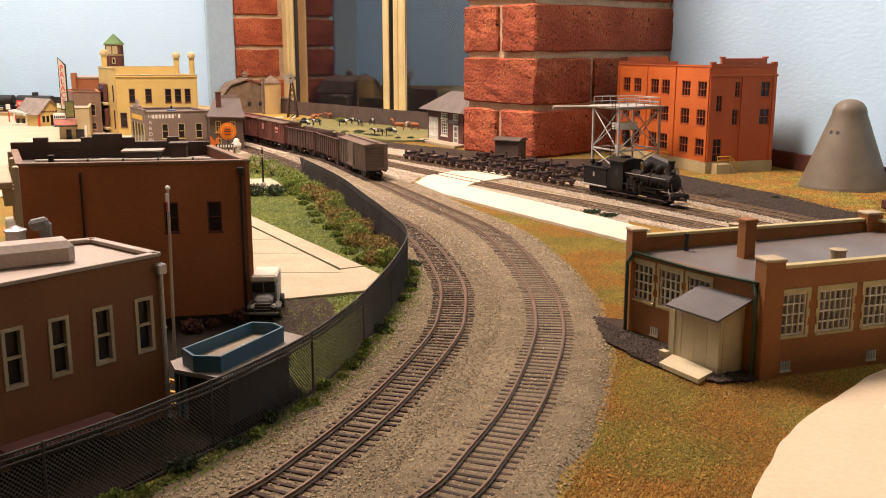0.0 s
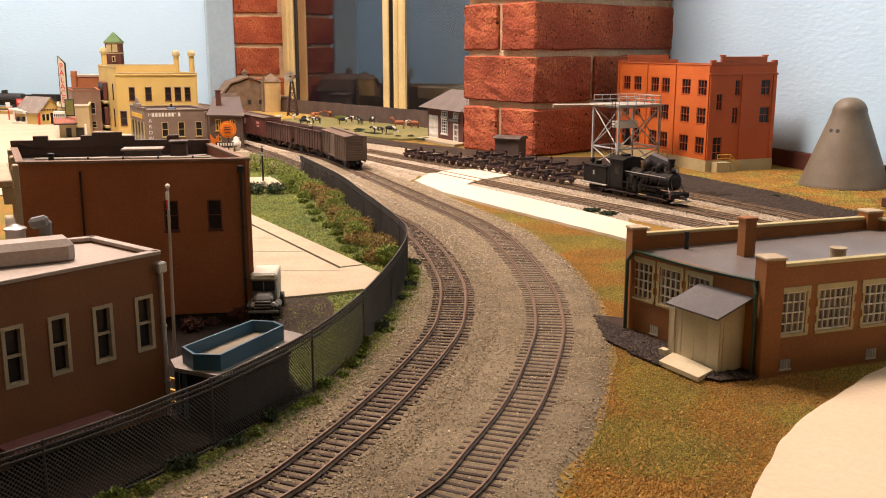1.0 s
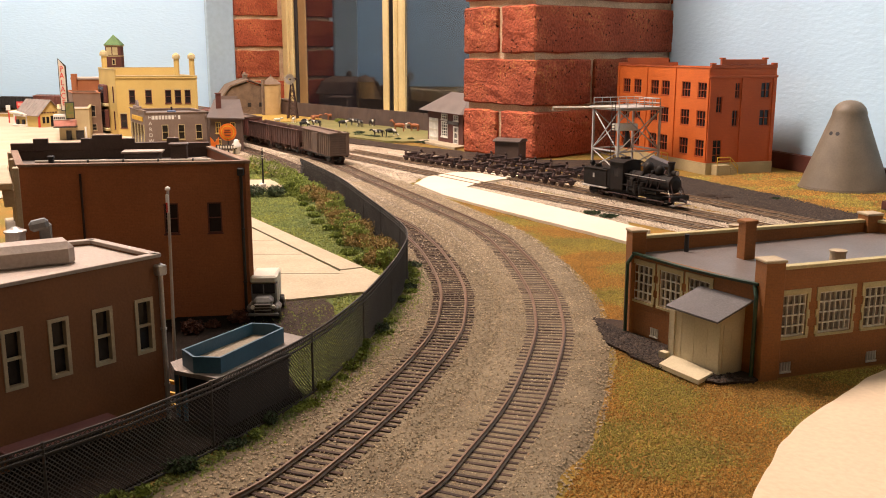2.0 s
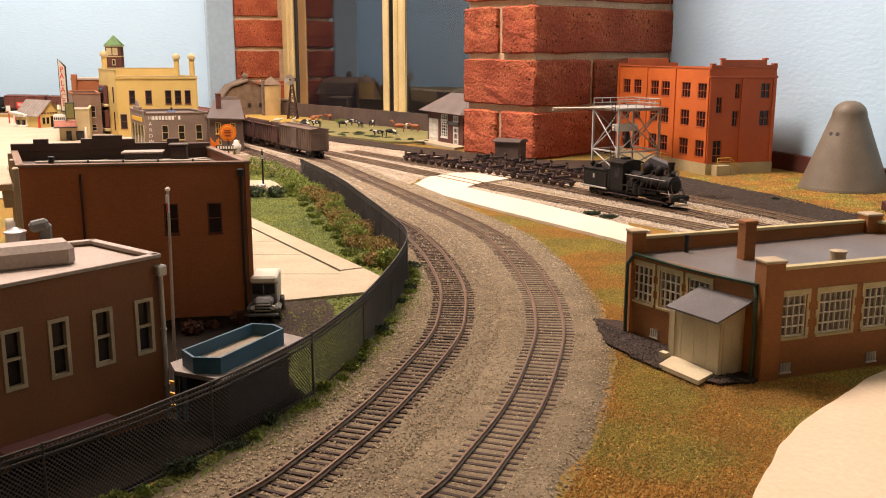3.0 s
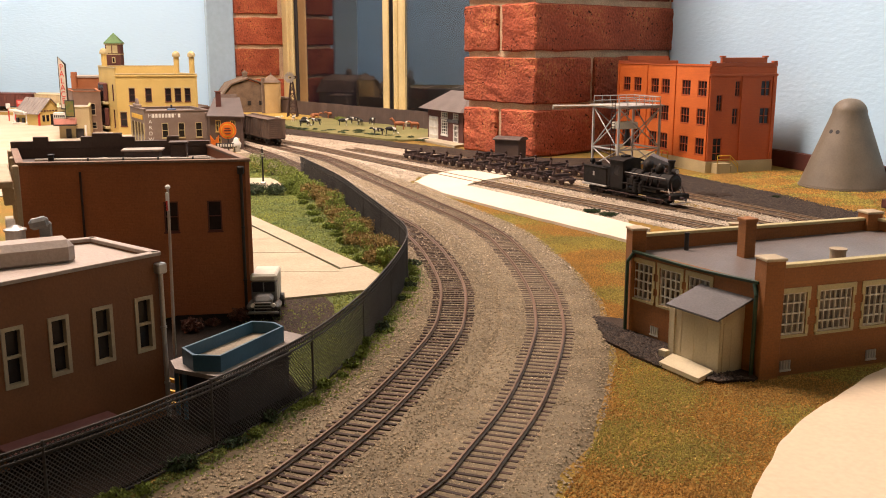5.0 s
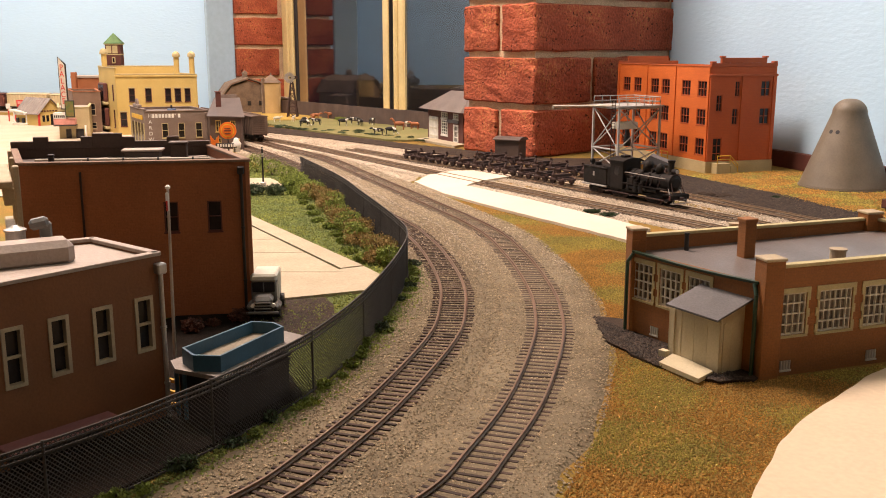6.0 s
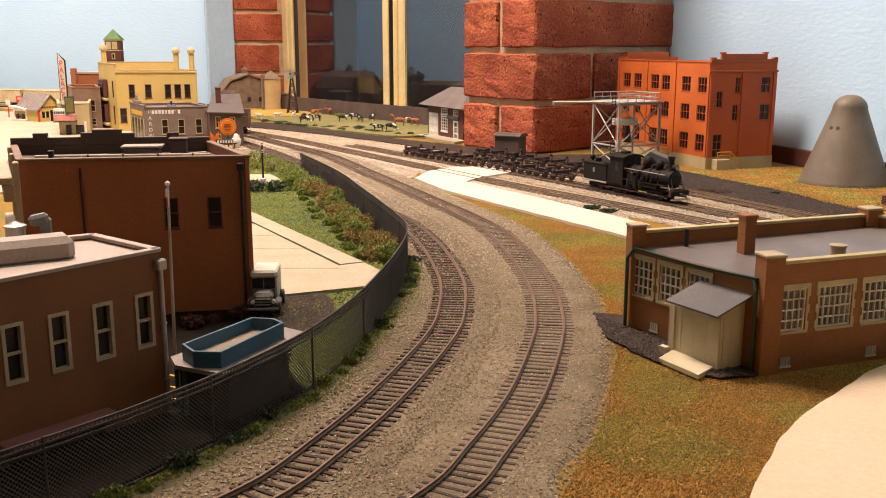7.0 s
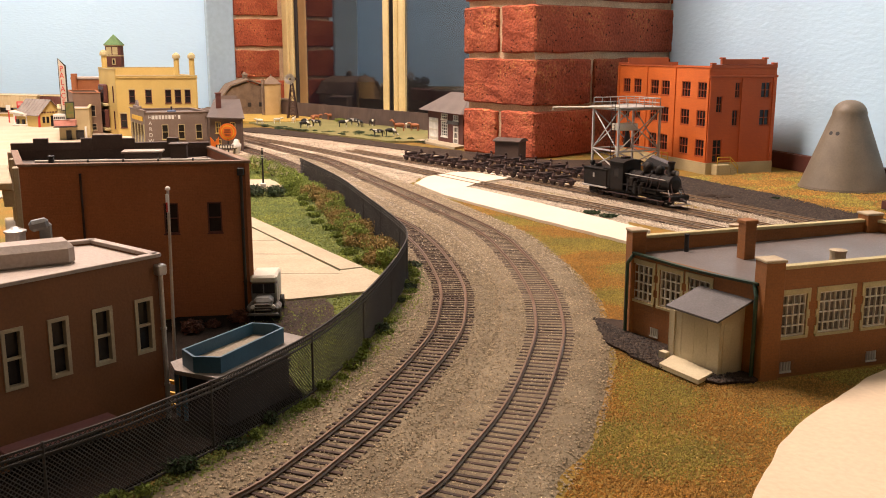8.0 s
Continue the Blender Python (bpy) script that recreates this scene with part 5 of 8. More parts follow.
# ---------- town ----------


def simple_house(name, pts, h, label, mats, holes, frame_mat, roof_mat, bars=(1, 2), para=0.004, cop=None):
    o = thing(name, (*pts[1], 0), label, "building")
    shell(o, pts, h, 0.003, mats, holes)
    top = h if not isinstance(h, (list, tuple)) else min(h)
    part("roof", prism(bmesh.new(), inset(pts, 0.0031), top - para - 0.003, top - para), roof_mat, o)
    for i, hs in holes.items():
        put_windows(o, pts[i], pts[(i + 1) % 4], hs, frame_mat, bars, rim=0.0011, proud=0.0004)
    if cop:
        for i in range(4):
            hh = h if not isinstance(h, (list, tuple)) else h[i]
            part("coping", coping(bmesh.new(), pts[i], pts[(i + 1) % 4], hh + 0.0001, hh + 0.0016, 0.0010, 0.0036), cop, o)
    return o


# ochre hotel with turrets and a clock tower
Y0, Y1, Y2, Y3 = (-0.731, 2.05), (-0.6518, 1.92), (-0.4925, 1.93), (-0.572, 2.06)
yw = [(0.0242, 0.0362, 0.0672, 0.0935), (0.0563, 0.069, 0.0672, 0.0935), (0.0952, 0.1075, 0.0672, 0.0935), (0.1141, 0.127, 0.0672, 0.0935), (0.134, 0.1457, 0.0672, 0.0935), (0.0045, 0.0178, 0.0180, 0.0465), (0.06, 0.073, 0.018, 0.0465), (0.1, 0.113, 0.018, 0.0465)]
yl = [(0.118, 0.128, 0.068, 0.100), (0.118, 0.128, 0.014, 0.05)]
ho = simple_house("ochre_hotel", [Y0, Y1, Y2, Y3], [0.1330, 0.1205, 0.1205, 0.1345], "ochre-yellow hotel with maroon windows, corner turrets and a bay front", [M["yellow"]], {0: yl, 1: yw}, M["maroon"], M["roof_light"], (1, 2), 0.0015, M["stone_trim"])
dY = (Y2[0] - Y1[0], Y2[1] - Y1[1])
part("cornice", obox(bmesh.new(), Y1, dY, -0.002, 0.161, 0.0, 0.002, 0.1165, 0.1190, 0.0005), M["yellow"], ho)
bm = bmesh.new()
for h in yw[:6]:
    obox(bm, Y1, dY, h[0] - 0.0008, h[1] + 0.0008, 0.0, 0.001, h[3], h[3] + 0.0022, 0.0004)
part("lintel", bm, M["stone_trim"], ho)
for u, w, z in ((0.118, -0.014, 0.128), (0.149, -0.010, 0.128)):
    p = along(Y1, Y2, u, w)
    bm = T((p.x, p.y, 0.108), (p.x, p.y, 0.155), 0.0055, None, 8)
    part("turret", bm, M["yellow"], ho)
    part("turret_cap", turned(bmesh.new(), (p.x, p.y, 0.155), [(0.0078, 0), (0.0078, 0.004), (0.0072, 0.007), (0.004, 0.010), (0.001, 0.0115)], 12), M["stone_trim"], ho)
p = Vector((-0.7105, 2.03, 0))
part("turret", T((p.x, p.y, 0.118), (p.x, p.y, 0.160), 0.0058, None, 8), M["yellow"], ho)
part("turret_cap", turned(bmesh.new(), (p.x, p.y, 0.160), [(0.0084, 0), (0.0084, 0.004), (0.007, 0.008), (0.004, 0.011), (0.001, 0.012)], 12), M["stone_trim"], ho)
for z in (0.0135, 0.064):
    dl_ = (Y1[0] - Y0[0], Y1[1] - Y0[1])
    part("bay_window", obox(bmesh.new(), Y0, dl_, 0.028, 0.078, 0.0002, 0.009, z, z + 0.038, 0.002), M["maroon"], ho, "maroon projecting bay window")
    part("bay_sill", obox(bmesh.new(), Y0, dl_, 0.025, 0.081, 0.0002, 0.0105, z - 0.006, z - 0.0002, 0.001), M["stone_trim"], ho)
    bm = bmesh.new()
    for k in range(3):
        obox(bm, Y0, dl_, 0.031 + k * 0.016, 0.042 + k * 0.016, 0.0091, 0.0096, z + 0.006, z + 0.033)
    part("pane", bm, M["glass"], ho)
cx, cy = -0.7060, 2.085
tw = thing("clock_tower", (cx, cy, 0), "slim maroon brick clock tower with a green pyramid roof", "tower")
part("shaft", B((cx, cy, 0.0905), (0.031, 0.031, 0.181), 0.1, 0.0003), M["maroon"], tw)
for s in (-1, 1):
    part("louvre_panel", B((cx + s * 0.0065, cy - 0.0160, 0.1695), (0.0105, 0.0012, 0.016), 0.1), M["stone_trim"], tw)
part("belfry_band", B((cx, cy, 0.1590), (0.0325, 0.0325, 0.0022), 0.1, 0.0004), M["stone_trim"], tw)
part("belfry_cornice", B((cx, cy, 0.1805), (0.035, 0.035, 0.0024), 0.1, 0.0005), M["stone_trim"], tw)
bm = bmesh.new()
bmesh.ops.create_cone(bm, cap_ends=True, segments=4, radius1=0.0262, radius2=0.0005, depth=0.022, matrix=Matrix.Translation((cx, cy, 0.1928)) @ Matrix.Rotation(math.pi / 4 + 0.1, 4, "Z"))
part("roof", bm, M["roofgreen"], tw, "green tiled pyramid roof")
for z, s in ((0.147, 0.010),):
    part("window", B((cx + 0.003, cy - 0.0172, z), (0.007, 0.001, s * 1.3), 0.1), M["stone_trim"], tw)
    part("pane", B((cx + 0.003, cy - 0.0179, z), (0.0035, 0.0008, s * 0.9), 0.1), M["glass"], tw)

# grey hardware store with lettering
H0, H1, H2, H3 = (-0.588, 1.80), (-0.5263, 1.69), (-0.4195, 1.7195), (-0.481, 1.83)
hw = [(0.0272, 0.0385, 0.0155, 0.0420), (0.0553, 0.0667, 0.0155, 0.0420), (0.0855, 0.0970, 0.0155, 0.0420)]
hs_ = simple_house("hardware_store", [H0, H1, H2, H3], [0.0655, 0.0625, 0.0625, 0.0625], "grey-brown hardware store with yellow windows and painted wall lettering", [M["greybrown"]], {1: hw}, M["stone_trim"], M["roof_grey"], (1, 2), 0.003, M["greybrown"])
dh = (H1[0] - H0[0], H1[1] - H0[1])
LH = math.hypot(*dh)
bm = bmesh.new()
obox(bm, H0, dh, 0.0, LH, -0.003, 0.002, 0.0656, 0.0675, 0.0005)
obox(bm, H0, dh, 0.036, LH - 0.036, -0.003, 0.002, 0.0676, 0.073, 0.001)
part("false_front", bm, M["greybrown"], hs_)
m_ = along(H0, H1, LH / 2, 0.0)
pdn = Vector((dh[1], -dh[0], 0)).normalized()
part("pediment", T(Vector((m_.x, m_.y, 0.0725)) - pdn * 0.002, Vector((m_.x, m_.y, 0.0725)) + pdn * 0.001, 0.0105, None, 24), M["greybrown"], hs_)
part("signboard", obox(bmesh.new(), H0, dh, 0.02, LH - 0.02, 0.0002, 0.0016, 0.047, 0.055, 0.0003), M["yellow_paint"], hs_, "yellow signboard")
for k in range(5):
    part("mullion", obox(bmesh.new(), H0, dh, 0.014 + k * 0.025, 0.017 + k * 0.025, 0.0002, 0.0015, 0.002, 0.042), M["stone_trim"], hs_)
for k in range(4):
    part("pane", obox(bmesh.new(), H0, dh, 0.0175 + k * 0.025, 0.0385 + k * 0.025, 0.0002, 0.0007, 0.004, 0.040), M["glass"], hs_)
downpipe(hs_, H1, H2, 0.1050, 0.0, 0.060, M["greybrown"], 0.0012)


def lettering(text, p0, p1, u, z, size, material, parent, out=0.0005, name="lettering", up=False, width=1.0):
    cu = bpy.data.curves.new(name, "FONT")
    cu.body, cu.size, cu.extrude, cu.align_x, cu.align_y = text, size, 0.00015, "CENTER", "CENTER"
    tmp = bpy.data.objects.new(name, cu)
    scene.collection.objects.link(tmp)
    me = bpy.data.meshes.new_from_object(tmp.evaluated_get(bpy.context.evaluated_depsgraph_get()))
    bpy.data.objects.remove(tmp)
    d = Vector((p1[0] - p0[0], p1[1] - p0[1], 0)).normalized()
    c = along(p0, p1, u, out)
    me.transform(Matrix.Translation((c.x, c.y, z)) @ Matrix.Rotation(math.atan2(d.y, d.x), 4, "Z") @ Matrix.Rotation(math.pi / 2, 4, "X") @ Matrix.Diagonal((width, 1, 1, 1)))
    me.materials.clear()
    me.materials.append(material)
    ob = new(name, me)
    me.transform(Matrix.Translation(-origin_of(parent)))
    ob.parent = parent
    return ob


for k in range(10):
    if k != 0:
        tall = 0.0515 if k != 8 else 0.0560
        part("sign_mark", obox(bmesh.new(), H1, (H2[0] - H1[0], H2[1] - H1[1]), 0.0063 + k * 0.00555, (0.0102 if k != 8 else 0.0077) + k * 0.00555, 0.0002, 0.0005, tall, 0.0582), M["white_paint"], hs_)
for k, chh in enumerate("HARDW"):
    lettering(chh, H1, H2, 0.0083, 0.0548 - k * 0.0104, 0.0090, M["white_paint"], hs_)
bl = thing("water_tank", (-0.50, 1.76, 0.0545), "small blue tank on the store roof", "tank")
part("tank", B((-0.500, 1.765, 0.0605), (0.016, 0.01, 0.0065), 0.3, 0.0015), mat("faded_blue", (0.09, 0.13, 0.22)), bl)
part("filler", T((-0.500, 1.765, 0.0635), (-0.500, 1.765, 0.0700), 0.0018), M["black"], bl)

# dark gabled shop with the round sign
K0, K1, K2, K3 = (-0.425, 1.80), (-0.4066, 1.665), (-0.3434, 1.64), (-0.385, 1.80)
kw = [(0.012, 0.0225, 0.030, 0.050), (0.042, 0.0525, 0.030, 0.050), (0.05, 0.0605, 0.004, 0.02), (0.012, 0.0225, 0.004, 0.02)]
sh_ = thing("dark_shop", (*K1, 0), "dark brown shop with a lean roof and yellow windows", "building")
shell(sh_, [K0, K1, K2, K3], 0.0575, 0.003, [M["shopwall"]], {1: kw})
put_windows(sh_, K1, K2, kw, M["yellow"], (2, 2), rim=0.0012, proud=0.0004)
bm = bmesh.new()
rc = [(K1[0] - 0.004, K1[1] - 0.004, 0.0576), (K2[0] + 0.004, K2[1] - 0.004, 0.0576), (K3[0] + 0.004, K3[1], 0.082), (K0[0] - 0.004, K0[1], 0.082)]
hi = [bm.verts.new(v) for v in rc]
lo = [bm.verts.new((v[0], v[1], v[2] - 0.0018)) for v in rc]
bm.faces.new(hi)
bm.faces.new(lo[::-1])
for k in range(4):
    bm.faces.new((lo[k], lo[(k + 1) % 4], hi[(k + 1) % 4], hi[k]))
part("roof", bm, M["roof_dark"], sh_, "dark sloping roof")
bm = bmesh.new()
prism(bm, [K0, K3, (K3[0] - 0.003, K3[1] - 0.003), (K0[0], K0[1] - 0.003)][::-1], 0.0576, 0.088)
part("fire_wall", bm, M["greybrown"], sh_)
part("chimney", B((-0.405, 1.73, 0.080), (0.009, 0.009, 0.030), 0.3, 0.0004), M["maroon"], sh_)
part("chimney_cap", B((-0.405, 1.73, 0.0957), (0.0115, 0.0115, 0.002), 0.3, 0.0004), M["maroon"], sh_)
sg = thing("round_sign", (-0.3645, 1.615, 0), "round orange advertising sign on a post before the shop", "sign")
part("post", T((-0.3645, 1.615, 0.0), (-0.3645, 1.615, 0.025), 0.0012), M["black"], sg)
part("disc", T((-0.3645, 1.6165, 0.036), (-0.3645, 1.6140, 0.036), 0.0145, None, 36), M["orange_paint"], sg)
part("ring", T((-0.3645, 1.6139, 0.036), (-0.3645, 1.6136, 0.036), 0.0112, None, 36), M["yellow_paint"], sg)
part("inner_disc", T((-0.3645, 1.6135, 0.036), (-0.3645, 1.6132, 0.036), 0.0098, None, 36), M["orange_paint"], sg)
for z, w in ((0.0395, 0.010), (0.036, 0.012), (0.031, 0.010)):
    part("mark", B((-0.3645, 1.6129, z), (w, 0.0003, 0.0017)), M["maroon"], sg)
sg2 = thing("pennant_sign", (-0.3865, 1.612, 0), "forked orange advertising board before the shop", "sign")
bm = bmesh.new()
pt = [(-0.006, 0.006), (0.006, 0.006), (0.0075, 0.0285), (0.0, 0.019), (-0.0075, 0.0285)]
f_ = [bm.verts.new((-0.3865 + x, 1.611, z)) for x, z in pt]
b_ = [bm.verts.new((-0.3865 + x, 1.6125, z)) for x, z in pt]
bm.faces.new(f_)
bm.faces.new(b_[::-1])
for k in range(5):
    bm.faces.new((f_[k], b_[k], b_[(k + 1) % 5], f_[(k + 1) % 5]))
part("board", bm, M["orange_paint"], sg2)
part("stand", B((-0.3865, 1.6118, 0.003), (0.004, 0.003, 0.006)), M["black"], sg2)
sg3 = thing("bar_sign", (-0.3645, 1.606, 0), "low black board with white lettering marks", "sign")
part("board", B((-0.3655, 1.604, 0.012), (0.036, 0.0015, 0.0075), 0, 0.0003), M["black"], sg3)
for s in (-0.014, 0.014):
    part("leg", B((-0.3655 + s, 1.604, 0.0042), (0.0015, 0.0015, 0.0084)), M["black"], sg3)
for k in range(7):
    part("mark", B((-0.3790 + k * 0.0045, 1.6031, 0.012), (0.0028, 0.0003, 0.0045)), M["white_paint"], sg3)
wl = thing("white_statue", (-0.3505, 1.612, 0), "white plaster figure on a plinth beside the sign", "statue")
part("figure", turned(bmesh.new(), (-0.3500, 1.611, 0.0), [(0.006, 0), (0.006, 0.006), (0.008, 0.010), (0.0085, 0.015), (0.005, 0.0185), (0.0045, 0.021), (0.0035, 0.0235), (0.001, 0.0245)], 14), M["white_paint"], wl, smooth=True)

# theatre with its tall sign
Q0, Q1, Q2, Q3 = (-0.800, 1.99), (-0.739, 1.838), (-0.684, 1.85), (-0.733, 2.0)
th_ = simple_house("theatre", [Q0, Q1, Q2, Q3], 0.060, "tan theatre with a pink marquee and a tall red sign", [M["tan_base"]], {1: [(0.012, 0.022, 0.0, 0.02), (0.03, 0.045, 0.0, 0.02)]}, M["black"], M["roof_light"], (1, 1), 0.003, M["stone_trim"])
dq = (Q2[0] - Q1[0], Q2[1] - Q1[1])
mq = part("marquee", obox(bmesh.new(), Q1, dq, -0.006, 0.033, 0.0004, 0.02, 0.0290, 0.0410, 0.001), M["pink_paint"], th_, "pink and white marquee board")
part("marquee_face", obox(bmesh.new(), Q1, dq, -0.0055, 0.0165, 0.0004, 0.0206, 0.0412, 0.0520), M["white_paint"], mq)
bm = bmesh.new()
for k in range(6):
    obox(bm, Q1, dq, -0.0045 + k * 0.0034, -0.0021 + k * 0.0034, 0.0207, 0.0209, 0.0430, 0.0475)
part("marks", bm, M["black"], mq)["kind"] = "stuff"
part("marquee_edge", obox(bmesh.new(), Q1, dq, -0.007, 0.034, 0.0, 0.021, 0.0268, 0.0286, 0.0004), M["black"], th_)
bo = part("poster_board", obox(bmesh.new(), Q1, dq, 0.017, 0.034, 0.0215, 0.0235, 0.0435, 0.0755, 0.0004), M["black"], th_)
part("poster", obox(bmesh.new(), Q1, dq, 0.0185, 0.0325, 0.0237, 0.0240, 0.0455, 0.0735), mat("mottled_green_poster", (0.05, 0.12, 0.03), (0.16, 0.12, 0.03), 0.6, 150), bo)
sp0, sp1 = along(Q1, Q2, 0.009, 0.012), along(Q1, Q2, 0.0235, 0.018)
dd = (sp1 - sp0).normalized()
nn = Vector((dd.y, -dd.x, 0))

for grow, out, mm, nm in ((0.0, 0.0, "black", "sign_blade"), (-0.002, 0.0012, "white_trim", "sign_face")):
    bm = bmesh.new()
    cs = [(sp0 - dd * grow, 0.058 - grow), (sp1 + dd * grow, 0.058 - grow), (sp1 + dd * grow, 0.1430 + grow), (sp0 - dd * grow, 0.1565 + grow)]
    fo = [bm.verts.new((v.x + nn.x * (0.001 + out), v.y + nn.y * (0.001 + out), z)) for v, z in cs]
    ba = [bm.verts.new((v.x - nn.x * 0.001, v.y - nn.y * 0.001, z)) for v, z in cs]
    bm.faces.new(fo)
    bm.faces.new(ba[::-1])
    for k in range(4):
        bm.faces.new((fo[k], ba[k], ba[(k + 1) % 4], fo[(k + 1) % 4]))
    part(nm, bm, M[mm], th_)
for k, chh in enumerate("PALACE"):
    lettering(chh, sp0[:2], sp1[:2], 0.0078, 0.1365 - k * 0.0126, 0.0150, M["red_paint"], th_, 0.0026, "letter")
part("corner_column", T((-0.687, 1.835, 0.0), (-0.687, 1.835, 0.0275), 0.002), M["white_paint"], th_)

# brown brick block between theatre and hotel
simple_house("brick_block", [(-0.83, 2.12), (-0.765, 1.985), (-0.7075, 1.985), (-0.765, 2.12)], 0.084, "dark tan brick block with a plain parapet", [M["blockwall"]], {1: [(0.034, 0.0455, 0.036, 0.060), (0.030, 0.046, 0.008, 0.022)]}, M["tan_trim"], M["roof_grey"], (1, 2), 0.004, M["brownB"])
pb_ = thing("brick_loft", (-0.70, 2.2, 0), "red-brown brick loft with a chimney behind the block", "building")
part("wall", B((-0.785, 2.21, 0.0530), (0.110, 0.06, 0.106), 0.0, 0.0005), M["brownB"], pb_)
part("roof", B((-0.785, 2.21, 0.1085), (0.114, 0.064, 0.005), 0.0, 0.0006), M["roof_light"], pb_)
part("chimney", B((-0.832, 2.176, 0.0595), (0.011, 0.011, 0.119), 0.0, 0.0005), M["brownB"], pb_)

# filling station with a canopy and red sign
fs = thing("filling_station", (-0.925, 2.19, 0), "tan filling station with a pitched grey roof and white canopy", "building")
apex, tail = Vector((-0.8865, 2.165, 0)), Vector((-0.960, 2.216, 0))
ax = (tail - apex).normalized()
sx_ = Vector((ax.y, -ax.x, 0)) if ax.y > 0 and ax.x < 0 else Vector((-ax.y, ax.x, 0))
FW, FL, FE, FA = 0.030, (tail - apex).length, 0.030, 0.0605


def fs_at(side, back, z):
    v = apex + sx_ * side + ax * back
    return Vector((v.x, v.y, z))


bm = bmesh.new()
pr_ = [(-FW, 0.0), (FW, 0.0), (FW, FE), (0.0, FA), (-FW, FE)]
f_ = [bm.verts.new(fs_at(u, 0.002, z)) for u, z in pr_]
b_ = [bm.verts.new(fs_at(u, FL, z)) for u, z in pr_]
bm.faces.new(f_)
bm.faces.new(b_[::-1])
for k in range(5):
    bm.faces.new((f_[k], b_[k], b_[(k + 1) % 5], f_[(k + 1) % 5]))
part("wall", bm, M["yellow"], fs)
for s in (-1, 1):
    bm = bmesh.new()
    slope = (FA - FE) / FW
    cs = [(0.0, -0.004, FA + 0.0012), (s * (FW + 0.004), -0.004, FE - 0.004 * slope + 0.0012), (s * (FW + 0.004), FL + 0.004, FE - 0.004 * slope + 0.0012), (0.0, FL + 0.004, FA + 0.0012)]
    hi = [bm.verts.new(fs_at(*c)) for c in cs]
    lo = [bm.verts.new(fs_at(c[0], c[1], c[2] - 0.0011)) for c in cs]
    bm.faces.new(hi)
    bm.faces.new(lo[::-1])
    for k in range(4):
        bm.faces.new((lo[k], lo[(k + 1) % 4], hi[(k + 1) % 4], hi[k]))
    rf_ = part("roof", bm, M["shed_roof"], fs, "weathered grey seamed roof")
    for k in range(8):
        bm = bmesh.new()
        tube(bm, fs_at(0.0, FL * k / 7, FA + 0.0016), fs_at(s * (FW + 0.004), FL * k / 7, FE - 0.004 * slope + 0.0016), 0.0005, None, 5)
        part("seam", bm, M["shed_roof"], rf_)
rzs = math.atan2(sx_.y, sx_.x)
for u, w, z, h in ((-0.018, 0.006, 0.017, 0.014), (-0.008, 0.006, 0.017, 0.014), (0.004, 0.009, 0.0135, 0.025), (0.017, 0.008, 0.018, 0.012)):
    part("window", B(fs_at(u, 0.0014, z), (w, 0.0014, h), rzs), M["glass"], fs)
for k in range(7):
    part("soffit_block", B(fs_at(-0.021 + k * 0.007, 0.0012, 0.0335), (0.004, 0.0016, 0.003), rzs), M["maroon"], fs)
part("corner_board", B(fs_at(-FW, 0.001, 0.015), (0.004, 0.003, 0.030), rzs), M["red_paint"], fs)
cnp = thing("pump_canopy", (-0.962, 2.19, 0), "white canopy on posts over the pumps of the station", "canopy")
part("roof", B((-0.962, 2.195, 0.0315), (0.046, 0.044, 0.004), -0.5, 0.001, 0.0, 0.10), M["white_trim"], cnp)
part("fascia", B((-0.958, 2.173, 0.0270), (0.040, 0.003, 0.006), -0.5, 0.0005), M["white_paint"], cnp)
for x, y in ((-0.976, 2.178), (-0.944, 2.168), (-0.980, 2.206)):
    part("post", T((x, y, 0.0), (x, y, 0.0290), 0.0016), M["white_paint"], cnp)
part("island", B((-0.960, 2.175, 0.003), (0.042, 0.014, 0.006), -0.4, 0.001), M["white_trim"], cnp)
for s in (-0.009, 0.007):
    part("pump", B((-0.960 + s, 2.175 - s * 0.4, 0.0115), (0.006, 0.006, 0.011), -0.4, 0.001), M["black"], cnp)
rs = thing("red_sign_stand", (-1.016, 2.30, 0), "small red sign stand with a white board beside the station", "sign")
part("post", T((-1.016, 2.30, 0.0), (-1.016, 2.30, 0.034), 0.0016), M["white_paint"], rs)
part("board", B((-1.013, 2.299, 0.0420), (0.019, 0.003, 0.017), -0.2, 0.0006), M["red_paint"], rs)
part("panel", B((-1.0133, 2.2971, 0.0445), (0.011, 0.0008, 0.007), -0.2), M["pink_paint"], rs)
part("base", B((-1.018, 2.298, 0.011), (0.020, 0.016, 0.022), -0.2, 0.002), M["red_paint"], rs)
sb_ = thing("white_sign", (-1.034, 2.28, 0), "small white notice board on a red post", "sign")
part("post", T((-1.034, 2.28, 0.0), (-1.034, 2.28, 0.032), 0.0015), M["red_paint"], sb_)
part("board", B((-1.034, 2.279, 0.037), (0.011, 0.0015, 0.012), -0.1, 0.0004), M["white_paint"], sb_)

# farm: barn, silo, windmill, board fence
bn = thing("barn", (-0.545, 2.56, 0), "weathered brown gambrel barn with a lower shed", "barn")
mt = Matrix.Translation((-0.53, 2.58, 0)) @ Matrix.Rotation(0.35, 4, "Z")


def gable(bm, mt, prof, half):
    f_ = [bm.verts.new(mt @ Vector((x, -half, z))) for x, z in prof]
    b_ = [bm.verts.new(mt @ Vector((x, half, z))) for x, z in prof]
    bm.faces.new(f_)
    bm.faces.new(b_[::-1])
    for k in range(len(prof)):
        bm.faces.new((f_[k], b_[k], b_[(k + 1) % len(prof)], f_[(k + 1) % len(prof)]))
    return bm


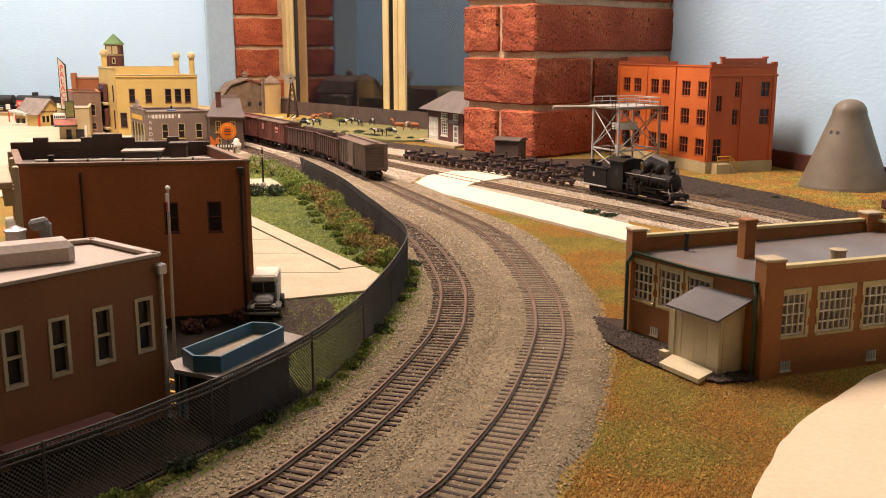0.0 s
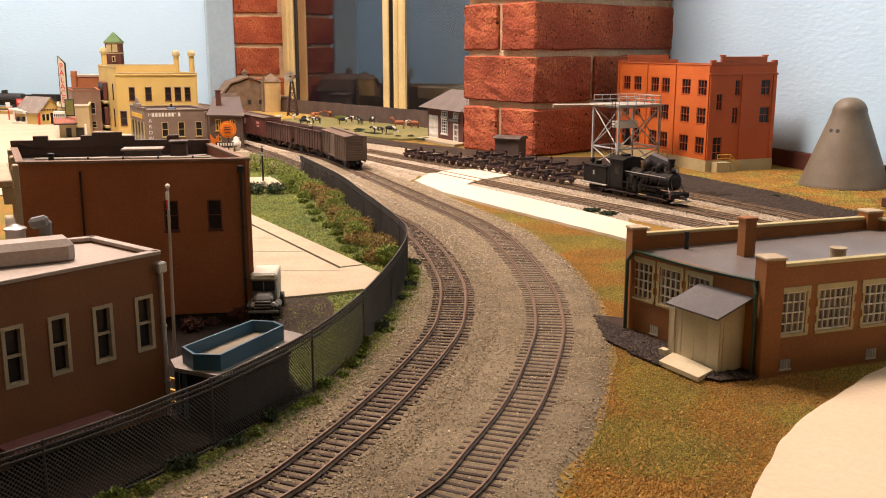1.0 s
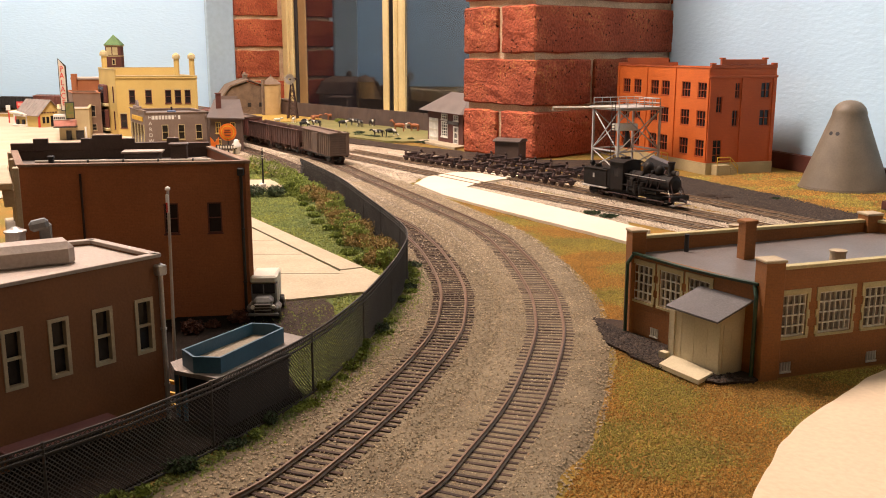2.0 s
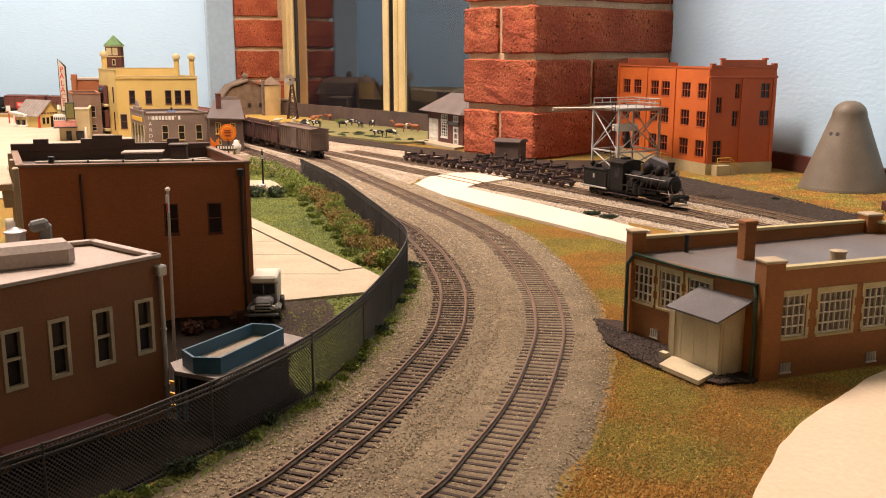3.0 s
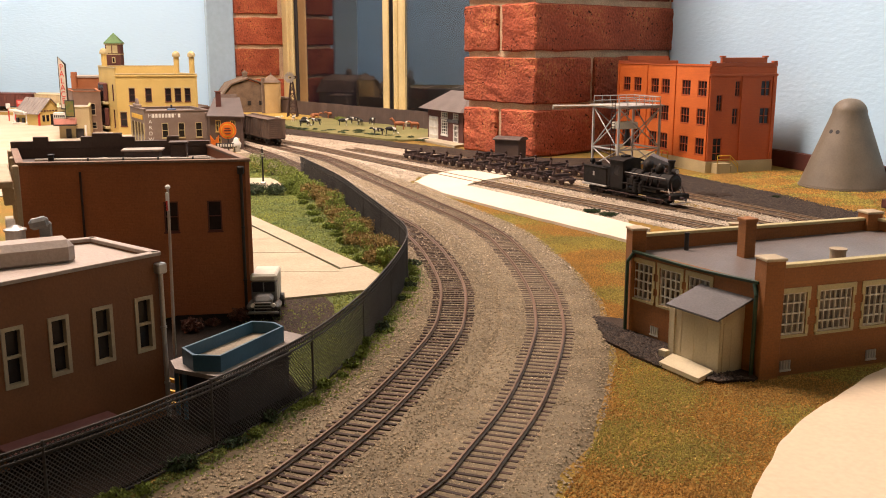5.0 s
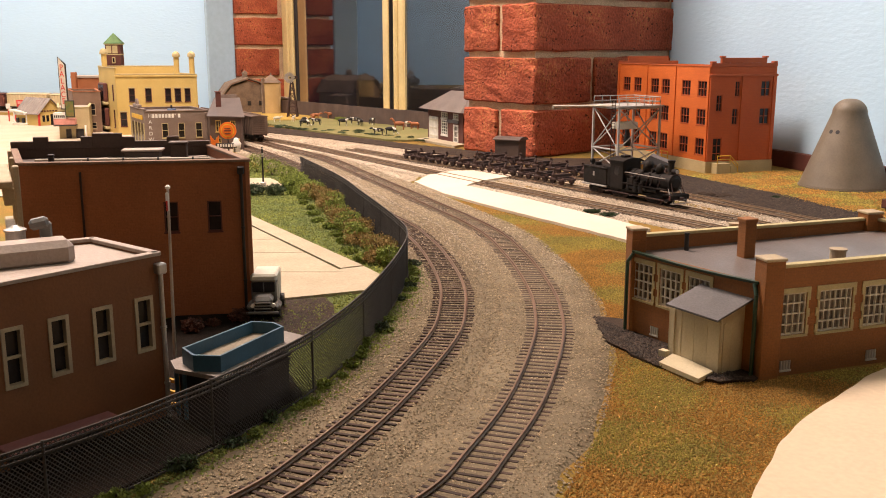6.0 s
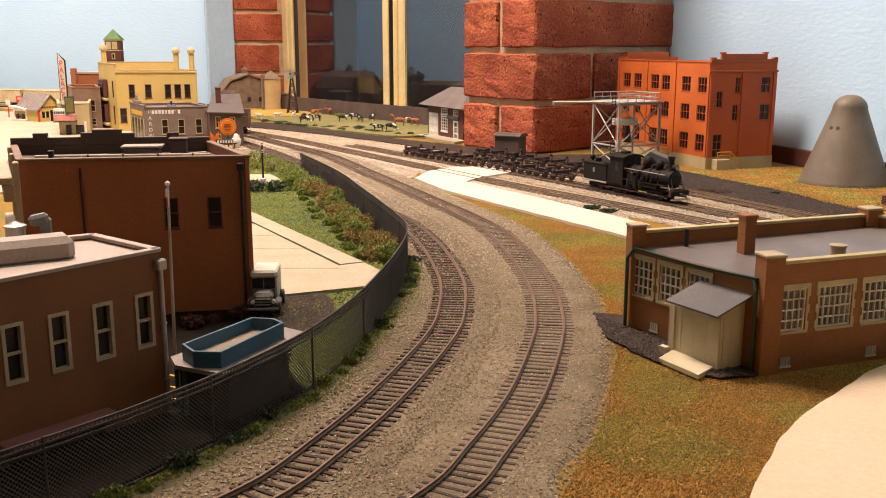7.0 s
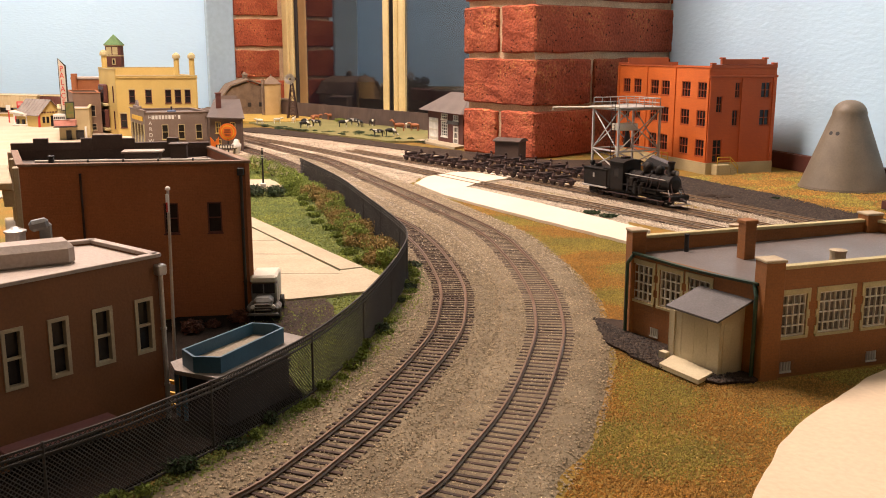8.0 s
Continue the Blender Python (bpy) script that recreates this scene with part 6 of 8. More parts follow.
part("wall", gable(bmesh.new(), mt, [(-0.066, 0), (0.066, 0), (0.066, 0.050), (0.045, 0.074), (0, 0.089), (-0.045, 0.074), (-0.066, 0.050)], 0.06), M["barnwood"], bn)
part("roof", gable(bmesh.new(), mt, [(-0.072, 0.046), (-0.068, 0.051), (-0.046, 0.0775), (0, 0.093), (0.046, 0.0775), (0.068, 0.051), (0.072, 0.046), (0.074, 0.049), (0.048, 0.081), (0, 0.0965), (-0.048, 0.081), (-0.074, 0.049)], 0.066), M["barnwood"], bn, "weathered shingle gambrel roof")
part("cupola", box(bmesh.new(), mt @ Vector((0, 0, 0.100)), (0.012, 0.012, 0.012), 0.35, 0.0005), M["barnwood"], bn)
cq = mt @ Vector((0, 0, 0.109))
part("cupola_roof", T(tuple(cq - Vector((0, 0, 0.0035))), tuple(cq + Vector((0, 0, 0.0045))), 0.010, 0.001, 4), M["barnwood"], bn)
for s in (-0.03, 0.0, 0.03):
    part("barn_window", box(bmesh.new(), mt @ Vector((s, -0.0605, 0.03)), (0.009, 0.002, 0.011), 0.35), M["black"], bn)
part("shed", box(bmesh.new(), mt @ Vector((0.082, -0.04, 0.02)), (0.05, 0.06, 0.04), 0.35, 0.0005), M["barnwood"], bn)
part("shed_roof", box(bmesh.new(), mt @ Vector((0.082, -0.04, 0.043)), (0.058, 0.068, 0.005), 0.35, 0.001, 0, 0.12), M["barnwood"], bn)
si = thing("silo", (-0.448, 2.51, 0), "tan stave silo with a grey conical roof", "silo")
part("drum", T((-0.448, 2.51, 0), (-0.448, 2.51, 0.084), 0.0245, None, 28), M["silo"], si)
part("roof", T((-0.448, 2.51, 0.0842), (-0.448, 2.51, 0.1035), 0.0275, 0.003, 28), M["barnwood"], si, "grey shingled cone roof")
part("finial", T((-0.448, 2.51, 0.1035), (-0.448, 2.51, 0.109), 0.002, 0.001), M["barnwood"], si)
for z in (0.02, 0.042, 0.064):
    part("hoop", T((-0.448, 2.51, z), (-0.448, 2.51, z + 0.0012), 0.0249, None, 28), M["silo"], si)
part("chute", B((-0.466, 2.492, 0.048), (0.008, 0.008, 0.096), 0.6, 0.001), M["barnwood"], si)
wm = thing("windmill", (-0.372, 2.37, 0), "dark lattice farm windmill with a bladed wheel", "windmill")
leg = [(-0.0125, -0.0125), (0.0125, -0.0125), (0.0125, 0.0125), (-0.0125, 0.0125)]
for k, (x, y) in enumerate(leg):
    x2, y2 = leg[(k + 1) % 4]
    part("leg", T((-0.372 + x, 2.37 + y, 0.0), (-0.372 + x * 0.12, 2.37 + y * 0.12, 0.098), 0.0018, None, 6), M["rust"], wm)
    for j in range(6):
        za, zb = j * 0.0155, (j + 1) * 0.0155
        fa_, fb_ = 1 - 0.88 * za / 0.098, 1 - 0.88 * zb / 0.098
        part("brace", T((-0.372 + x * fa_, 2.37 + y * fa_, za), (-0.372 + x2 * fb_, 2.37 + y2 * fb_, zb), 0.0009, None, 5), M["rust"], wm)
        part("girt", T((-0.372 + x * fb_, 2.37 + y * fb_, zb), (-0.372 + x2 * fb_, 2.37 + y2 * fb_, zb), 0.0006, None, 5), M["rust"], wm)
wr = 0.0128
wh = part("wheel_hub", T((-0.375, 2.362, 0.101), (-0.371, 2.372, 0.101), 0.002), M["rust"], wm)
for k in range(16):
    a = 2 * math.pi * k / 16
    part("blade", box(bmesh.new(), (-0.3755 + wr * 0.66 * math.cos(a) * 0.93, 2.3605 + wr * 0.66 * math.cos(a) * 0.35, 0.101 + wr * 0.66 * math.sin(a)), (0.0095, 0.0007, 0.0034), 0.37, 0, 0.3, -a), M["silver"], wm)
part("tail", B((-0.366, 2.385, 0.101), (0.0008, 0.022, 0.007), -0.37), M["rust"], wm)
ff0, ff1 = Vector((-0.424, 2.52, 0)), Vector((-0.020, 2.022, 0))
bf = thing("board_fence", (ff0.x, ff0.y, 0), "dark brown weathered board fence behind the pasture", "fence")
LFF = (ff1 - ff0).length
dff = (ff1 - ff0) / LFF
nb = 40
for k in range(nb):
    part("board", obox(bmesh.new(), ff0[:2], dff[:2], LFF * k / nb + 0.0002, LFF * (k + 1) / nb - 0.0003, 0.0, 0.0025, 0.0, 0.0395 + random.uniform(-0.0006, 0.0006)), M["dark_para"], bf)
part("top_rail", obox(bmesh.new(), ff0[:2], dff[:2], 0, LFF, -0.002, -0.0001, 0.033, 0.037), M["dark_para"], bf)

# station
S0, S1 = (-0.029, 1.84), (0.036, 1.71)
ds = Vector((S1[0] - S0[0], S1[1] - S0[1], 0)).normalized()
ns = Vector((-ds.y, ds.x, 0))
S2, S3 = (S1[0] + ns.x * 0.07, S1[1] + ns.y * 0.07), (S0[0] + ns.x * 0.07, S0[1] + ns.y * 0.07)
so = thing("small_station", (*S0, 0), "dark red wooden station with white windows and grey hip roof", "building")
LS = math.hypot(S1[0] - S0[0], S1[1] - S0[1])
sw = [(0.058, 0.084, 0.014, 0.0425), (0.058, 0.084, 0.0455, 0.056), (0.107, 0.127, 0.0455, 0.056), (0.107, 0.127, 0.002, 0.036), (0.006, 0.045, 0.001, 0.046)]
shell(so, [S0, S1, S2, S3], 0.062, 0.003, [M["maroon"]], {0: sw})
put_windows(so, S0, S1, sw[:1], M["white_paint"], (3, 5), rim=0.002)
put_windows(so, S0, S1, sw[1:3], M["white_paint"], (3, 2), rim=0.0018)
put_windows(so, S0, S1, sw[3:4], M["white_paint"], (2, 3), rim=0.003, sill=False, name="door")
fd = part("freight_door", obox(bmesh.new(), S0, ds[:2], 0.006, 0.045, -0.001, 0.001, 0.0012, 0.0458, 0.0003), M["white_paint"], so, "white plank freight door")
bm = bmesh.new()
for z in (0.008, 0.023, 0.038):
    obox(bm, S0, ds[:2], 0.008, 0.043, 0.0011, 0.002, z, z + 0.003)
part("ledge", bm, M["white_trim"], fd)
part("name_board", obox(bmesh.new(), S0, ds[:2], 0.084, 0.130, 0.0002, 0.002, 0.0385, 0.0445, 0.0003), M["slate"], so)
bm = bmesh.new()
cs = [Vector((*p, 0.060)) for p in inset([S0, S1, S2, S3], -0.014)]
c0_, c1_ = (cs[0] + cs[3]) / 2, (cs[1] + cs[2]) / 2
rd = (c1_ - c0_).normalized()
vv = [bm.verts.new(v) for v in cs] + [bm.verts.new(c0_ + rd * 0.045 + Vector((0, 0, 0.034))), bm.verts.new(c1_ - rd * 0.045 + Vector((0, 0, 0.034)))]
for f in ((0, 1, 5, 4), (2, 3, 4, 5), (3, 0, 4), (1, 2, 5), (3, 2, 1, 0)):
    bm.faces.new([vv[k] for k in f])
part("roof", bm, M["roof_grey"], so, "grey hip roof with deep eaves")
sheet("station_platform", [(-0.05, 1.81), (-0.028, 1.835), (0.04, 1.70), (0.02, 1.67)], 0.0045, M["concrete"], "pale platform slab before the station", "pavement", 0.001, thick=0.004)

# ---------- yard: fence, sheds, plants, small things ----------
FENCE = smoothed([(-0.200, 0.265), (-0.157, 0.311), (-0.128, 0.347), (-0.1135, 0.369), (-0.0985, 0.393), (-0.081, 0.427), (-0.0665, 0.462), (-0.0520, 0.515), (-0.041, 0.575), (-0.0305, 0.66), (-0.0279, 0.73), (-0.0403, 0.795), (-0.0813, 0.940), (-0.120, 1.07), (-0.1894, 1.252)], 0.002)
fn = thing("wire_fence", (FENCE[0].x, FENCE[0].y, 0), "tall grey woven-wire fence curving along the track", "fence")
FH = 0.0332
for k in range(0, len(FENCE), 40):
    p = FENCE[k]
    part("post", T((p.x, p.y, 0), (p.x, p.y, FH + 0.0008), 0.0006, None, 6), M["fence"], fn)
for z in (FH, FH - 0.0022, FH - 0.0044, 0.002):
    bm = bmesh.new()
    swept(bm, [Vector((p.x, p.y, z)) for p in FENCE[::2]], [(-0.0004, -0.0004), (0.0004, -0.0004), (0.0004, 0.0004), (-0.0004, 0.0004)])
    part("rail", bm, M["fence"], fn)
vs, fs_ = [], []
run = int(FH / 0.002)
for k in range(len(FENCE) - 1):
    for sgn in (1, -1):
        for j in range(0, run, 4):
            i0, i1 = k + sgn * j // 1, k + sgn * (j + 4)
            if not (0 <= i0 < len(FENCE) and 0 <= i1 < len(FENCE)):
                continue
            a = FENCE[i0] + Vector((0, 0, 0.001 + j * 0.002))
            b = FENCE[i1] + Vector((0, 0, min(FH, 0.001 + (j + 4) * 0.002)))
            tq = (b - a).normalized()
            side = Vector((tq.y, -tq.x, 0)).normalized() * 0.00019
            up = side.cross(tq).normalized() * 0.00020
            n0 = len(vs)
            vs += [a + side, a + up, a - side, a - up, b + side, b + up, b - side, b - up]
            fs_ += [(n0 + q, n0 + (q + 1) % 4, n0 + 4 + (q + 1) % 4, n0 + 4 + q) for q in range(4)]
me = bpy.data.meshes.new("wire_mesh")
me.from_pydata([tuple(v) for v in vs], [], fs_)
me.materials.append(M["fence"])
me.transform(Matrix.Translation(-fn.location))
wm_ = new("wire_mesh", me)
wm_.parent = fn
wm_["kind"] = "stuff"

# dark shed under the blue-rimmed tank
sd = thing("trackside_shed", (-0.100, 0.445, 0), "dark navy shed with a pale overhanging roof beside the fence", "shed")
SH = [(-0.124, 0.425), (-0.0985, 0.4135), (-0.0770, 0.452), (-0.100, 0.466)]
shell(sd, SH, 0.0262, 0.0015, [M["navy"]], {3: [(0.01, 0.03, 0.0, 0.018)]})
part("roof", prism(bmesh.new(), [(-0.1295, 0.4305), (-0.124, 0.4185), (-0.0995, 0.4065), (-0.0715, 0.4705), (-0.085, 0.4800), (-0.098, 0.4815)], 0.0264, 0.0284), M["shed_roof"], sd, "pale grey overhanging roof")
for x, y in ((-0.1255, 0.4255), (-0.1205, 0.4205)):
    part("post", T((x, y, 0), (x, y, 0.0264), 0.0011), M["blue"], sd)
for p, q in ((SH[1], SH[2]),):
    d = (q[0] - p[0], q[1] - p[1])
    for k in range(3):
        part("moulding", obox(bmesh.new(), p, d, 0.0, 0.0440, 0.0001, 0.0008 + 0.0005 * k, 0.0195 + k * 0.0024, 0.0208 + k * 0.0024), M["navy"], sd)
tk = thing("blue_tank_rim", (-0.10, 0.44, 0.0284), "teal-blue elongated octagonal curb on the shed roof", "tank")
OC = [(-0.1225, 0.4260), (-0.1145, 0.4150), (-0.1015, 0.4140), (-0.0805, 0.4610), (-0.0865, 0.4685), (-0.0985, 0.4705)]
bm = bmesh.new()
oc2 = inset(OC, 0.0012)
n = len(OC)
oL = [bm.verts.new((*p, 0.0284)) for p in OC]
oH = [bm.verts.new((*p, 0.0362)) for p in OC]
iL = [bm.verts.new((*p, 0.0284)) for p in oc2]
iH = [bm.verts.new((*p, 0.0362)) for p in oc2]
for k in range(n):
    j = (k + 1) % n
    for f in ((oL[k], oL[j], oH[j], oH[k]), (oH[k], oH[j], iH[j], iH[k]), (iH[k], iH[j], iL[j], iL[k]), (iL[k], iL[j], oL[j], oL[k])):
        bm.faces.new(f)
part("rim", bm, M["blue"], tk)
part("bed", prism(bmesh.new(), oc2, 0.0285, 0.0302), M["sand"], tk, "sandy pale bed inside the curb")
bf_ = thing("bench_frame", (-0.126, 0.435, 0), "small yellow pallet behind the shed posts", "pallet")
for k in range(3):
    part("slat", B((-0.131, 0.437, 0.004 + k * 0.006), (0.012, 0.0015, 0.0016), -0.5), M["yellow_paint"], bf_)
for s in (-0.005, 0.005):
    part("upright", B((-0.131 + s, 0.437 - s * 0.5, 0.0095), (0.0012, 0.0016, 0.019), -0.5), M["yellow_paint"], bf_)

# flagpole
fp = thing("flagpole", (-0.1392, 0.470, 0), "tall silver flagpole with a furled flag", "flagpole")
part("pole", T((-0.1392, 0.470, 0.0), (-0.1374, 0.470, 0.1048), 0.00095, 0.0007, 10), M["silver"], fp)
part("ball", turned(bmesh.new(), (-0.1374, 0.470, 0.1045), [(0.0004, 0), (0.0013, 0.0007), (0.0013, 0.0016), (0.0004, 0.0024)], 12), M["white_paint"], fp)
part("flag", B((-0.1376, 0.4688, 0.0985), (0.0016, 0.0012, 0.0095), 0.2, 0.0004), M["white_paint"], fp, "furled flag, red and white")
part("flag_stripe", B((-0.13775, 0.46815, 0.0965), (0.0009, 0.0004, 0.005), 0.2), M["red_paint"], fp)
part("foot", T((-0.1392, 0.470, 0.0), (-0.1392, 0.470, 0.003), 0.002, 0.0012), M["silver"], fp)

# parked step van
tr_ = thing("delivery_truck", (-0.116, 0.64, 0.0026), "grey and cream delivery truck parked on cinders", "truck")
VB = Matrix.Translation((-0.1168, 0.611, 0.0026)) @ Matrix.Rotation(radians(4), 4, "Z") @ Matrix.Scale(0.84, 4)


def vbox(x, y, z, sx, sy, sz, bev=0.0004, rx=0.0):
    c = VB @ Vector((x, y, z))
    return box(bmesh.new(), c, (sx * 0.84, sy * 0.84, sz * 0.84), radians(4), bev * 0.84, rx)


part("cargo_body", vbox(-0.001, 0.011, 0.0190, 0.0200, 0.022, 0.024, 0.0012), M["white_trim"], tr_, "cream van body")
part("cab", vbox(-0.001, -0.006, 0.0175, 0.0196, 0.012, 0.0165, 0.0012), M["gunmetal"], tr_, "dull grey cab")
part("cab_roof", vbox(-0.001, -0.0055, 0.0290, 0.0205, 0.0150, 0.0062, 0.0016), M["white_trim"], tr_, "cream cab roof")
part("windscreen", vbox(-0.001, -0.0126, 0.0220, 0.0172, 0.0008, 0.0078, 0.0002, 0.10), M["glass"], tr_)
part("windscreen_post", vbox(-0.001, -0.0132, 0.0220, 0.0008, 0.0006, 0.0078, 0.0001, 0.10), M["gunmetal"], tr_)
part("hood", vbox(-0.0005, -0.0195, 0.0138, 0.0145, 0.0165, 0.0078, 0.0026), M["gunmetal"], tr_, "dull grey rounded hood")
part("radiator", vbox(-0.0005, -0.0283, 0.0112, 0.0115, 0.0012, 0.0062, 0.0003), M["black"], tr_)
for k in range(3):
    part("grille_bar", vbox(-0.0005, -0.0292, 0.0092 + k * 0.0022, 0.0128, 0.0008, 0.0009, 0.0002), M["silver"], tr_)
part("bumper", vbox(-0.0005, -0.0302, 0.0062, 0.0245, 0.002, 0.0022, 0.0005), M["gunmetal"], tr_)
for s in (-1, 1):
    part("fender", vbox(s * 0.0100, -0.0195, 0.0095, 0.0058, 0.0165, 0.0062, 0.0024), M["gunmetal"], tr_)
    part("headlight", T(tuple(VB @ Vector((s * 0.0078, -0.0275, 0.0115))), tuple(VB @ Vector((s * 0.0078, -0.0292, 0.0115))), 0.0013, None, 12), M["white_paint"], tr_)
    for y in (-0.019, 0.014):
        part("wheel", T(tuple(VB @ Vector((s * 0.0118, y, 0.0052))), tuple(VB @ Vector((s * 0.0078, y, 0.0052))), 0.0044, None, 18), M["black"], tr_)

# lamp post on the concrete pad
lp_ = thing("signal_post", (-0.226, 1.186, 0.0036), "slim black post with white bands and a ladder base", "post")
part("post", T((-0.226, 1.186, 0.0036), (-0.226, 1.186, 0.0525), 0.0013, 0.001, 8), M["black"], lp_)
for z in (0.050, 0.0405, 0.043):
    part("band", T((-0.226, 1.186, z), (-0.226, 1.186, z + 0.0012), 0.0015, None, 8), M["white_paint"], lp_)
part("base", B((-0.226, 1.186, 0.006), (0.007, 0.005, 0.005), 0, 0.0008), M["silver"], lp_)

# tool shanty by the pier
sy = thing("tool_shanty", (0.10, 1.475, 0), "small dark brown plank shanty with a curved roof", "shed")
ctr = Vector((0.104, 1.467, 0))
part("wall", B((ctr.x, ctr.y, 0.0175), (0.040, 0.028, 0.035), -0.5, 0.0005), M["dark_para"], sy)
bm = bmesh.new()
gable(bm, Matrix.Translation(ctr) @ Matrix.Rotation(-0.5, 4, "Z") @ Matrix.Rotation(math.pi / 2, 4, "Z"), [(-0.0165, 0.0345), (0.0165, 0.0345), (0.0165, 0.036), (0.0085, 0.039), (0, 0.040), (-0.0085, 0.039), (-0.0165, 0.036)], 0.0225)
part("roof", bm, M["roof_dark"], sy)
part("door", box(bmesh.new(), ctr + Matrix.Rotation(-0.5, 3, "Z") @ Vector((-0.0205, 0, 0.016)), (0.001, 0.010, 0.026), -0.5), M["maroon"], sy)

# ---------- plants ----------


def leaves(name, centre, size, n, material, leaf=0.0016, seed=0):
    rng = np.random.default_rng(seed)
    u = rng.normal(size=(n, 3))
    u /= np.linalg.norm(u, axis=1)[:, None]
    lump = 0.72 + 0.28 * np.sin(u[:, 0] * 7 + seed) * np.cos(u[:, 1] * 6 + seed * 2)
    r = rng.uniform(0.45, 1.0, n) ** 0.6 * lump
    c = np.array(centre) + u * r[:, None] * np.array(size)
    c[:, 2] = np.maximum(c[:, 2], centre[2] - size[2] * 0.75)
    a, b = rng.normal(size=(n, 3)), rng.normal(size=(n, 3))
    a *= (leaf * rng.uniform(0.5, 1.2, n) / np.linalg.norm(a, axis=1))[:, None]
    b *= (leaf * 0.6 / np.linalg.norm(b, axis=1))[:, None]
    verts = np.stack([c - a, c + b, c + a, c - b], 1).reshape(-1, 3)
    faces = np.arange(4 * n).reshape(-1, 4)
    me = bpy.data.meshes.new(name)
    me.from_pydata(verts.tolist(), [], faces.tolist())
    me.materials.append(material)
    return me


def shrub(x, y, w, h, material, label, seed, z=0.001, n=1700, leaf=0.0011):
    o = thing("shrub", (x, y, z), label, "shrub", "shrubs inside the fence")
    rng = random.Random(seed)
    for k in range(3):
        bm = T((x, y, z), (x + rng.uniform(-w, w) * 0.5, y + rng.uniform(-w, w) * 0.5, z + h * 0.8), 0.0007, 0.0003, 5)
        part("stem", bm, M["rust"], o)
    me = leaves("crown", (x, y, z + h * 0.5), (w, w, h * 0.55), n, material, leaf, seed)
    me.transform(Matrix.Translation(-o.location))
    ob = new("crown", me)
    ob.parent = o
    return o


G_, R_, D_ = "low green lichen shrub", "russet brown lichen shrub", "dark green lichen shrub"
FT = tangents(FENCE)


def side(k, off):
    return FENCE[k] + off * Vector((FT[k].y, -FT[k].x, 0))


nF = len(FENCE)
for k in range(40):
    i = int(nF * (0.50 + 0.475 * k / 39))
    o = -0.012 - random.uniform(0.0, 0.012)
    p = side(i, o)
    russet = k % 5 in (1, 2, 4) and k < 30
    shrub(p.x, p.y, random.uniform(0.013, 0.020), random.uniform(0.012, 0.021), M["leaf_brown"] if russet else M["leaf"], R_ if russet else G_, k)
for k in range(12):
    i = int(nF * (0.52 + 0.40 * k / 11))
    p = side(i, -0.032 - random.uniform(0, 0.012))
    shrub(p.x, p.y, random.uniform(0.006, 0.011), random.uniform(0.005, 0.010), M["leaf"], G_, 40 + k)
for k, (x, y, w, h, mm) in enumerate(((-0.262, 1.33, 0.02, 0.022, "leaf"), (-0.235, 1.30, 0.02, 0.02, "leaf"), (-0.28, 1.28, 0.02, 0.02, "leaf"), (-0.205, 1.245, 0.017, 0.017, "leaf"), (-0.19, 1.19, 0.016, 0.015, "leaf"),
                                      (-0.225, 1.12, 0.014, 0.012, "leaf_dark"), (-0.20, 1.12, 0.014, 0.012, "leaf_dark"), (-0.245, 1.135, 0.013, 0.012, "leaf_dark"), (-0.185, 1.15, 0.013, 0.014, "leaf"), (-0.26, 1.12, 0.014, 0.012, "leaf_dark"), (-0.30, 1.33, 0.02, 0.02, "leaf"))):
    shrub(x, y, w * 1.2, h * 1.3, M[mm], D_ if mm == "leaf_dark" else "bushy bright green foliage shrub", 70 + k, n=2000)
for k in range(34):
    i = int(nF * (0.06 + 0.46 * random.random()))
    p = side(i, random.uniform(0.001, 0.007))
    shrub(p.x, p.y, random.uniform(0.003, 0.009), random.uniform(0.002, 0.007), M[random.choice(["leaf", "leaf", "leaf_dark"])], "small green weed tuft at the fence foot", 100 + k, n=260, leaf=0.0012)
for k, (x, y, w, h) in enumerate(((-0.130, 0.598, 0.008, 0.010), (-0.155, 0.575, 0.009, 0.010), (-0.145, 0.588, 0.006, 0.006))):
    shrub(x, y - 0.012, w, h, M["leaf_rust"], "dry russet shrub against the store wall", 150 + k)
for k, (x, y, w, h, mm) in enumerate(((0.160, 1.003, 0.012, 0.0035, "leaf_dark"), (0.174, 0.983, 0.012, 0.003, "leaf_dark"), (-0.173, 1.965, 0.014, 0.008, "leaf_dark"), (-0.245, 2.28, 0.02, 0.012, "leaf"), (-0.105, 1.98, 0.012, 0.007, "leaf_dark"),
                                      (0.39, 0.81 + 0.29, 0.006, 0.003, "leaf_dark"))):
    shrub(x, y, w, h, M[mm], "low dark green bush on bare ground", 160 + k)
for k in range(26):
    f = k / 25
    p = Vector((-0.42, 2.16, 0)).lerp(Vector((-0.03, 1.79, 0)), f) + Vector((random.uniform(-.015, .015), random.uniform(-.015, .015), 0))
    shrub(p.x, p.y, random.uniform(0.005, 0.014), random.uniform(0.0015, 0.004), M["leaf_dark"], "low ragged weed clump at the pasture edge", 180 + k, z=0.003, n=160, leaf=0.0022)

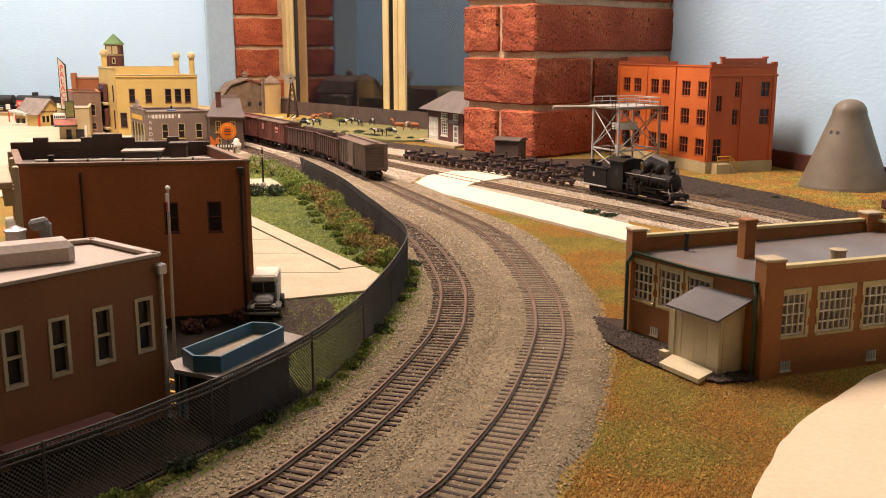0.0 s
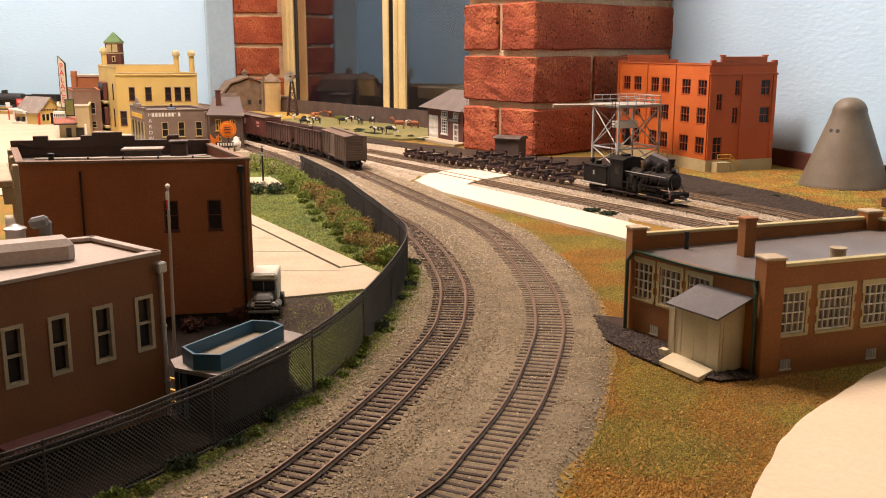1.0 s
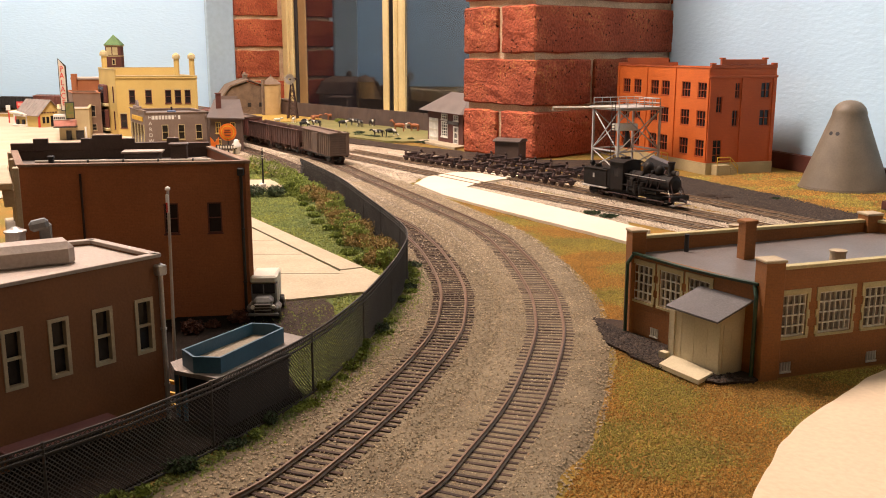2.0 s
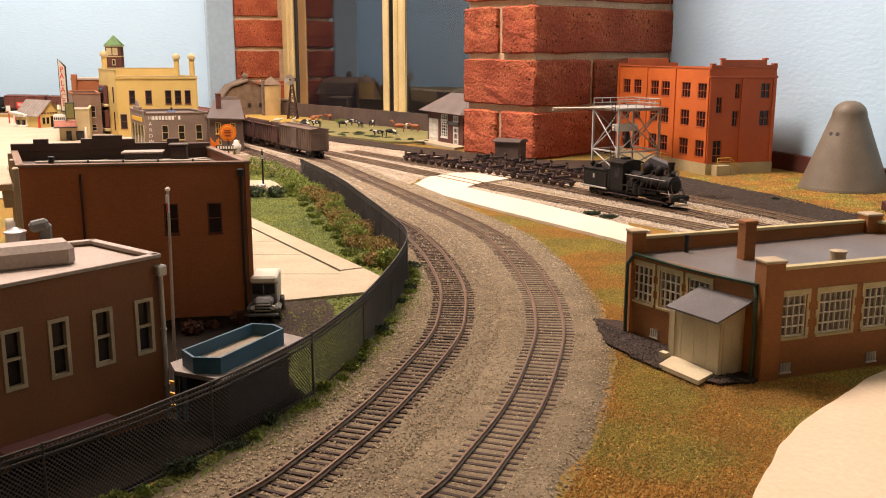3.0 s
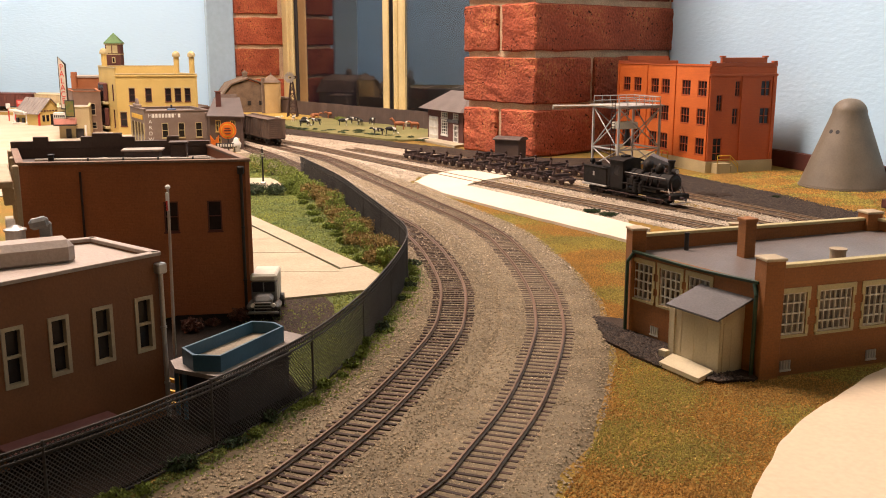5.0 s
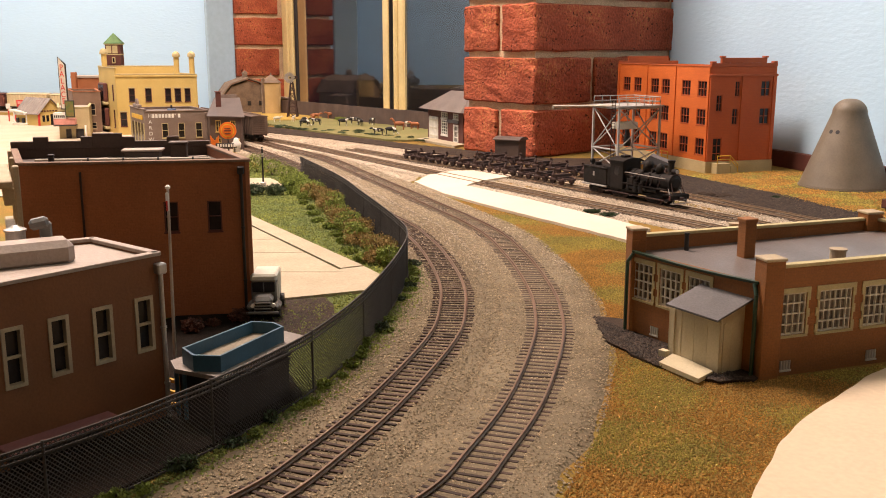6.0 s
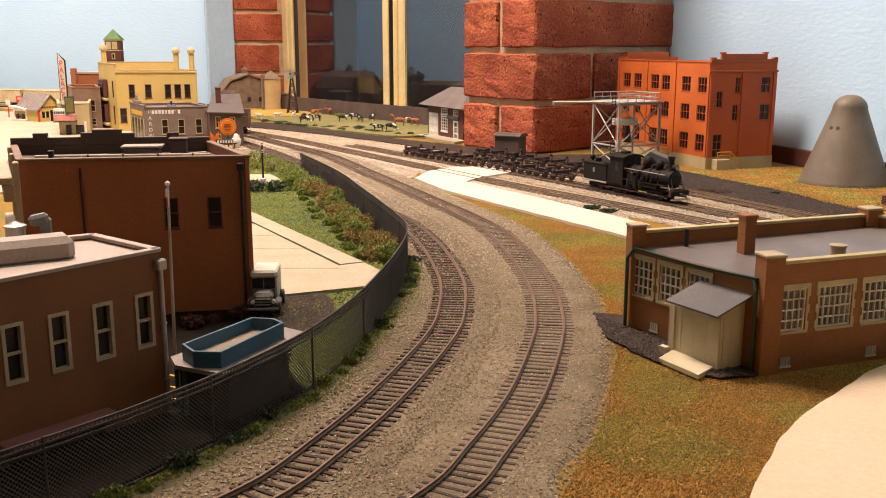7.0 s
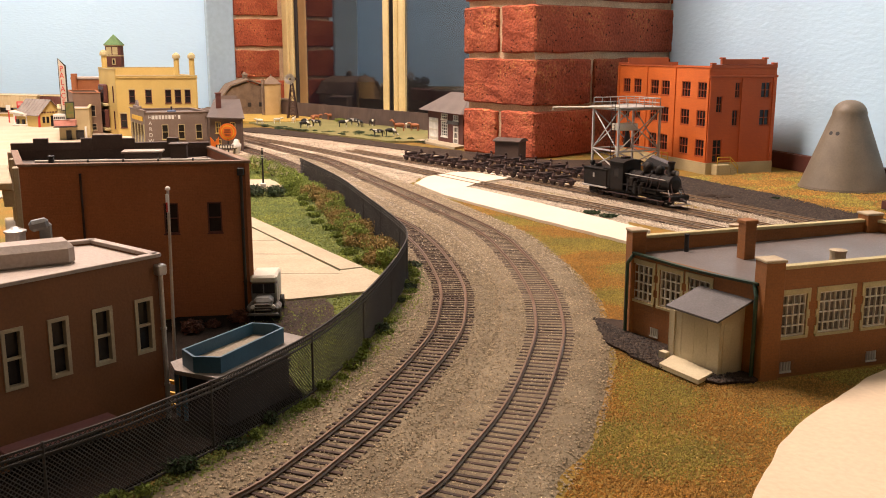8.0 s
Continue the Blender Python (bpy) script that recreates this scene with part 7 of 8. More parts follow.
# ---------- animals in the pasture ----------


def animal(name, x, y, turn, material, label, s=1.0, graze=False, horse=False):
    o = thing(name, (0, 0, 0), label, name, "grazing animals")
    L, Hh = 0.0255 * s, 0.0085 * s
    bm = bmesh.new()
    bmesh.ops.create_uvsphere(bm, u_segments=14, v_segments=10, radius=1, matrix=Matrix.Translation((0, 0, Hh * 1.62)) @ Matrix.Diagonal((L / 2, 0.0043 * s, 0.0048 * s, 1)))
    part("body", bm, material, o, smooth=True)
    for dx in (-0.38, 0.36):
        for dy in (-0.0025, 0.0025):
            part("leg", T((L * dx, dy * s, 0), (L * dx * 0.96, dy * s, Hh * 1.4), 0.0009 * s, 0.0015 * s, 8), material, o)
    nz = Hh * (0.5 if graze else (2.9 if horse else 2.2))
    part("neck", T((L * 0.40, 0, Hh * 1.8), (L * 0.62, 0, nz), 0.0027 * s, 0.0017 * s, 10), material, o, smooth=True)
    bm = bmesh.new()
    bmesh.ops.create_uvsphere(bm, u_segments=10, v_segments=8, radius=1, matrix=Matrix.Translation((L * 0.70, 0, nz - 0.0008)) @ Matrix.Rotation(0.5, 4, "Y") @ Matrix.Diagonal((0.0042 * s, 0.0019 * s, 0.0021 * s, 1)))
    part("head", bm, material, o, smooth=True)
    part("tail", T((-L * 0.49, 0, Hh * 1.8), (-L * 0.55, 0, Hh * 0.6), 0.0007 * s, 0.0004 * s, 6), material, o)
    o.matrix_basis = pose(x, y, 0.0042, 0, 0, turn)
    return o


spot = mat("black_white_hide", (0.70, 0.67, 0.6), (0.015, 0.014, 0.014), 0.8, 85, 0.1, 900, amount=0.2)
spot.node_tree.nodes["Color Ramp"].color_ramp.elements[0].position = 0.52
spot.node_tree.nodes["Color Ramp"].color_ramp.elements[1].position = 0.55
for x, y, t_, gz in ((-0.222, 2.12, 10, False), (-0.200, 2.17, 200, False), (-0.183, 2.12, 120, True), (-0.160, 2.15, -60, False), (-0.127, 1.875, 190, False), (-0.105, 1.90, 0, True), (-0.305, 2.10, 20, True), (-0.282, 2.13, 170, False), (-0.315, 2.17, 60, True)):
    animal("cow", x, y, t_, spot, "black and white cow standing in the pasture" if not gz else "black and white cow grazing with lowered head", 0.82, gz)
for x, y, t_, hz_ in ((-0.092, 2.01, 175, True), (-0.306, 2.29, 10, False), (-0.272, 2.33, 200, False), (-0.060, 2.02, 150, False), (-0.305, 2.25, 90, False)):
    animal("horse" if hz_ else "cow", x, y, t_, M["cow_brown"], "chestnut brown horse standing in the pasture" if hz_ else "red-brown cow standing in the pasture", 0.95 if hz_ else 0.85, False, hz_)
for x, y, t_ in ((-0.385, 2.22, 20), (-0.420, 2.19, 160), (-0.35, 2.24, 80), (-0.075, 2.08, 30)):
    animal("sheep", x, y, t_, M["white_trim"], "small woolly off-white sheep on the pasture", 0.7)

# ---------- rolling stock ----------


def bogie(parent, x, wheel_list=None, mat_="black", gauge=0.0165, r=0.0054):
    """A two-axle truck under a car; returns its wheelsets."""
    sets = []
    for s in (-1, 1):
        bm = bmesh.new()
        box(bm, (x, s * 0.0108, r + 0.0008), (0.022, 0.0018, 0.0022), 0, 0.0004)
        box(bm, (x, s * 0.0108, r - 0.001), (0.010, 0.0022, 0.0052), 0, 0.0006)
        for e in (-0.0088, 0.0088):
            box(bm, (x + e, s * 0.0110, r), (0.0034, 0.002, 0.0034), 0, 0.0004)
        part("side_frame", bm, M[mat_], parent)
    part("bolster", B((x, 0, r + 0.0030), (0.006, 0.022, 0.0024), 0, 0.0003), M[mat_], parent)
    for e in (-0.0088, 0.0088):
        w = new("wheelset")
        w.empty_display_size = 0.003
        w.parent, w.location = parent, (x + e, 0, r)
        base = origin_of(w)
        part("axle", T(base + Vector((0, -0.0085, 0)), base + Vector((0, 0.0085, 0)), 0.001, None, 8), M["black"], w)
        for s in (-1, 1):
            bm = T(base + Vector((0, s * 0.0072, 0)), base + Vector((0, s * 0.0094, 0)), r, None, 20)
            tube(bm, base + Vector((0, s * 0.0067, 0)), base + Vector((0, s * 0.0072, 0)), r * 1.09, None, 20)
            part("wheel", bm, M["rust"], w)
        sets.append(w)
    return sets


def coupler(parent, x):
    part("coupler", box(bmesh.new(), (x, 0, 0.0088), (0.012, 0.002, 0.0024), 0, 0.0004), M["black"], parent)


def boxcar(material, roof, label, L=0.134, door=True, top=0.0475):
    o = thing("boxcar", (0, 0, 0), label, "boxcar", "cars of the freight train")
    W, z0 = 0.0310, 0.0115
    part("body", B((0, 0, (z0 + top - 0.003) / 2), (L, W, top - 0.003 - z0), 0, 0.0003), material, o)
    bm = bmesh.new()
    gable(bm, Matrix.Rotation(math.pi / 2, 4, "Z"), [(-W / 2 - 0.0012, top - 0.0030), (W / 2 + 0.0012, top - 0.0030), (W / 2 + 0.0012, top - 0.0020), (0, top), (-W / 2 - 0.0012, top - 0.0020)], L / 2 + 0.0012)
    part("roof", bm, roof, o)
    part("running_board", B((0, 0, top + 0.0012), (L + 0.002, 0.0055, 0.0008)), roof, o)
    for s in (-1, 1):
        for k in range(14):
            x = -L / 2 + L * (k + 0.5) / 14
            if abs(x) > 0.014:
                part("rib", B((x, s * (W / 2 + 0.0005), (z0 + top - 0.003) / 2), (0.0014, 0.0010, top - 0.005 - z0)), material, o)
        part("door", B((0.0, s * (W / 2 + 0.0008), (z0 + top - 0.003) / 2), (0.0225, 0.0014, top - 0.006 - z0), 0, 0.0003), material, o)
        part("door_track", B((0.006, s * (W / 2 + 0.0010), z0 + 0.0012), (0.044, 0.0018, 0.0012)), material, o)
        part("sill", B((0, s * (W / 2 - 0.002), z0 - 0.0012), (L * 0.96, 0.002, 0.0024)), M["black"], o)
        bm = bmesh.new()
        for k in range(7):
            box(bm, (-s * 0 + (L / 2 - 0.004) * (1 if s > 0 else -1), s * (W / 2 + 0.0013), z0 + 0.002 + k * 0.0045), (0.0055, 0.0005, 0.0005))
        part("ladder", bm, material, o)
    for e in (-1, 1):
        for k in range(9):
            part("end_rib", B((e * (L / 2 + 0.0005), 0, z0 + 0.0022 + k * 0.0035), (0.0012, W - 0.004, 0.0013), 0, 0.0003), material, o)
        part("end_ladder", B((e * (L / 2 + 0.0014), e * (W / 2 - 0.004), (z0 + top) / 2), (0.0005, 0.0045, top - z0 - 0.008)), material, o)
        coupler(o, e * (L / 2 + 0.004))
    sets = bogie(o, -L / 2 + 0.021) + bogie(o, L / 2 - 0.021)
    return o, sets, L


def hopper(material, label, L=0.118):
    o = thing("hopper_car", (0, 0, 0), label, "hopper car", "cars of the freight train")
    W, z0, top = 0.0315, 0.0125, 0.0400
    for s in (-1, 1):
        part("side", B((0, s * (W / 2 - 0.0006), (z0 + top) / 2), (L, 0.0012, top - z0), 0, 0.0002), material, o)
        part("top_chord", B((0, s * (W / 2 + 0.0004), top + 0.0006), (L, 0.0024, 0.0014), 0, 0.0003), material, o)
        for k in range(11):
            part("stake", B((-L / 2 + L * (k + 0.3) / 10.6, s * (W / 2 + 0.0006), (z0 + top) / 2), (0.0016, 0.0014, top - z0), 0, 0.0002), material, o)
    for e in (-1, 1):
        part("end", B((e * (L / 2 - 0.006), 0, (0.021 + top) / 2), (0.0012, W - 0.0026, top - 0.021), 0), material, o)
        part("slope_sheet", box(bmesh.new(), (e * (L / 2 - 0.017), 0, 0.0155), (0.026, W - 0.0026, 0.001), 0, 0, 0, -e * 0.42), material, o)
        for s in (-1, 1):
            part("corner_post", B((e * (L / 2 - 0.001), s * (W / 2 - 0.001), 0.023), (0.0015, 0.0015, 0.034)), material, o)
        part("end_sill", B((e * (L / 2 - 0.0015), 0, 0.0108), (0.003, W, 0.003), 0, 0.0003), material, o)
        coupler(o, e * (L / 2 + 0.004))
        part("chute", B((e * 0.017, 0, 0.0095), (0.014, W * 0.7, 0.008), 0, 0.002), material, o)
    part("floor", B((0, 0, 0.0135), (L * 0.62, W - 0.0026, 0.0012)), material, o)
    part("coal_load", box(bmesh.new(), (0, 0, 0.0315), (L - 0.0150, W - 0.0028, 0.004), 0, 0.0015), M["cinder"], o, "dark load below the rim")
    part("center_sill", B((0, 0, 0.0098), (L * 0.94, 0.004, 0.004)), M["black"], o)
    sets = bogie(o, -L / 2 + 0.018) + bogie(o, L / 2 - 0.018)
    return o, sets, L


def tank_car(material, label, L=0.118):
    o = thing("tank_car", (0, 0, 0), label, "tank car", "cars of the freight train")
    bm = T((-L / 2 + 0.003, 0, 0.0285), (L / 2 - 0.003, 0, 0.0285), 0.0145, None, 24)
    part("tank", bm, material, o)
    part("dome", T((0, 0, 0.0425), (0, 0, 0.0515), 0.0085, 0.008, 20), material, o)
    for s in (-1, 1):
        part("walkway", B((0, s * 0.0145, 0.0265), (L * 0.9, 0.004, 0.001)), material, o)
        part("end_cap", T((s * (L / 2 - 0.003), 0, 0.0285), (s * (L / 2), 0, 0.0285), 0.0145, 0.009, 24), material, o)
        coupler(o, s * (L / 2 + 0.004))
    part("frame", B((0, 0, 0.0115), (L, 0.014, 0.004)), material, o)
    sets = bogie(o, -L / 2 + 0.018) + bogie(o, L / 2 - 0.018)
    return o, sets, L


pale = mat("cream_reefer_paint", (0.62, 0.50, 0.30), (0.55, 0.44, 0.26), 0.7, 45, 0.2, 900, amount=0.4)
TRAIN = [boxcar(M["car_brown"], M["car_brown"], "weathered olive-brown ribbed boxcar at the end of the train"), hopper(M["hopper"], "rusty brown open hopper car"), hopper(M["hopper"], "rusty brown open hopper car"),
         boxcar(M["car_red"], M["car_brown"], "faded oxide-red boxcar with white stencil traces"), boxcar(M["car_red"], M["car_red"], "faded oxide-red ribbed boxcar"), boxcar(M["car_brown"], M["car_brown"], "weathered brown ribbed boxcar"),
         boxcar(M["car_red"], M["wood_light"], "oxide-red boxcar with a bleached roof"), boxcar(pale, pale, "pale cream-sided refrigerator boxcar"), boxcar(pale, pale, "pale cream-sided refrigerator boxcar"),
         boxcar(M["car_red"], M["car_red"], "dull oxide-red ribbed boxcar"), boxcar(M["car_red"], M["car_red"], "dull oxide-red ribbed boxcar"), hopper(M["black"], "sooty black hopper car"), tank_car(M["black"], "black tank car with a dome"), tank_car(M["black"], "black tank car with a dome")]
stencil = TRAIN[3][0]
for k, (x, z, w, h) in enumerate(((-0.035, 0.035, 0.016, 0.004), (-0.035, 0.029, 0.012, 0.003), (0.035, 0.034, 0.010, 0.010))):
    part("stencil_mark", B((x, 0.0167, z), (w, 0.0003, h)), M["pink_paint"], stencil)

R_FINE = smoothed(R_PTS, 0.002)
R_TAN = tangents(R_FINE)


def on_track(s):
    f = s / 0.002
    i = max(0, min(len(R_FINE) - 2, int(f)))
    return R_FINE[i].lerp(R_FINE[i + 1], f - i)


REAR0 = 1.114


def gone(t):
    """How far the train has rolled after t seconds."""
    return 0.0995 * t - 0.0006 * t * t



def train_rows(offset, L, dt=0.25):
    rows = []
    n = int(8 / dt)
    for k in range(n + 1):
        t = k * dt
        s = REAR0 + gone(t) + offset
        a, b = on_track(s + L * 0.33), on_track(s - L * 0.33)
        c = (a + b) / 2
        rows.append((t, pose(c.x, c.y, RAILTOP, 0, 0, math.degrees(math.atan2(a.y - b.y, a.x - b.x)))))
    return rows


# the small engine standing on the yard track
ep, eq = Vector((0.2735, 0.9945, 0)), Vector((0.1785, 1.1535, 0))
ang = math.atan2(ep.y - eq.y, ep.x - eq.x)
en = thing("steam_engine", (0, 0, 0), "small black geared steam engine with cab and tender", "locomotive")
k = "engine"
part("frame", B((-0.004, 0, 0.0098), (0.118, 0.022, 0.0035), 0, 0.0004), M[k], en)
part("boiler", T((-0.012, 0, 0.0265), (0.049, 0, 0.0265), 0.0108, 0.0096, 28), M[k], en, smooth=False)
part("smokebox", T((0.049, 0, 0.0265), (0.064, 0, 0.0265), 0.0103, None, 28), M[k], en)
part("smokebox_door", T((0.064, 0, 0.0265), (0.0662, 0, 0.0265), 0.0095, 0.006, 24), M[k], en)
part("headlight", T((0.0600, 0, 0.0405), (0.0665, 0, 0.0405), 0.0033, None, 16), M[k], en)
part("headlight_lens", T((0.0665, 0, 0.0405), (0.0669, 0, 0.0405), 0.0026, None, 16), M["silver"], en)
part("smokestack", turned(bmesh.new(), (0.0565, 0, 0.036), [(0.0045, 0), (0.0034, 0.004), (0.0036, 0.014), (0.0046, 0.016), (0.0046, 0.0172), (0.0034, 0.0172)], 18), M[k], en)
part("sand_dome", turned(bmesh.new(), (0.038, 0, 0.0365), [(0.0058, 0), (0.0055, 0.006), (0.004, 0.0098), (0.0012, 0.011)], 18), M[k], en, smooth=True)
part("steam_dome", turned(bmesh.new(), (0.018, 0, 0.0365), [(0.0068, 0), (0.0065, 0.008), (0.0048, 0.0122), (0.0012, 0.0135)], 18), M[k], en, smooth=True)
part("bell", turned(bmesh.new(), (0.0475, 0, 0.038), [(0.0026, 0), (0.002, 0.002), (0.0014, 0.004), (0.0004, 0.005)], 12), M["rust"], en)
for x in (0.0, 0.012, 0.028, 0.044):
    part("boiler_band", T((x, 0, 0.0265), (x + 0.0008, 0, 0.0265), 0.0112 - x * 0.02, None, 28), M[k], en)
for x, y, z0_, z1_ in ((0.006, -0.0115, 0.020, 0.034), (0.033, -0.0112, 0.020, 0.032), (0.026, -0.011, 0.020, 0.036), (0.046, -0.0105, 0.020, 0.033)):
    part("pipe", T((x, y, z0_), (x + 0.004, y * 0.8, z1_), 0.0008, None, 6), M["rust"], en)
part("feed_pump", B((0.004, -0.0128, 0.0245), (0.007, 0.005, 0.010), 0, 0.0008), M[k], en)
part("generator", T((0.028, -0.004, 0.0385), (0.028, 0.004, 0.0385), 0.0024, None, 12), M[k], en)
part("whistle", T((0.010, 0, 0.036), (0.010, 0, 0.044), 0.0008, None, 8), M["silver"], en)
# running boards, air tank, handrails and gear along the boiler
for s in (-1, 1):
    part("running_board", B((0.026, s * 0.0125, 0.0195), (0.046, 0.005, 0.0010), 0, 0.0002), M[k], en)
    part("handrail", T((-0.010, s * 0.0118, 0.0300), (0.060, s * 0.0112, 0.0300), 0.0005, None, 6), M["rust"], en)
    part("air_tank", T((0.028, s * 0.0120, 0.0160), (0.048, s * 0.0120, 0.0160), 0.0028, None, 14), M[k], en)
    for x in (-0.002, 0.010, 0.022):
        part("cylinder", T((x, s * 0.0135, 0.0120), (x, s * 0.0122, 0.0255), 0.0034, 0.0030, 12), M[k], en)
    part("step", B((0.0665, s * 0.0120, 0.0085), (0.005, 0.004, 0.0010), 0, 0.0002), M[k], en)
    part("brace", T((0.062, s * 0.0065, 0.0335), (0.0710, s * 0.0095, 0.0145), 0.0006, None, 6), M["rust"], en)
    part("steam_line", T((0.018, s * 0.0055, 0.0395), (0.012, s * 0.0125, 0.0240), 0.0009, None, 6), M[k], en)
part("coupler", B((0.0755, 0, 0.0100), (0.008, 0.0032, 0.0032), 0, 0.0006), M["rust"], en)
part("pilot_beam", B((0.0725, 0, 0.0115), (0.0022, 0.029, 0.0050), 0, 0.0003), M[k], en)
part("front_deck", B((0.0665, 0, 0.0138), (0.012, 0.028, 0.0012), 0, 0.0003), M[k], en)
# cab with an arched opening
part("cab_front", B((-0.0125, 0, 0.0285), (0.0012, 0.029, 0.033), 0, 0.0002), M[k], en)
part("cab_rear", B((-0.0355, 0, 0.0210), (0.0012, 0.029, 0.018), 0, 0.0002), M[k], en)
for s in (-1, 1):
    part("cab_side", wall_cells(bmesh.new(), (-0.036, -0.0145), (-0.012, -0.0145), 0.0118, 0.0450, 0.0012, [(0.0075, 0.0165, 0.0275, 0.0390)]) if s < 0 else wall_cells(bmesh.new(), (-0.012, 0.0145), (-0.036, 0.0145), 0.0118, 0.0450, 0.0012, [(0.0075, 0.0165, 0.0275, 0.0390)]), M[k], en)
    part("window_sash", B((-0.0245, s * 0.0139, 0.0332), (0.0085, 0.0006, 0.0110)), M["glass"], en)
    part("running_board", B((0.0245, s * 0.0135, 0.0195), (0.074, 0.0055, 0.0010)), M[k], en)
    part("air_tank", T((0.0, s * 0.0125, 0.0160), (0.030, s * 0.0125, 0.0160), 0.0030, None, 14), M[k], en)
    part("handrail", T((-0.010, s * 0.0128, 0.0330), (0.060, s * 0.0122, 0.0322), 0.0005, None, 6), M["silver"], en)
    part("cylinder", T((0.012, s * 0.0135, 0.0225), (0.012, s * 0.0135, 0.0110), 0.0034, None, 14), M[k], en)
    part("cylinder", T((0.021, s * 0.0135, 0.0225), (0.021, s * 0.0135, 0.0110), 0.0034, None, 14), M[k], en)
    part("drive_shaft", T((-0.06, s * 0.0125, 0.0062), (0.06, s * 0.0125, 0.0062), 0.0009, None, 8), M["rust"], en)
    part("step_board", B((0.062, s * 0.010, 0.0060), (0.008, 0.006, 0.0010)), M[k], en)
    part("pilot_stanchion", T((0.070, s * 0.012, 0.0075), (0.061, s * 0.008, 0.021), 0.0006, None, 6), M["silver"], en)
gb_ = bmesh.new()
gable(gb_, Matrix.Translation((-0.024, 0, 0)) @ Matrix.Rotation(math.pi / 2, 4, "Z"), [(-0.0168, 0.0450), (0.0168, 0.0450), (0.0168, 0.0462), (0.010, 0.0488), (0, 0.0498), (-0.010, 0.0488), (-0.0168, 0.0462)], 0.0150)
part("cab_roof", gb_, M[k], en)
part("roof_vent", B((-0.024, 0, 0.0508), (0.008, 0.010, 0.0025), 0, 0.0004), M[k], en)
part("pilot_beam", B((0.071, 0, 0.0105), (0.003, 0.030, 0.005), 0, 0.0004), M["maroon"], en, "dull red pilot beam")
part("footboard", B((0.0745, 0, 0.0042), (0.005, 0.029, 0.0010)), M["silver"], en)
for s in (-1, 1):
    part("hanger", B((0.0735, s * 0.010, 0.0068), (0.001, 0.001, 0.006)), M["black"], en)
part("tender", B((-0.066, 0, 0.0225), (0.046, 0.0285, 0.021), 0, 0.0008), M[k], en)
part("tender_rim", B((-0.066, 0, 0.0337), (0.0475, 0.030, 0.0014), 0, 0.0004), M[k], en)
part("coal_bunker", B((-0.0445, 0, 0.0245), (0.014, 0.0265, 0.024), 0, 0.0006), M[k], en)
part("tender_hatch", T((-0.076, 0, 0.0342), (-0.076, 0, 0.0385), 0.0045, None, 16), M[k], en)
part("tender_light", T((-0.086, 0, 0.0385), (-0.090, 0, 0.0385), 0.0030, None, 14), M[k], en)
part("tender_light_bracket", B((-0.0875, 0, 0.0355), (0.003, 0.003, 0.0035)), M[k], en)
part("tender_sill", B((-0.066, 0, 0.0108), (0.048, 0.031, 0.0018), 0, 0.0003), M["silver"], en)
part("tender_mark", B((-0.068, -0.01435, 0.0250), (0.0030, 0.0003, 0.0055)), M["silver"], en)
for x in (-0.068, -0.022, 0.040):
    bogie(en, x, None, "engine")
coupler(en, 0.077)
ec = (ep + eq) / 2
en.matrix_basis = pose(ec.x - 0.003, ec.y + 0.005, RAILTOP, 0, 0, math.degrees(ang)) @ Matrix.Scale(0.92, 4)

# low grey-roofed bin behind the engine
bs = thing("coal_bin", (0.295, 1.30, 0), "low plank bin with a weathered grey roof", "shed")
bx = Matrix.Translation((0.295, 1.30, 0)) @ Matrix.Rotation(-0.35, 4, "Z")
part("wall", box(bmesh.new(), bx @ Vector((0, 0, 0.0095)), (0.036, 0.025, 0.019), -0.35, 0.0004), M["barnwood"], bs)
part("roof", gable(bmesh.new(), bx, [(-0.021, 0.0175), (0.021, 0.0175), (0.021, 0.0190), (-0.009, 0.0300), (-0.021, 0.0190)], 0.015), M["slate"], bs, "dull grey sloping roof")

# odds and ends on the yard's edge
cr_ = thing("rusty_crate", (0.492, 1.022, 0.002), "small rusty open crate beside the yard", "crate")
part("bottom", B((0.492, 1.022, 0.0030), (0.022, 0.016, 0.0014), 0.4, 0.0003), M["rust"], cr_)
for dx, dy, sx, sy in ((0, 0.0075, 0.022, 0.0012), (0, -0.0075, 0.022, 0.0012), (0.0105, 0, 0.0012, 0.0136), (-0.0105, 0, 0.0012, 0.0136)):
    o_ = Matrix.Rotation(0.4, 3, "Z") @ Vector((dx, dy, 0))
    part("side", B((0.492 + o_.x, 1.022 + o_.y, 0.0078), (sx, sy, 0.0082), 0.4, 0.0002), M["maroon"], cr_)
for k_, (x, y) in enumerate(((0.318, 1.118), (0.326, 1.108), (0.311, 1.124), (0.333, 1.112))):
    sb = bmesh.new()
    bmesh.ops.create_icosphere(sb, subdivisions=2, radius=1, matrix=Matrix.Translation((x, y, 0.0024)) @ Matrix.Rotation(k_, 4, "Z") @ Matrix.Diagonal((0.0095, 0.005, 0.0028, 1)))
    for v in sb.verts:
        v.co += 0.0012 * noise.noise_vector(v.co * 300)
    solo("scrap_heap", sb, M["cinder"], "low heap of dark scrap beside the rails", "scrap", "scrap heaps")

# disconnected log trucks on the two yard tracks
lt = thing("log_truck", (0, 0, 0), "small dark rust-brown logging truck with a cross bunk and coupling bar", "log truck", "log trucks in the yard")
for s in (-1, 1):
    part("side_frame", B((0, s * 0.0095, 0.0062), (0.030, 0.0022, 0.0026), 0, 0.0004), M["rust"], lt)
part("bunk", B((0, 0, 0.0112), (0.0034, 0.031, 0.0034), 0, 0.0005), M["rust"], lt)
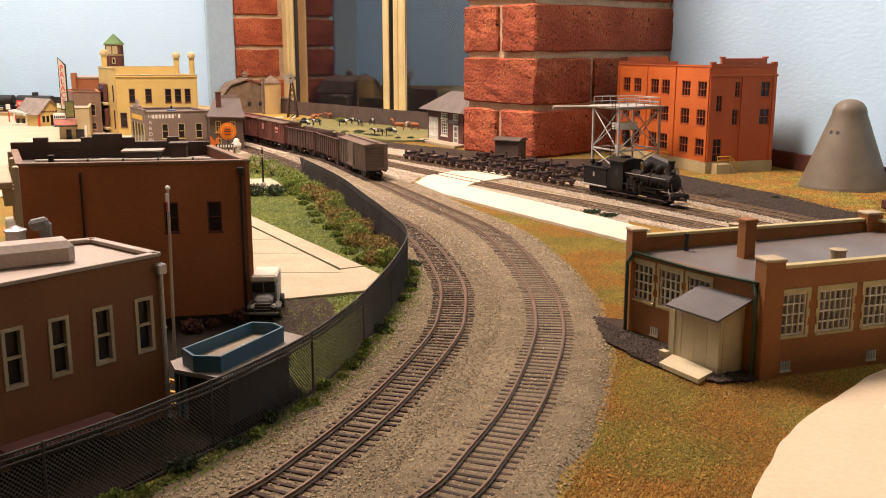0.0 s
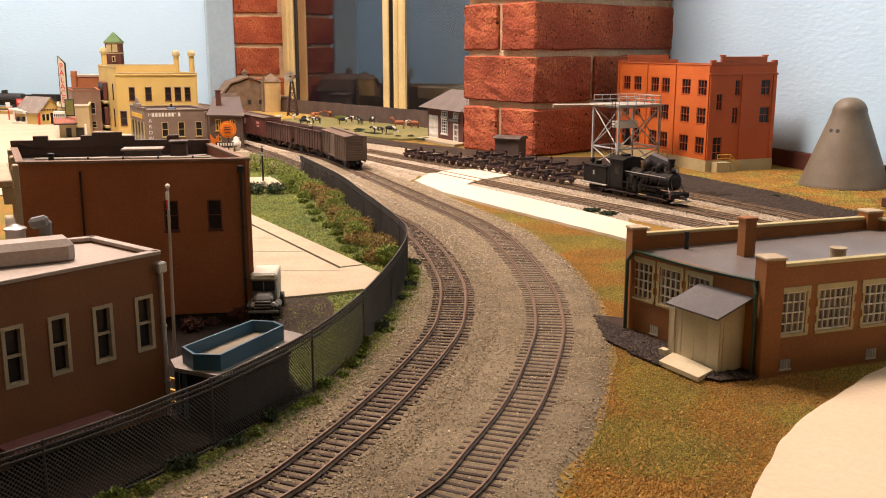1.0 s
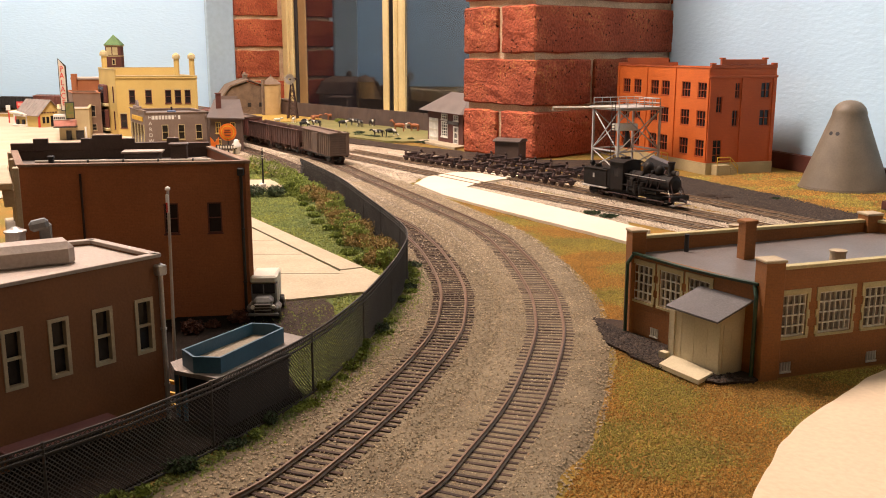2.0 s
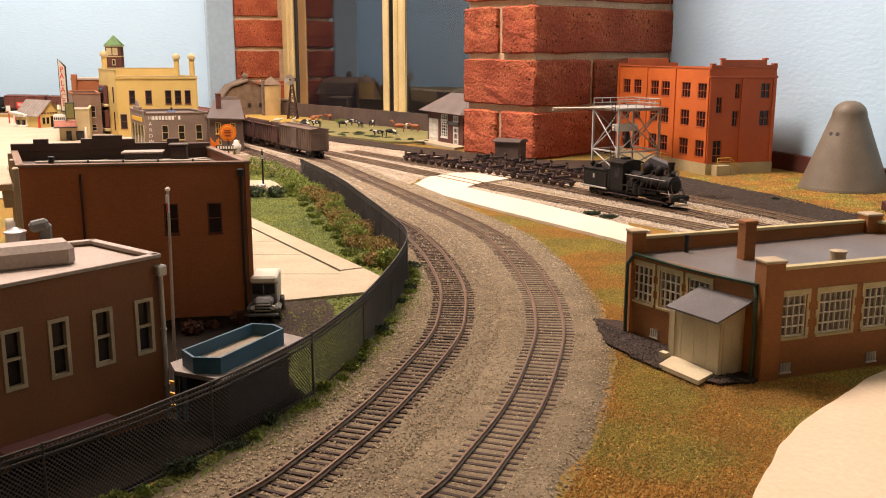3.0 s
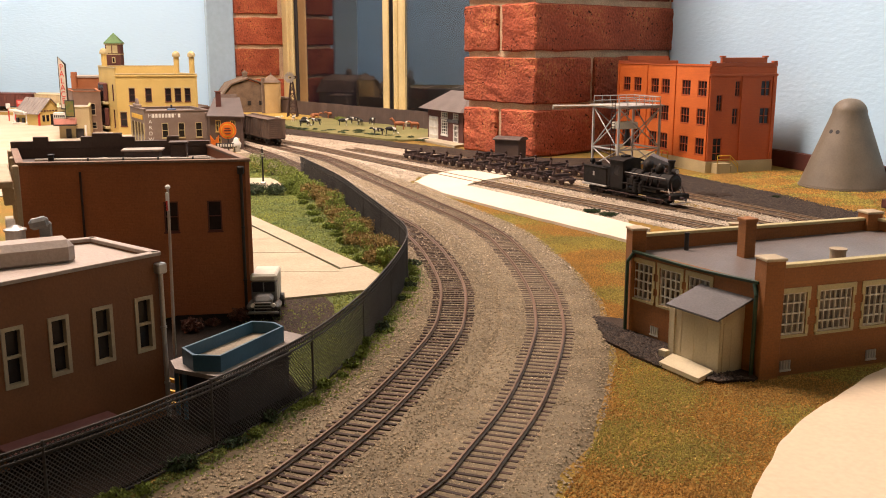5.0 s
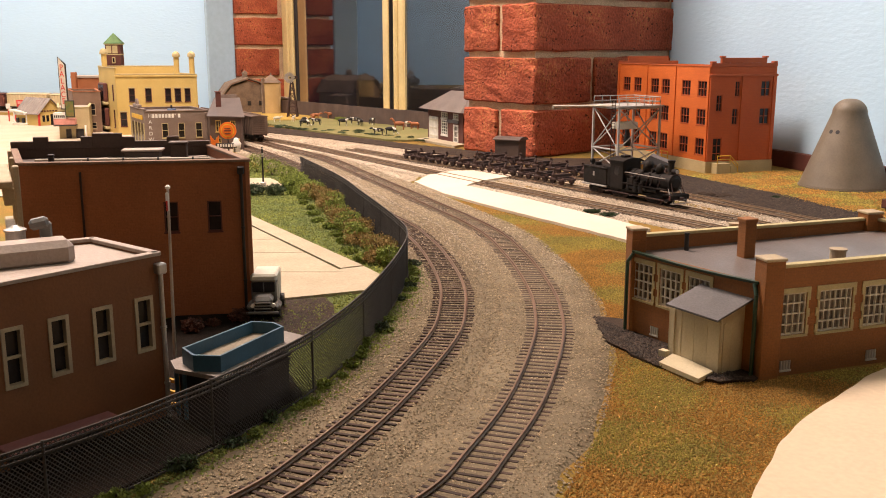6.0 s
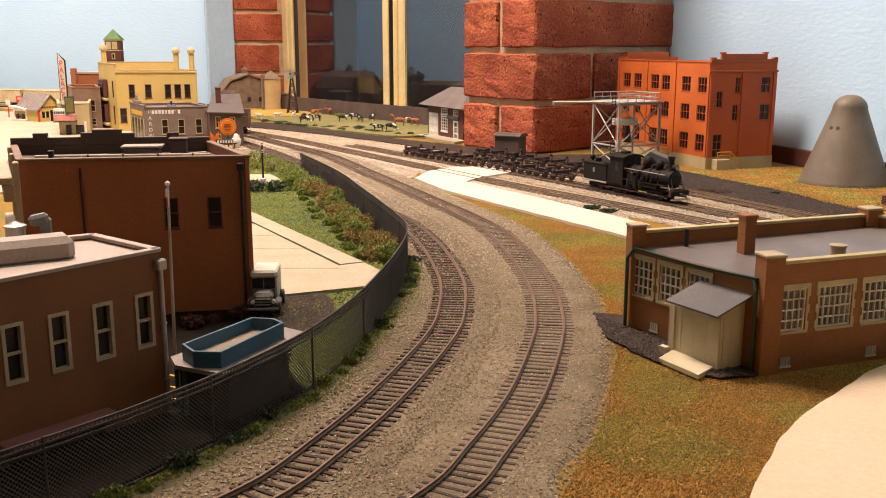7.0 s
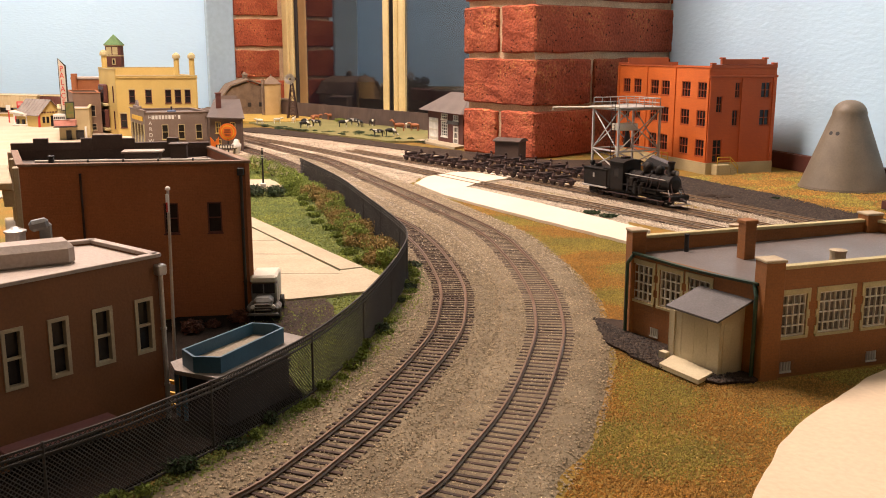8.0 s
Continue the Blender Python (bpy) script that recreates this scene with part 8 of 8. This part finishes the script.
part("bolster", B((0, 0, 0.0078), (0.006, 0.020, 0.0034), 0, 0.0004), M["rust"], lt)
for s in (-1, 1):
    part("chock", box(bmesh.new(), (0, s * 0.0145, 0.0142), (0.0034, 0.0022, 0.005), 0, 0.0004, s * 0.5), M["rust"], lt)
part("reach_bar", B((0.008, 0, 0.0072), (0.026, 0.0018, 0.0018)), M["rust"], lt)
part("brake_wheel", T((-0.012, 0.011, 0.0125), (-0.012, 0.011, 0.0131), 0.0028, None, 12), M["rust"], lt)
part("brake_staff", T((-0.012, 0.011, 0.006), (-0.012, 0.011, 0.0128), 0.0005, None, 6), M["rust"], lt)
for e in (-0.0088, 0.0088):
    part("axle", T((e, -0.0095, 0.0048), (e, 0.0095, 0.0048), 0.0009, None, 8), M["rust"], lt)
    for s in (-1, 1):
        part("wheel", T((e, s * 0.0070, 0.0048), (e, s * 0.0092, 0.0048), 0.0048, None, 16), M["rust"], lt)


def spots(line, y_far, y_near, gap):
    t = tangents(line)
    out, run_ = [], 0.0
    for a, b, d in zip(line, line[1:], t):
        if y_near < a.y < y_far:
            if run_ <= 0:
                out.append((a, math.degrees(math.atan2(d.y, d.x))))
                run_ = gap
            run_ -= (b - a).length
    return out


places = spots(smoothed(T4_PTS, 0.001), 1.475, 1.185, 0.0335) + spots(smoothed(T5_PTS, 0.001), 1.45, 1.21, 0.0335)
for i, (p, a) in enumerate(places):
    m = pose(p.x, p.y, RAILTOP, 0, 0, a + random.uniform(-1, 1) + (180 if i % 2 else 0))
    if i == 0:
        lt.matrix_basis = m
    else:
        copy_thing(lt, m)

# ---------- loose stone and flock, nearest stretches ----------


def chips(name, pts, zs, sizes, material, label, category, flat=0.6, seed=3):
    """Small eight-sided crumbs scattered on the ground, as one object."""
    rng = np.random.default_rng(seed)
    n = len(pts)
    octa = np.array([(1, 0, 0), (0, 1, 0), (-1, 0, 0), (0, -1, 0), (0, 0, 1), (0, 0, -1)], float)
    tri = np.array([(0, 1, 4), (1, 2, 4), (2, 3, 4), (3, 0, 4), (1, 0, 5), (2, 1, 5), (3, 2, 5), (0, 3, 5)])
    a = rng.uniform(0, 2 * math.pi, n)
    v = octa[None] * (sizes[:, None, None] * rng.uniform(0.6, 1.3, (n, 6, 1)))
    v[:, :, 2] *= flat
    x = v[:, :, 0] * np.cos(a)[:, None] - v[:, :, 1] * np.sin(a)[:, None] + pts[:, 0:1]
    y = v[:, :, 0] * np.sin(a)[:, None] + v[:, :, 1] * np.cos(a)[:, None] + pts[:, 1:2]
    z = v[:, :, 2] + zs[:, None]
    co = np.stack([x, y, z], 2).reshape(-1, 3)
    f = (tri[None] + 6 * np.arange(n)[:, None, None]).reshape(-1, 3)
    me = bpy.data.meshes.new(name)
    me.vertices.add(len(co))
    me.vertices.foreach_set("co", co.ravel())
    me.loops.add(f.size)
    me.loops.foreach_set("vertex_index", f.ravel().astype(np.int32))
    me.polygons.add(len(f))
    me.polygons.foreach_set("loop_start", np.arange(0, f.size, 3, dtype=np.int32))
    me.polygons.foreach_set("use_smooth", np.zeros(len(f), bool))
    me.update(calc_edges=True)
    me.materials.append(material)
    return tagged(new(name, me), label, category, kind="stuff")


rng = np.random.default_rng(11)


def beside(line, n, left, right, upto):
    P = np.array([(p.x, p.y) for p in line])
    Tn = np.array([(t.x, t.y) for t in tangents(line)])
    u = rng.uniform(0, 1, n)
    i = (u * (min(upto, len(P)) - 1)).astype(int)
    o = rng.uniform(left, right, n)
    q = P[i] + Tn[i] * rng.uniform(-0.003, 0.003, n)[:, None] + np.stack([Tn[i][:, 1], -Tn[i][:, 0]], 1) * o[:, None]
    return q, o


def clear_of(pts, lines, dist):
    """Keeps the points that lie no nearer than dist to any rail."""
    ok = np.ones(len(pts), bool)
    for line in lines:
        for sft in (-0.0087, 0.0087):
            P = np.array([(p.x, p.y) for p in shifted(line, sft)])
            P = P[P[:, 1] < 1.5]
            for k in range(0, len(pts), 4000):
                d = np.abs(pts[k:k + 4000, None, :] - P[None]).sum(2).min(1)
                ok[k:k + 4000] &= d > dist
    return ok


allp, allz = [], []
for line, n, l, r, up in ((R_LINE, 42000, -0.041, 0.040, 190), (L_LINE, 34000, -0.036, 0.042, 180)):
    q, o = beside(line, n, l, r, up)
    between = np.abs(o) < 0.0145
    keep = ~between | (rng.uniform(0, 1, n) < 0.6)
    z = np.where(between, 0.0015, 0.0017) - np.clip((np.abs(o) - 0.032) * 0.2, 0, 0.0014)
    allp.append(q[keep])
    allz.append(z[keep])
P_, Z_ = np.concatenate(allp), np.concatenate(allz)
ok = clear_of(P_, (R_LINE, L_LINE), 0.0022)
P_, Z_ = P_[ok], Z_[ok]
chips("ballast_stones", P_, Z_, rng.uniform(0.00035, 0.00085, len(P_)), M["stone_bits"], "loose grey and tan ballast crumbs between the tracks", "ballast")


def within(q, poly):
    hit = np.zeros(len(q), bool)
    for (x0, y0), (x1, y1) in zip(poly, poly[1:] + poly[:1]):
        cross = (y0 > q[:, 1]) != (y1 > q[:, 1])
        hit ^= cross & (q[:, 0] < (x1 - x0) * (q[:, 1] - y0) / ((y1 - y0) or 1e-9) + x0)
    return hit


def over(poly, n, hole=None):
    """About n crumbs per box, kept where they fall on poly and not in hole."""
    xs, ys = [p[0] for p in poly], [p[1] for p in poly]
    q = np.stack([rng.uniform(min(xs), max(xs), n), rng.uniform(min(ys), max(ys), n)], 1)
    ok = within(q, poly)
    if hole:
        ok &= ~within(q, hole)
    return q[ok]


allp = []
for line, n, l, r, up in ((T3_LINE, 26000, -0.036, 0.036, 290), (T4_LINE, 19000, -0.034, 0.034, 220), (T5_LINE, 14000, -0.028, 0.036, 210), (R_LINE[150:300], 9000, -0.037, 0.036, 150), (L_LINE[150:300], 6000, -0.03, 0.036, 150), (R_LINE[95:200], 7000, -0.037, 0.036, 105), (L_LINE[95:200], 5000, -0.033, 0.036, 105)):
    q, o = beside(line, n, l, r, up)
    allp.append(q[(np.abs(o) > 0.0145) | (rng.uniform(0, 1, n) < 0.55)])
allp.append(over([(-0.05, 1.20), (-0.015, 1.38), (0.03, 1.47), (-0.01, 1.57), (-0.075, 1.665), (-0.22, 1.845), (-0.38, 2.02), (-0.42, 1.80), (-0.22, 1.37), (-0.13, 1.20)], 30000))
SPUR = [(0.0289, 1.1477), (0.1798, 0.9113), (0.201, 1.0164), (0.1422, 1.0948), (0.0652, 1.2371)]
allp.append(over(SPUR, 9000))
P_ = np.concatenate(allp)
P_ = P_[clear_of(P_, (T3_LINE, T4_LINE, T5_LINE, R_LINE, L_LINE), 0.0022)]
M["stone_pale"] = island(mat("pale_ballast_chips", (0.50, 0.42, 0.33), (0.36, 0.30, 0.23), 0.95, 300, 0.3, 1500), 0.35, 1.5)
chips("yard_stones", P_, np.full(len(P_), 0.0014), rng.uniform(0.0005, 0.0010, len(P_)), M["stone_pale"], "loose pale ballast crumbs in the yard", "ballast")


TURF_RIGHT = [(0.03, 0.30), (0.12, 0.33), (0.165, 0.41), (0.25, 0.49), (0.32, 0.53), (0.17, 0.482), (0.112, 0.572), (0.2, 0.65), (0.25, 0.86), (0.17, 0.84), (0.075, 0.99), (-0.02, 1.17), (-0.01, 1.08), (0.045, 0.98), (0.075, 0.91), (0.105, 0.75), (0.112, 0.64), (0.1, 0.52), (0.075, 0.42)]
q = over(TURF_RIGHT, 420000)
g_ = np.array([noise.noise((p[0] * 16, p[1] * 16, 3)) * 1.4 for p in q]) + rng.normal(0, 0.12, len(q))
chips("ochre_flock", q[g_ < 0.08], np.full((g_ < 0.08).sum(), 0.0004), rng.uniform(0.00025, 0.00062, (g_ < 0.08).sum()), M["turf_bits"], "ochre and rust flock on the turf", "grass", 1.0)
chips("green_flock", q[g_ >= 0.08], np.full((g_ >= 0.08).sum(), 0.0004), rng.uniform(0.00025, 0.00062, (g_ >= 0.08).sum()), M["green_bits"], "olive green flock on the turf", "grass", 1.0)
q = over(LAWN, 70000, LOT)
q = q[~((q[:, 0] < -0.13) & (q[:, 1] < 0.78))]
chips("lawn_flock", q, np.full(len(q), 0.0022), rng.uniform(0.0005, 0.0014, len(q)), M["lawn_bits"], "green flock on the lawn", "grass", 0.9)
BACK = [(0.40, 1.33), (0.335, 1.31), (0.375, 1.20), (0.405, 1.125), (0.421, 1.05), (0.443, 1.0), (0.455, 0.96), (0.51, 0.86), (0.60, 0.74), (0.75, 0.70), (0.80, 0.85), (0.56, 1.3), (0.475, 1.36)]
q = over(BACK, 60000)
g_ = np.array([noise.noise((p[0] * 22, p[1] * 22, 8)) * 1.4 for p in q]) + rng.normal(0, 0.15, len(q))
chips("ochre_flock", q[g_ < 0.15], np.full((g_ < 0.15).sum(), 0.0004), rng.uniform(0.0006, 0.0014, (g_ < 0.15).sum()), M["turf_bits"], "ochre flock behind the yard", "grass", 0.9)
chips("green_flock", q[g_ >= 0.15], np.full((g_ >= 0.15).sum(), 0.0004), rng.uniform(0.0006, 0.0014, (g_ >= 0.15).sum()), M["green_bits"], "olive green flock behind the yard", "grass", 0.9)
CIN = [(0.098, 0.60), (0.098, 0.545), (0.118, 0.50), (0.145, 0.474), (0.162, 0.478), (0.112, 0.572)]
q = np.concatenate([over([(0.24, 1.26), (0.294, 1.12), (0.337, 1.06), (0.364, 0.995), (0.39, 0.95), (0.435, 0.88), (0.55, 0.68), (0.62, 0.68), (0.50, 0.87), (0.458, 0.955), (0.445, 0.995), (0.423, 1.045), (0.407, 1.12), (0.377, 1.19), (0.33, 1.30)], 70000), over(CIN, 9000), over([(-0.125, 0.645), (-0.12, 0.56), (-0.085, 0.545), (-0.07, 0.60), (-0.082, 0.64)], 6000), over([(-0.50, 2.10), (-0.40, 2.13), (-0.07, 1.74), (0.13, 1.50), (0.08, 1.45), (-0.015, 1.555), (-0.08, 1.645), (-0.23, 1.825)], 14000)])
w_ = np.concatenate([np.array([(p.x, p.y) for p in (side(int(nF * f), float(o)) for f, o in zip(rng.uniform(0.03, 0.52, 5000), rng.normal(0.004, 0.006, 5000)))])])
chips("fence_flock", w_, np.full(len(w_), 0.0012), rng.uniform(0.0004, 0.0012, len(w_)), M["lawn_bits"], "green flock along the fence foot", "grass", 0.9)
chips("cinder_crumbs", q, np.full(len(q), 0.0023), rng.uniform(0.0004, 0.0013, len(q)), M["coal_bits"], "loose dark cinder crumbs", "gravel")


# ---------- what moves ----------
def motions():
    offset = 0.0
    for car, sets, L in TRAIN:
        offset += L / 2 + 0.006
        walk(car, train_rows(offset, L))
        offset += L / 2 + 0.006
    # wheels of the cars in plain view roll with the train
    for car, sets, L in TRAIN[:5]:
        for w in sets:
            at = w.location.copy()
            walk(w, [(t / 15, Matrix.Translation(at) @ Matrix.Rotation(gone(t / 15) / 0.0054, 4, "Y")) for t in range(121)])


motions()
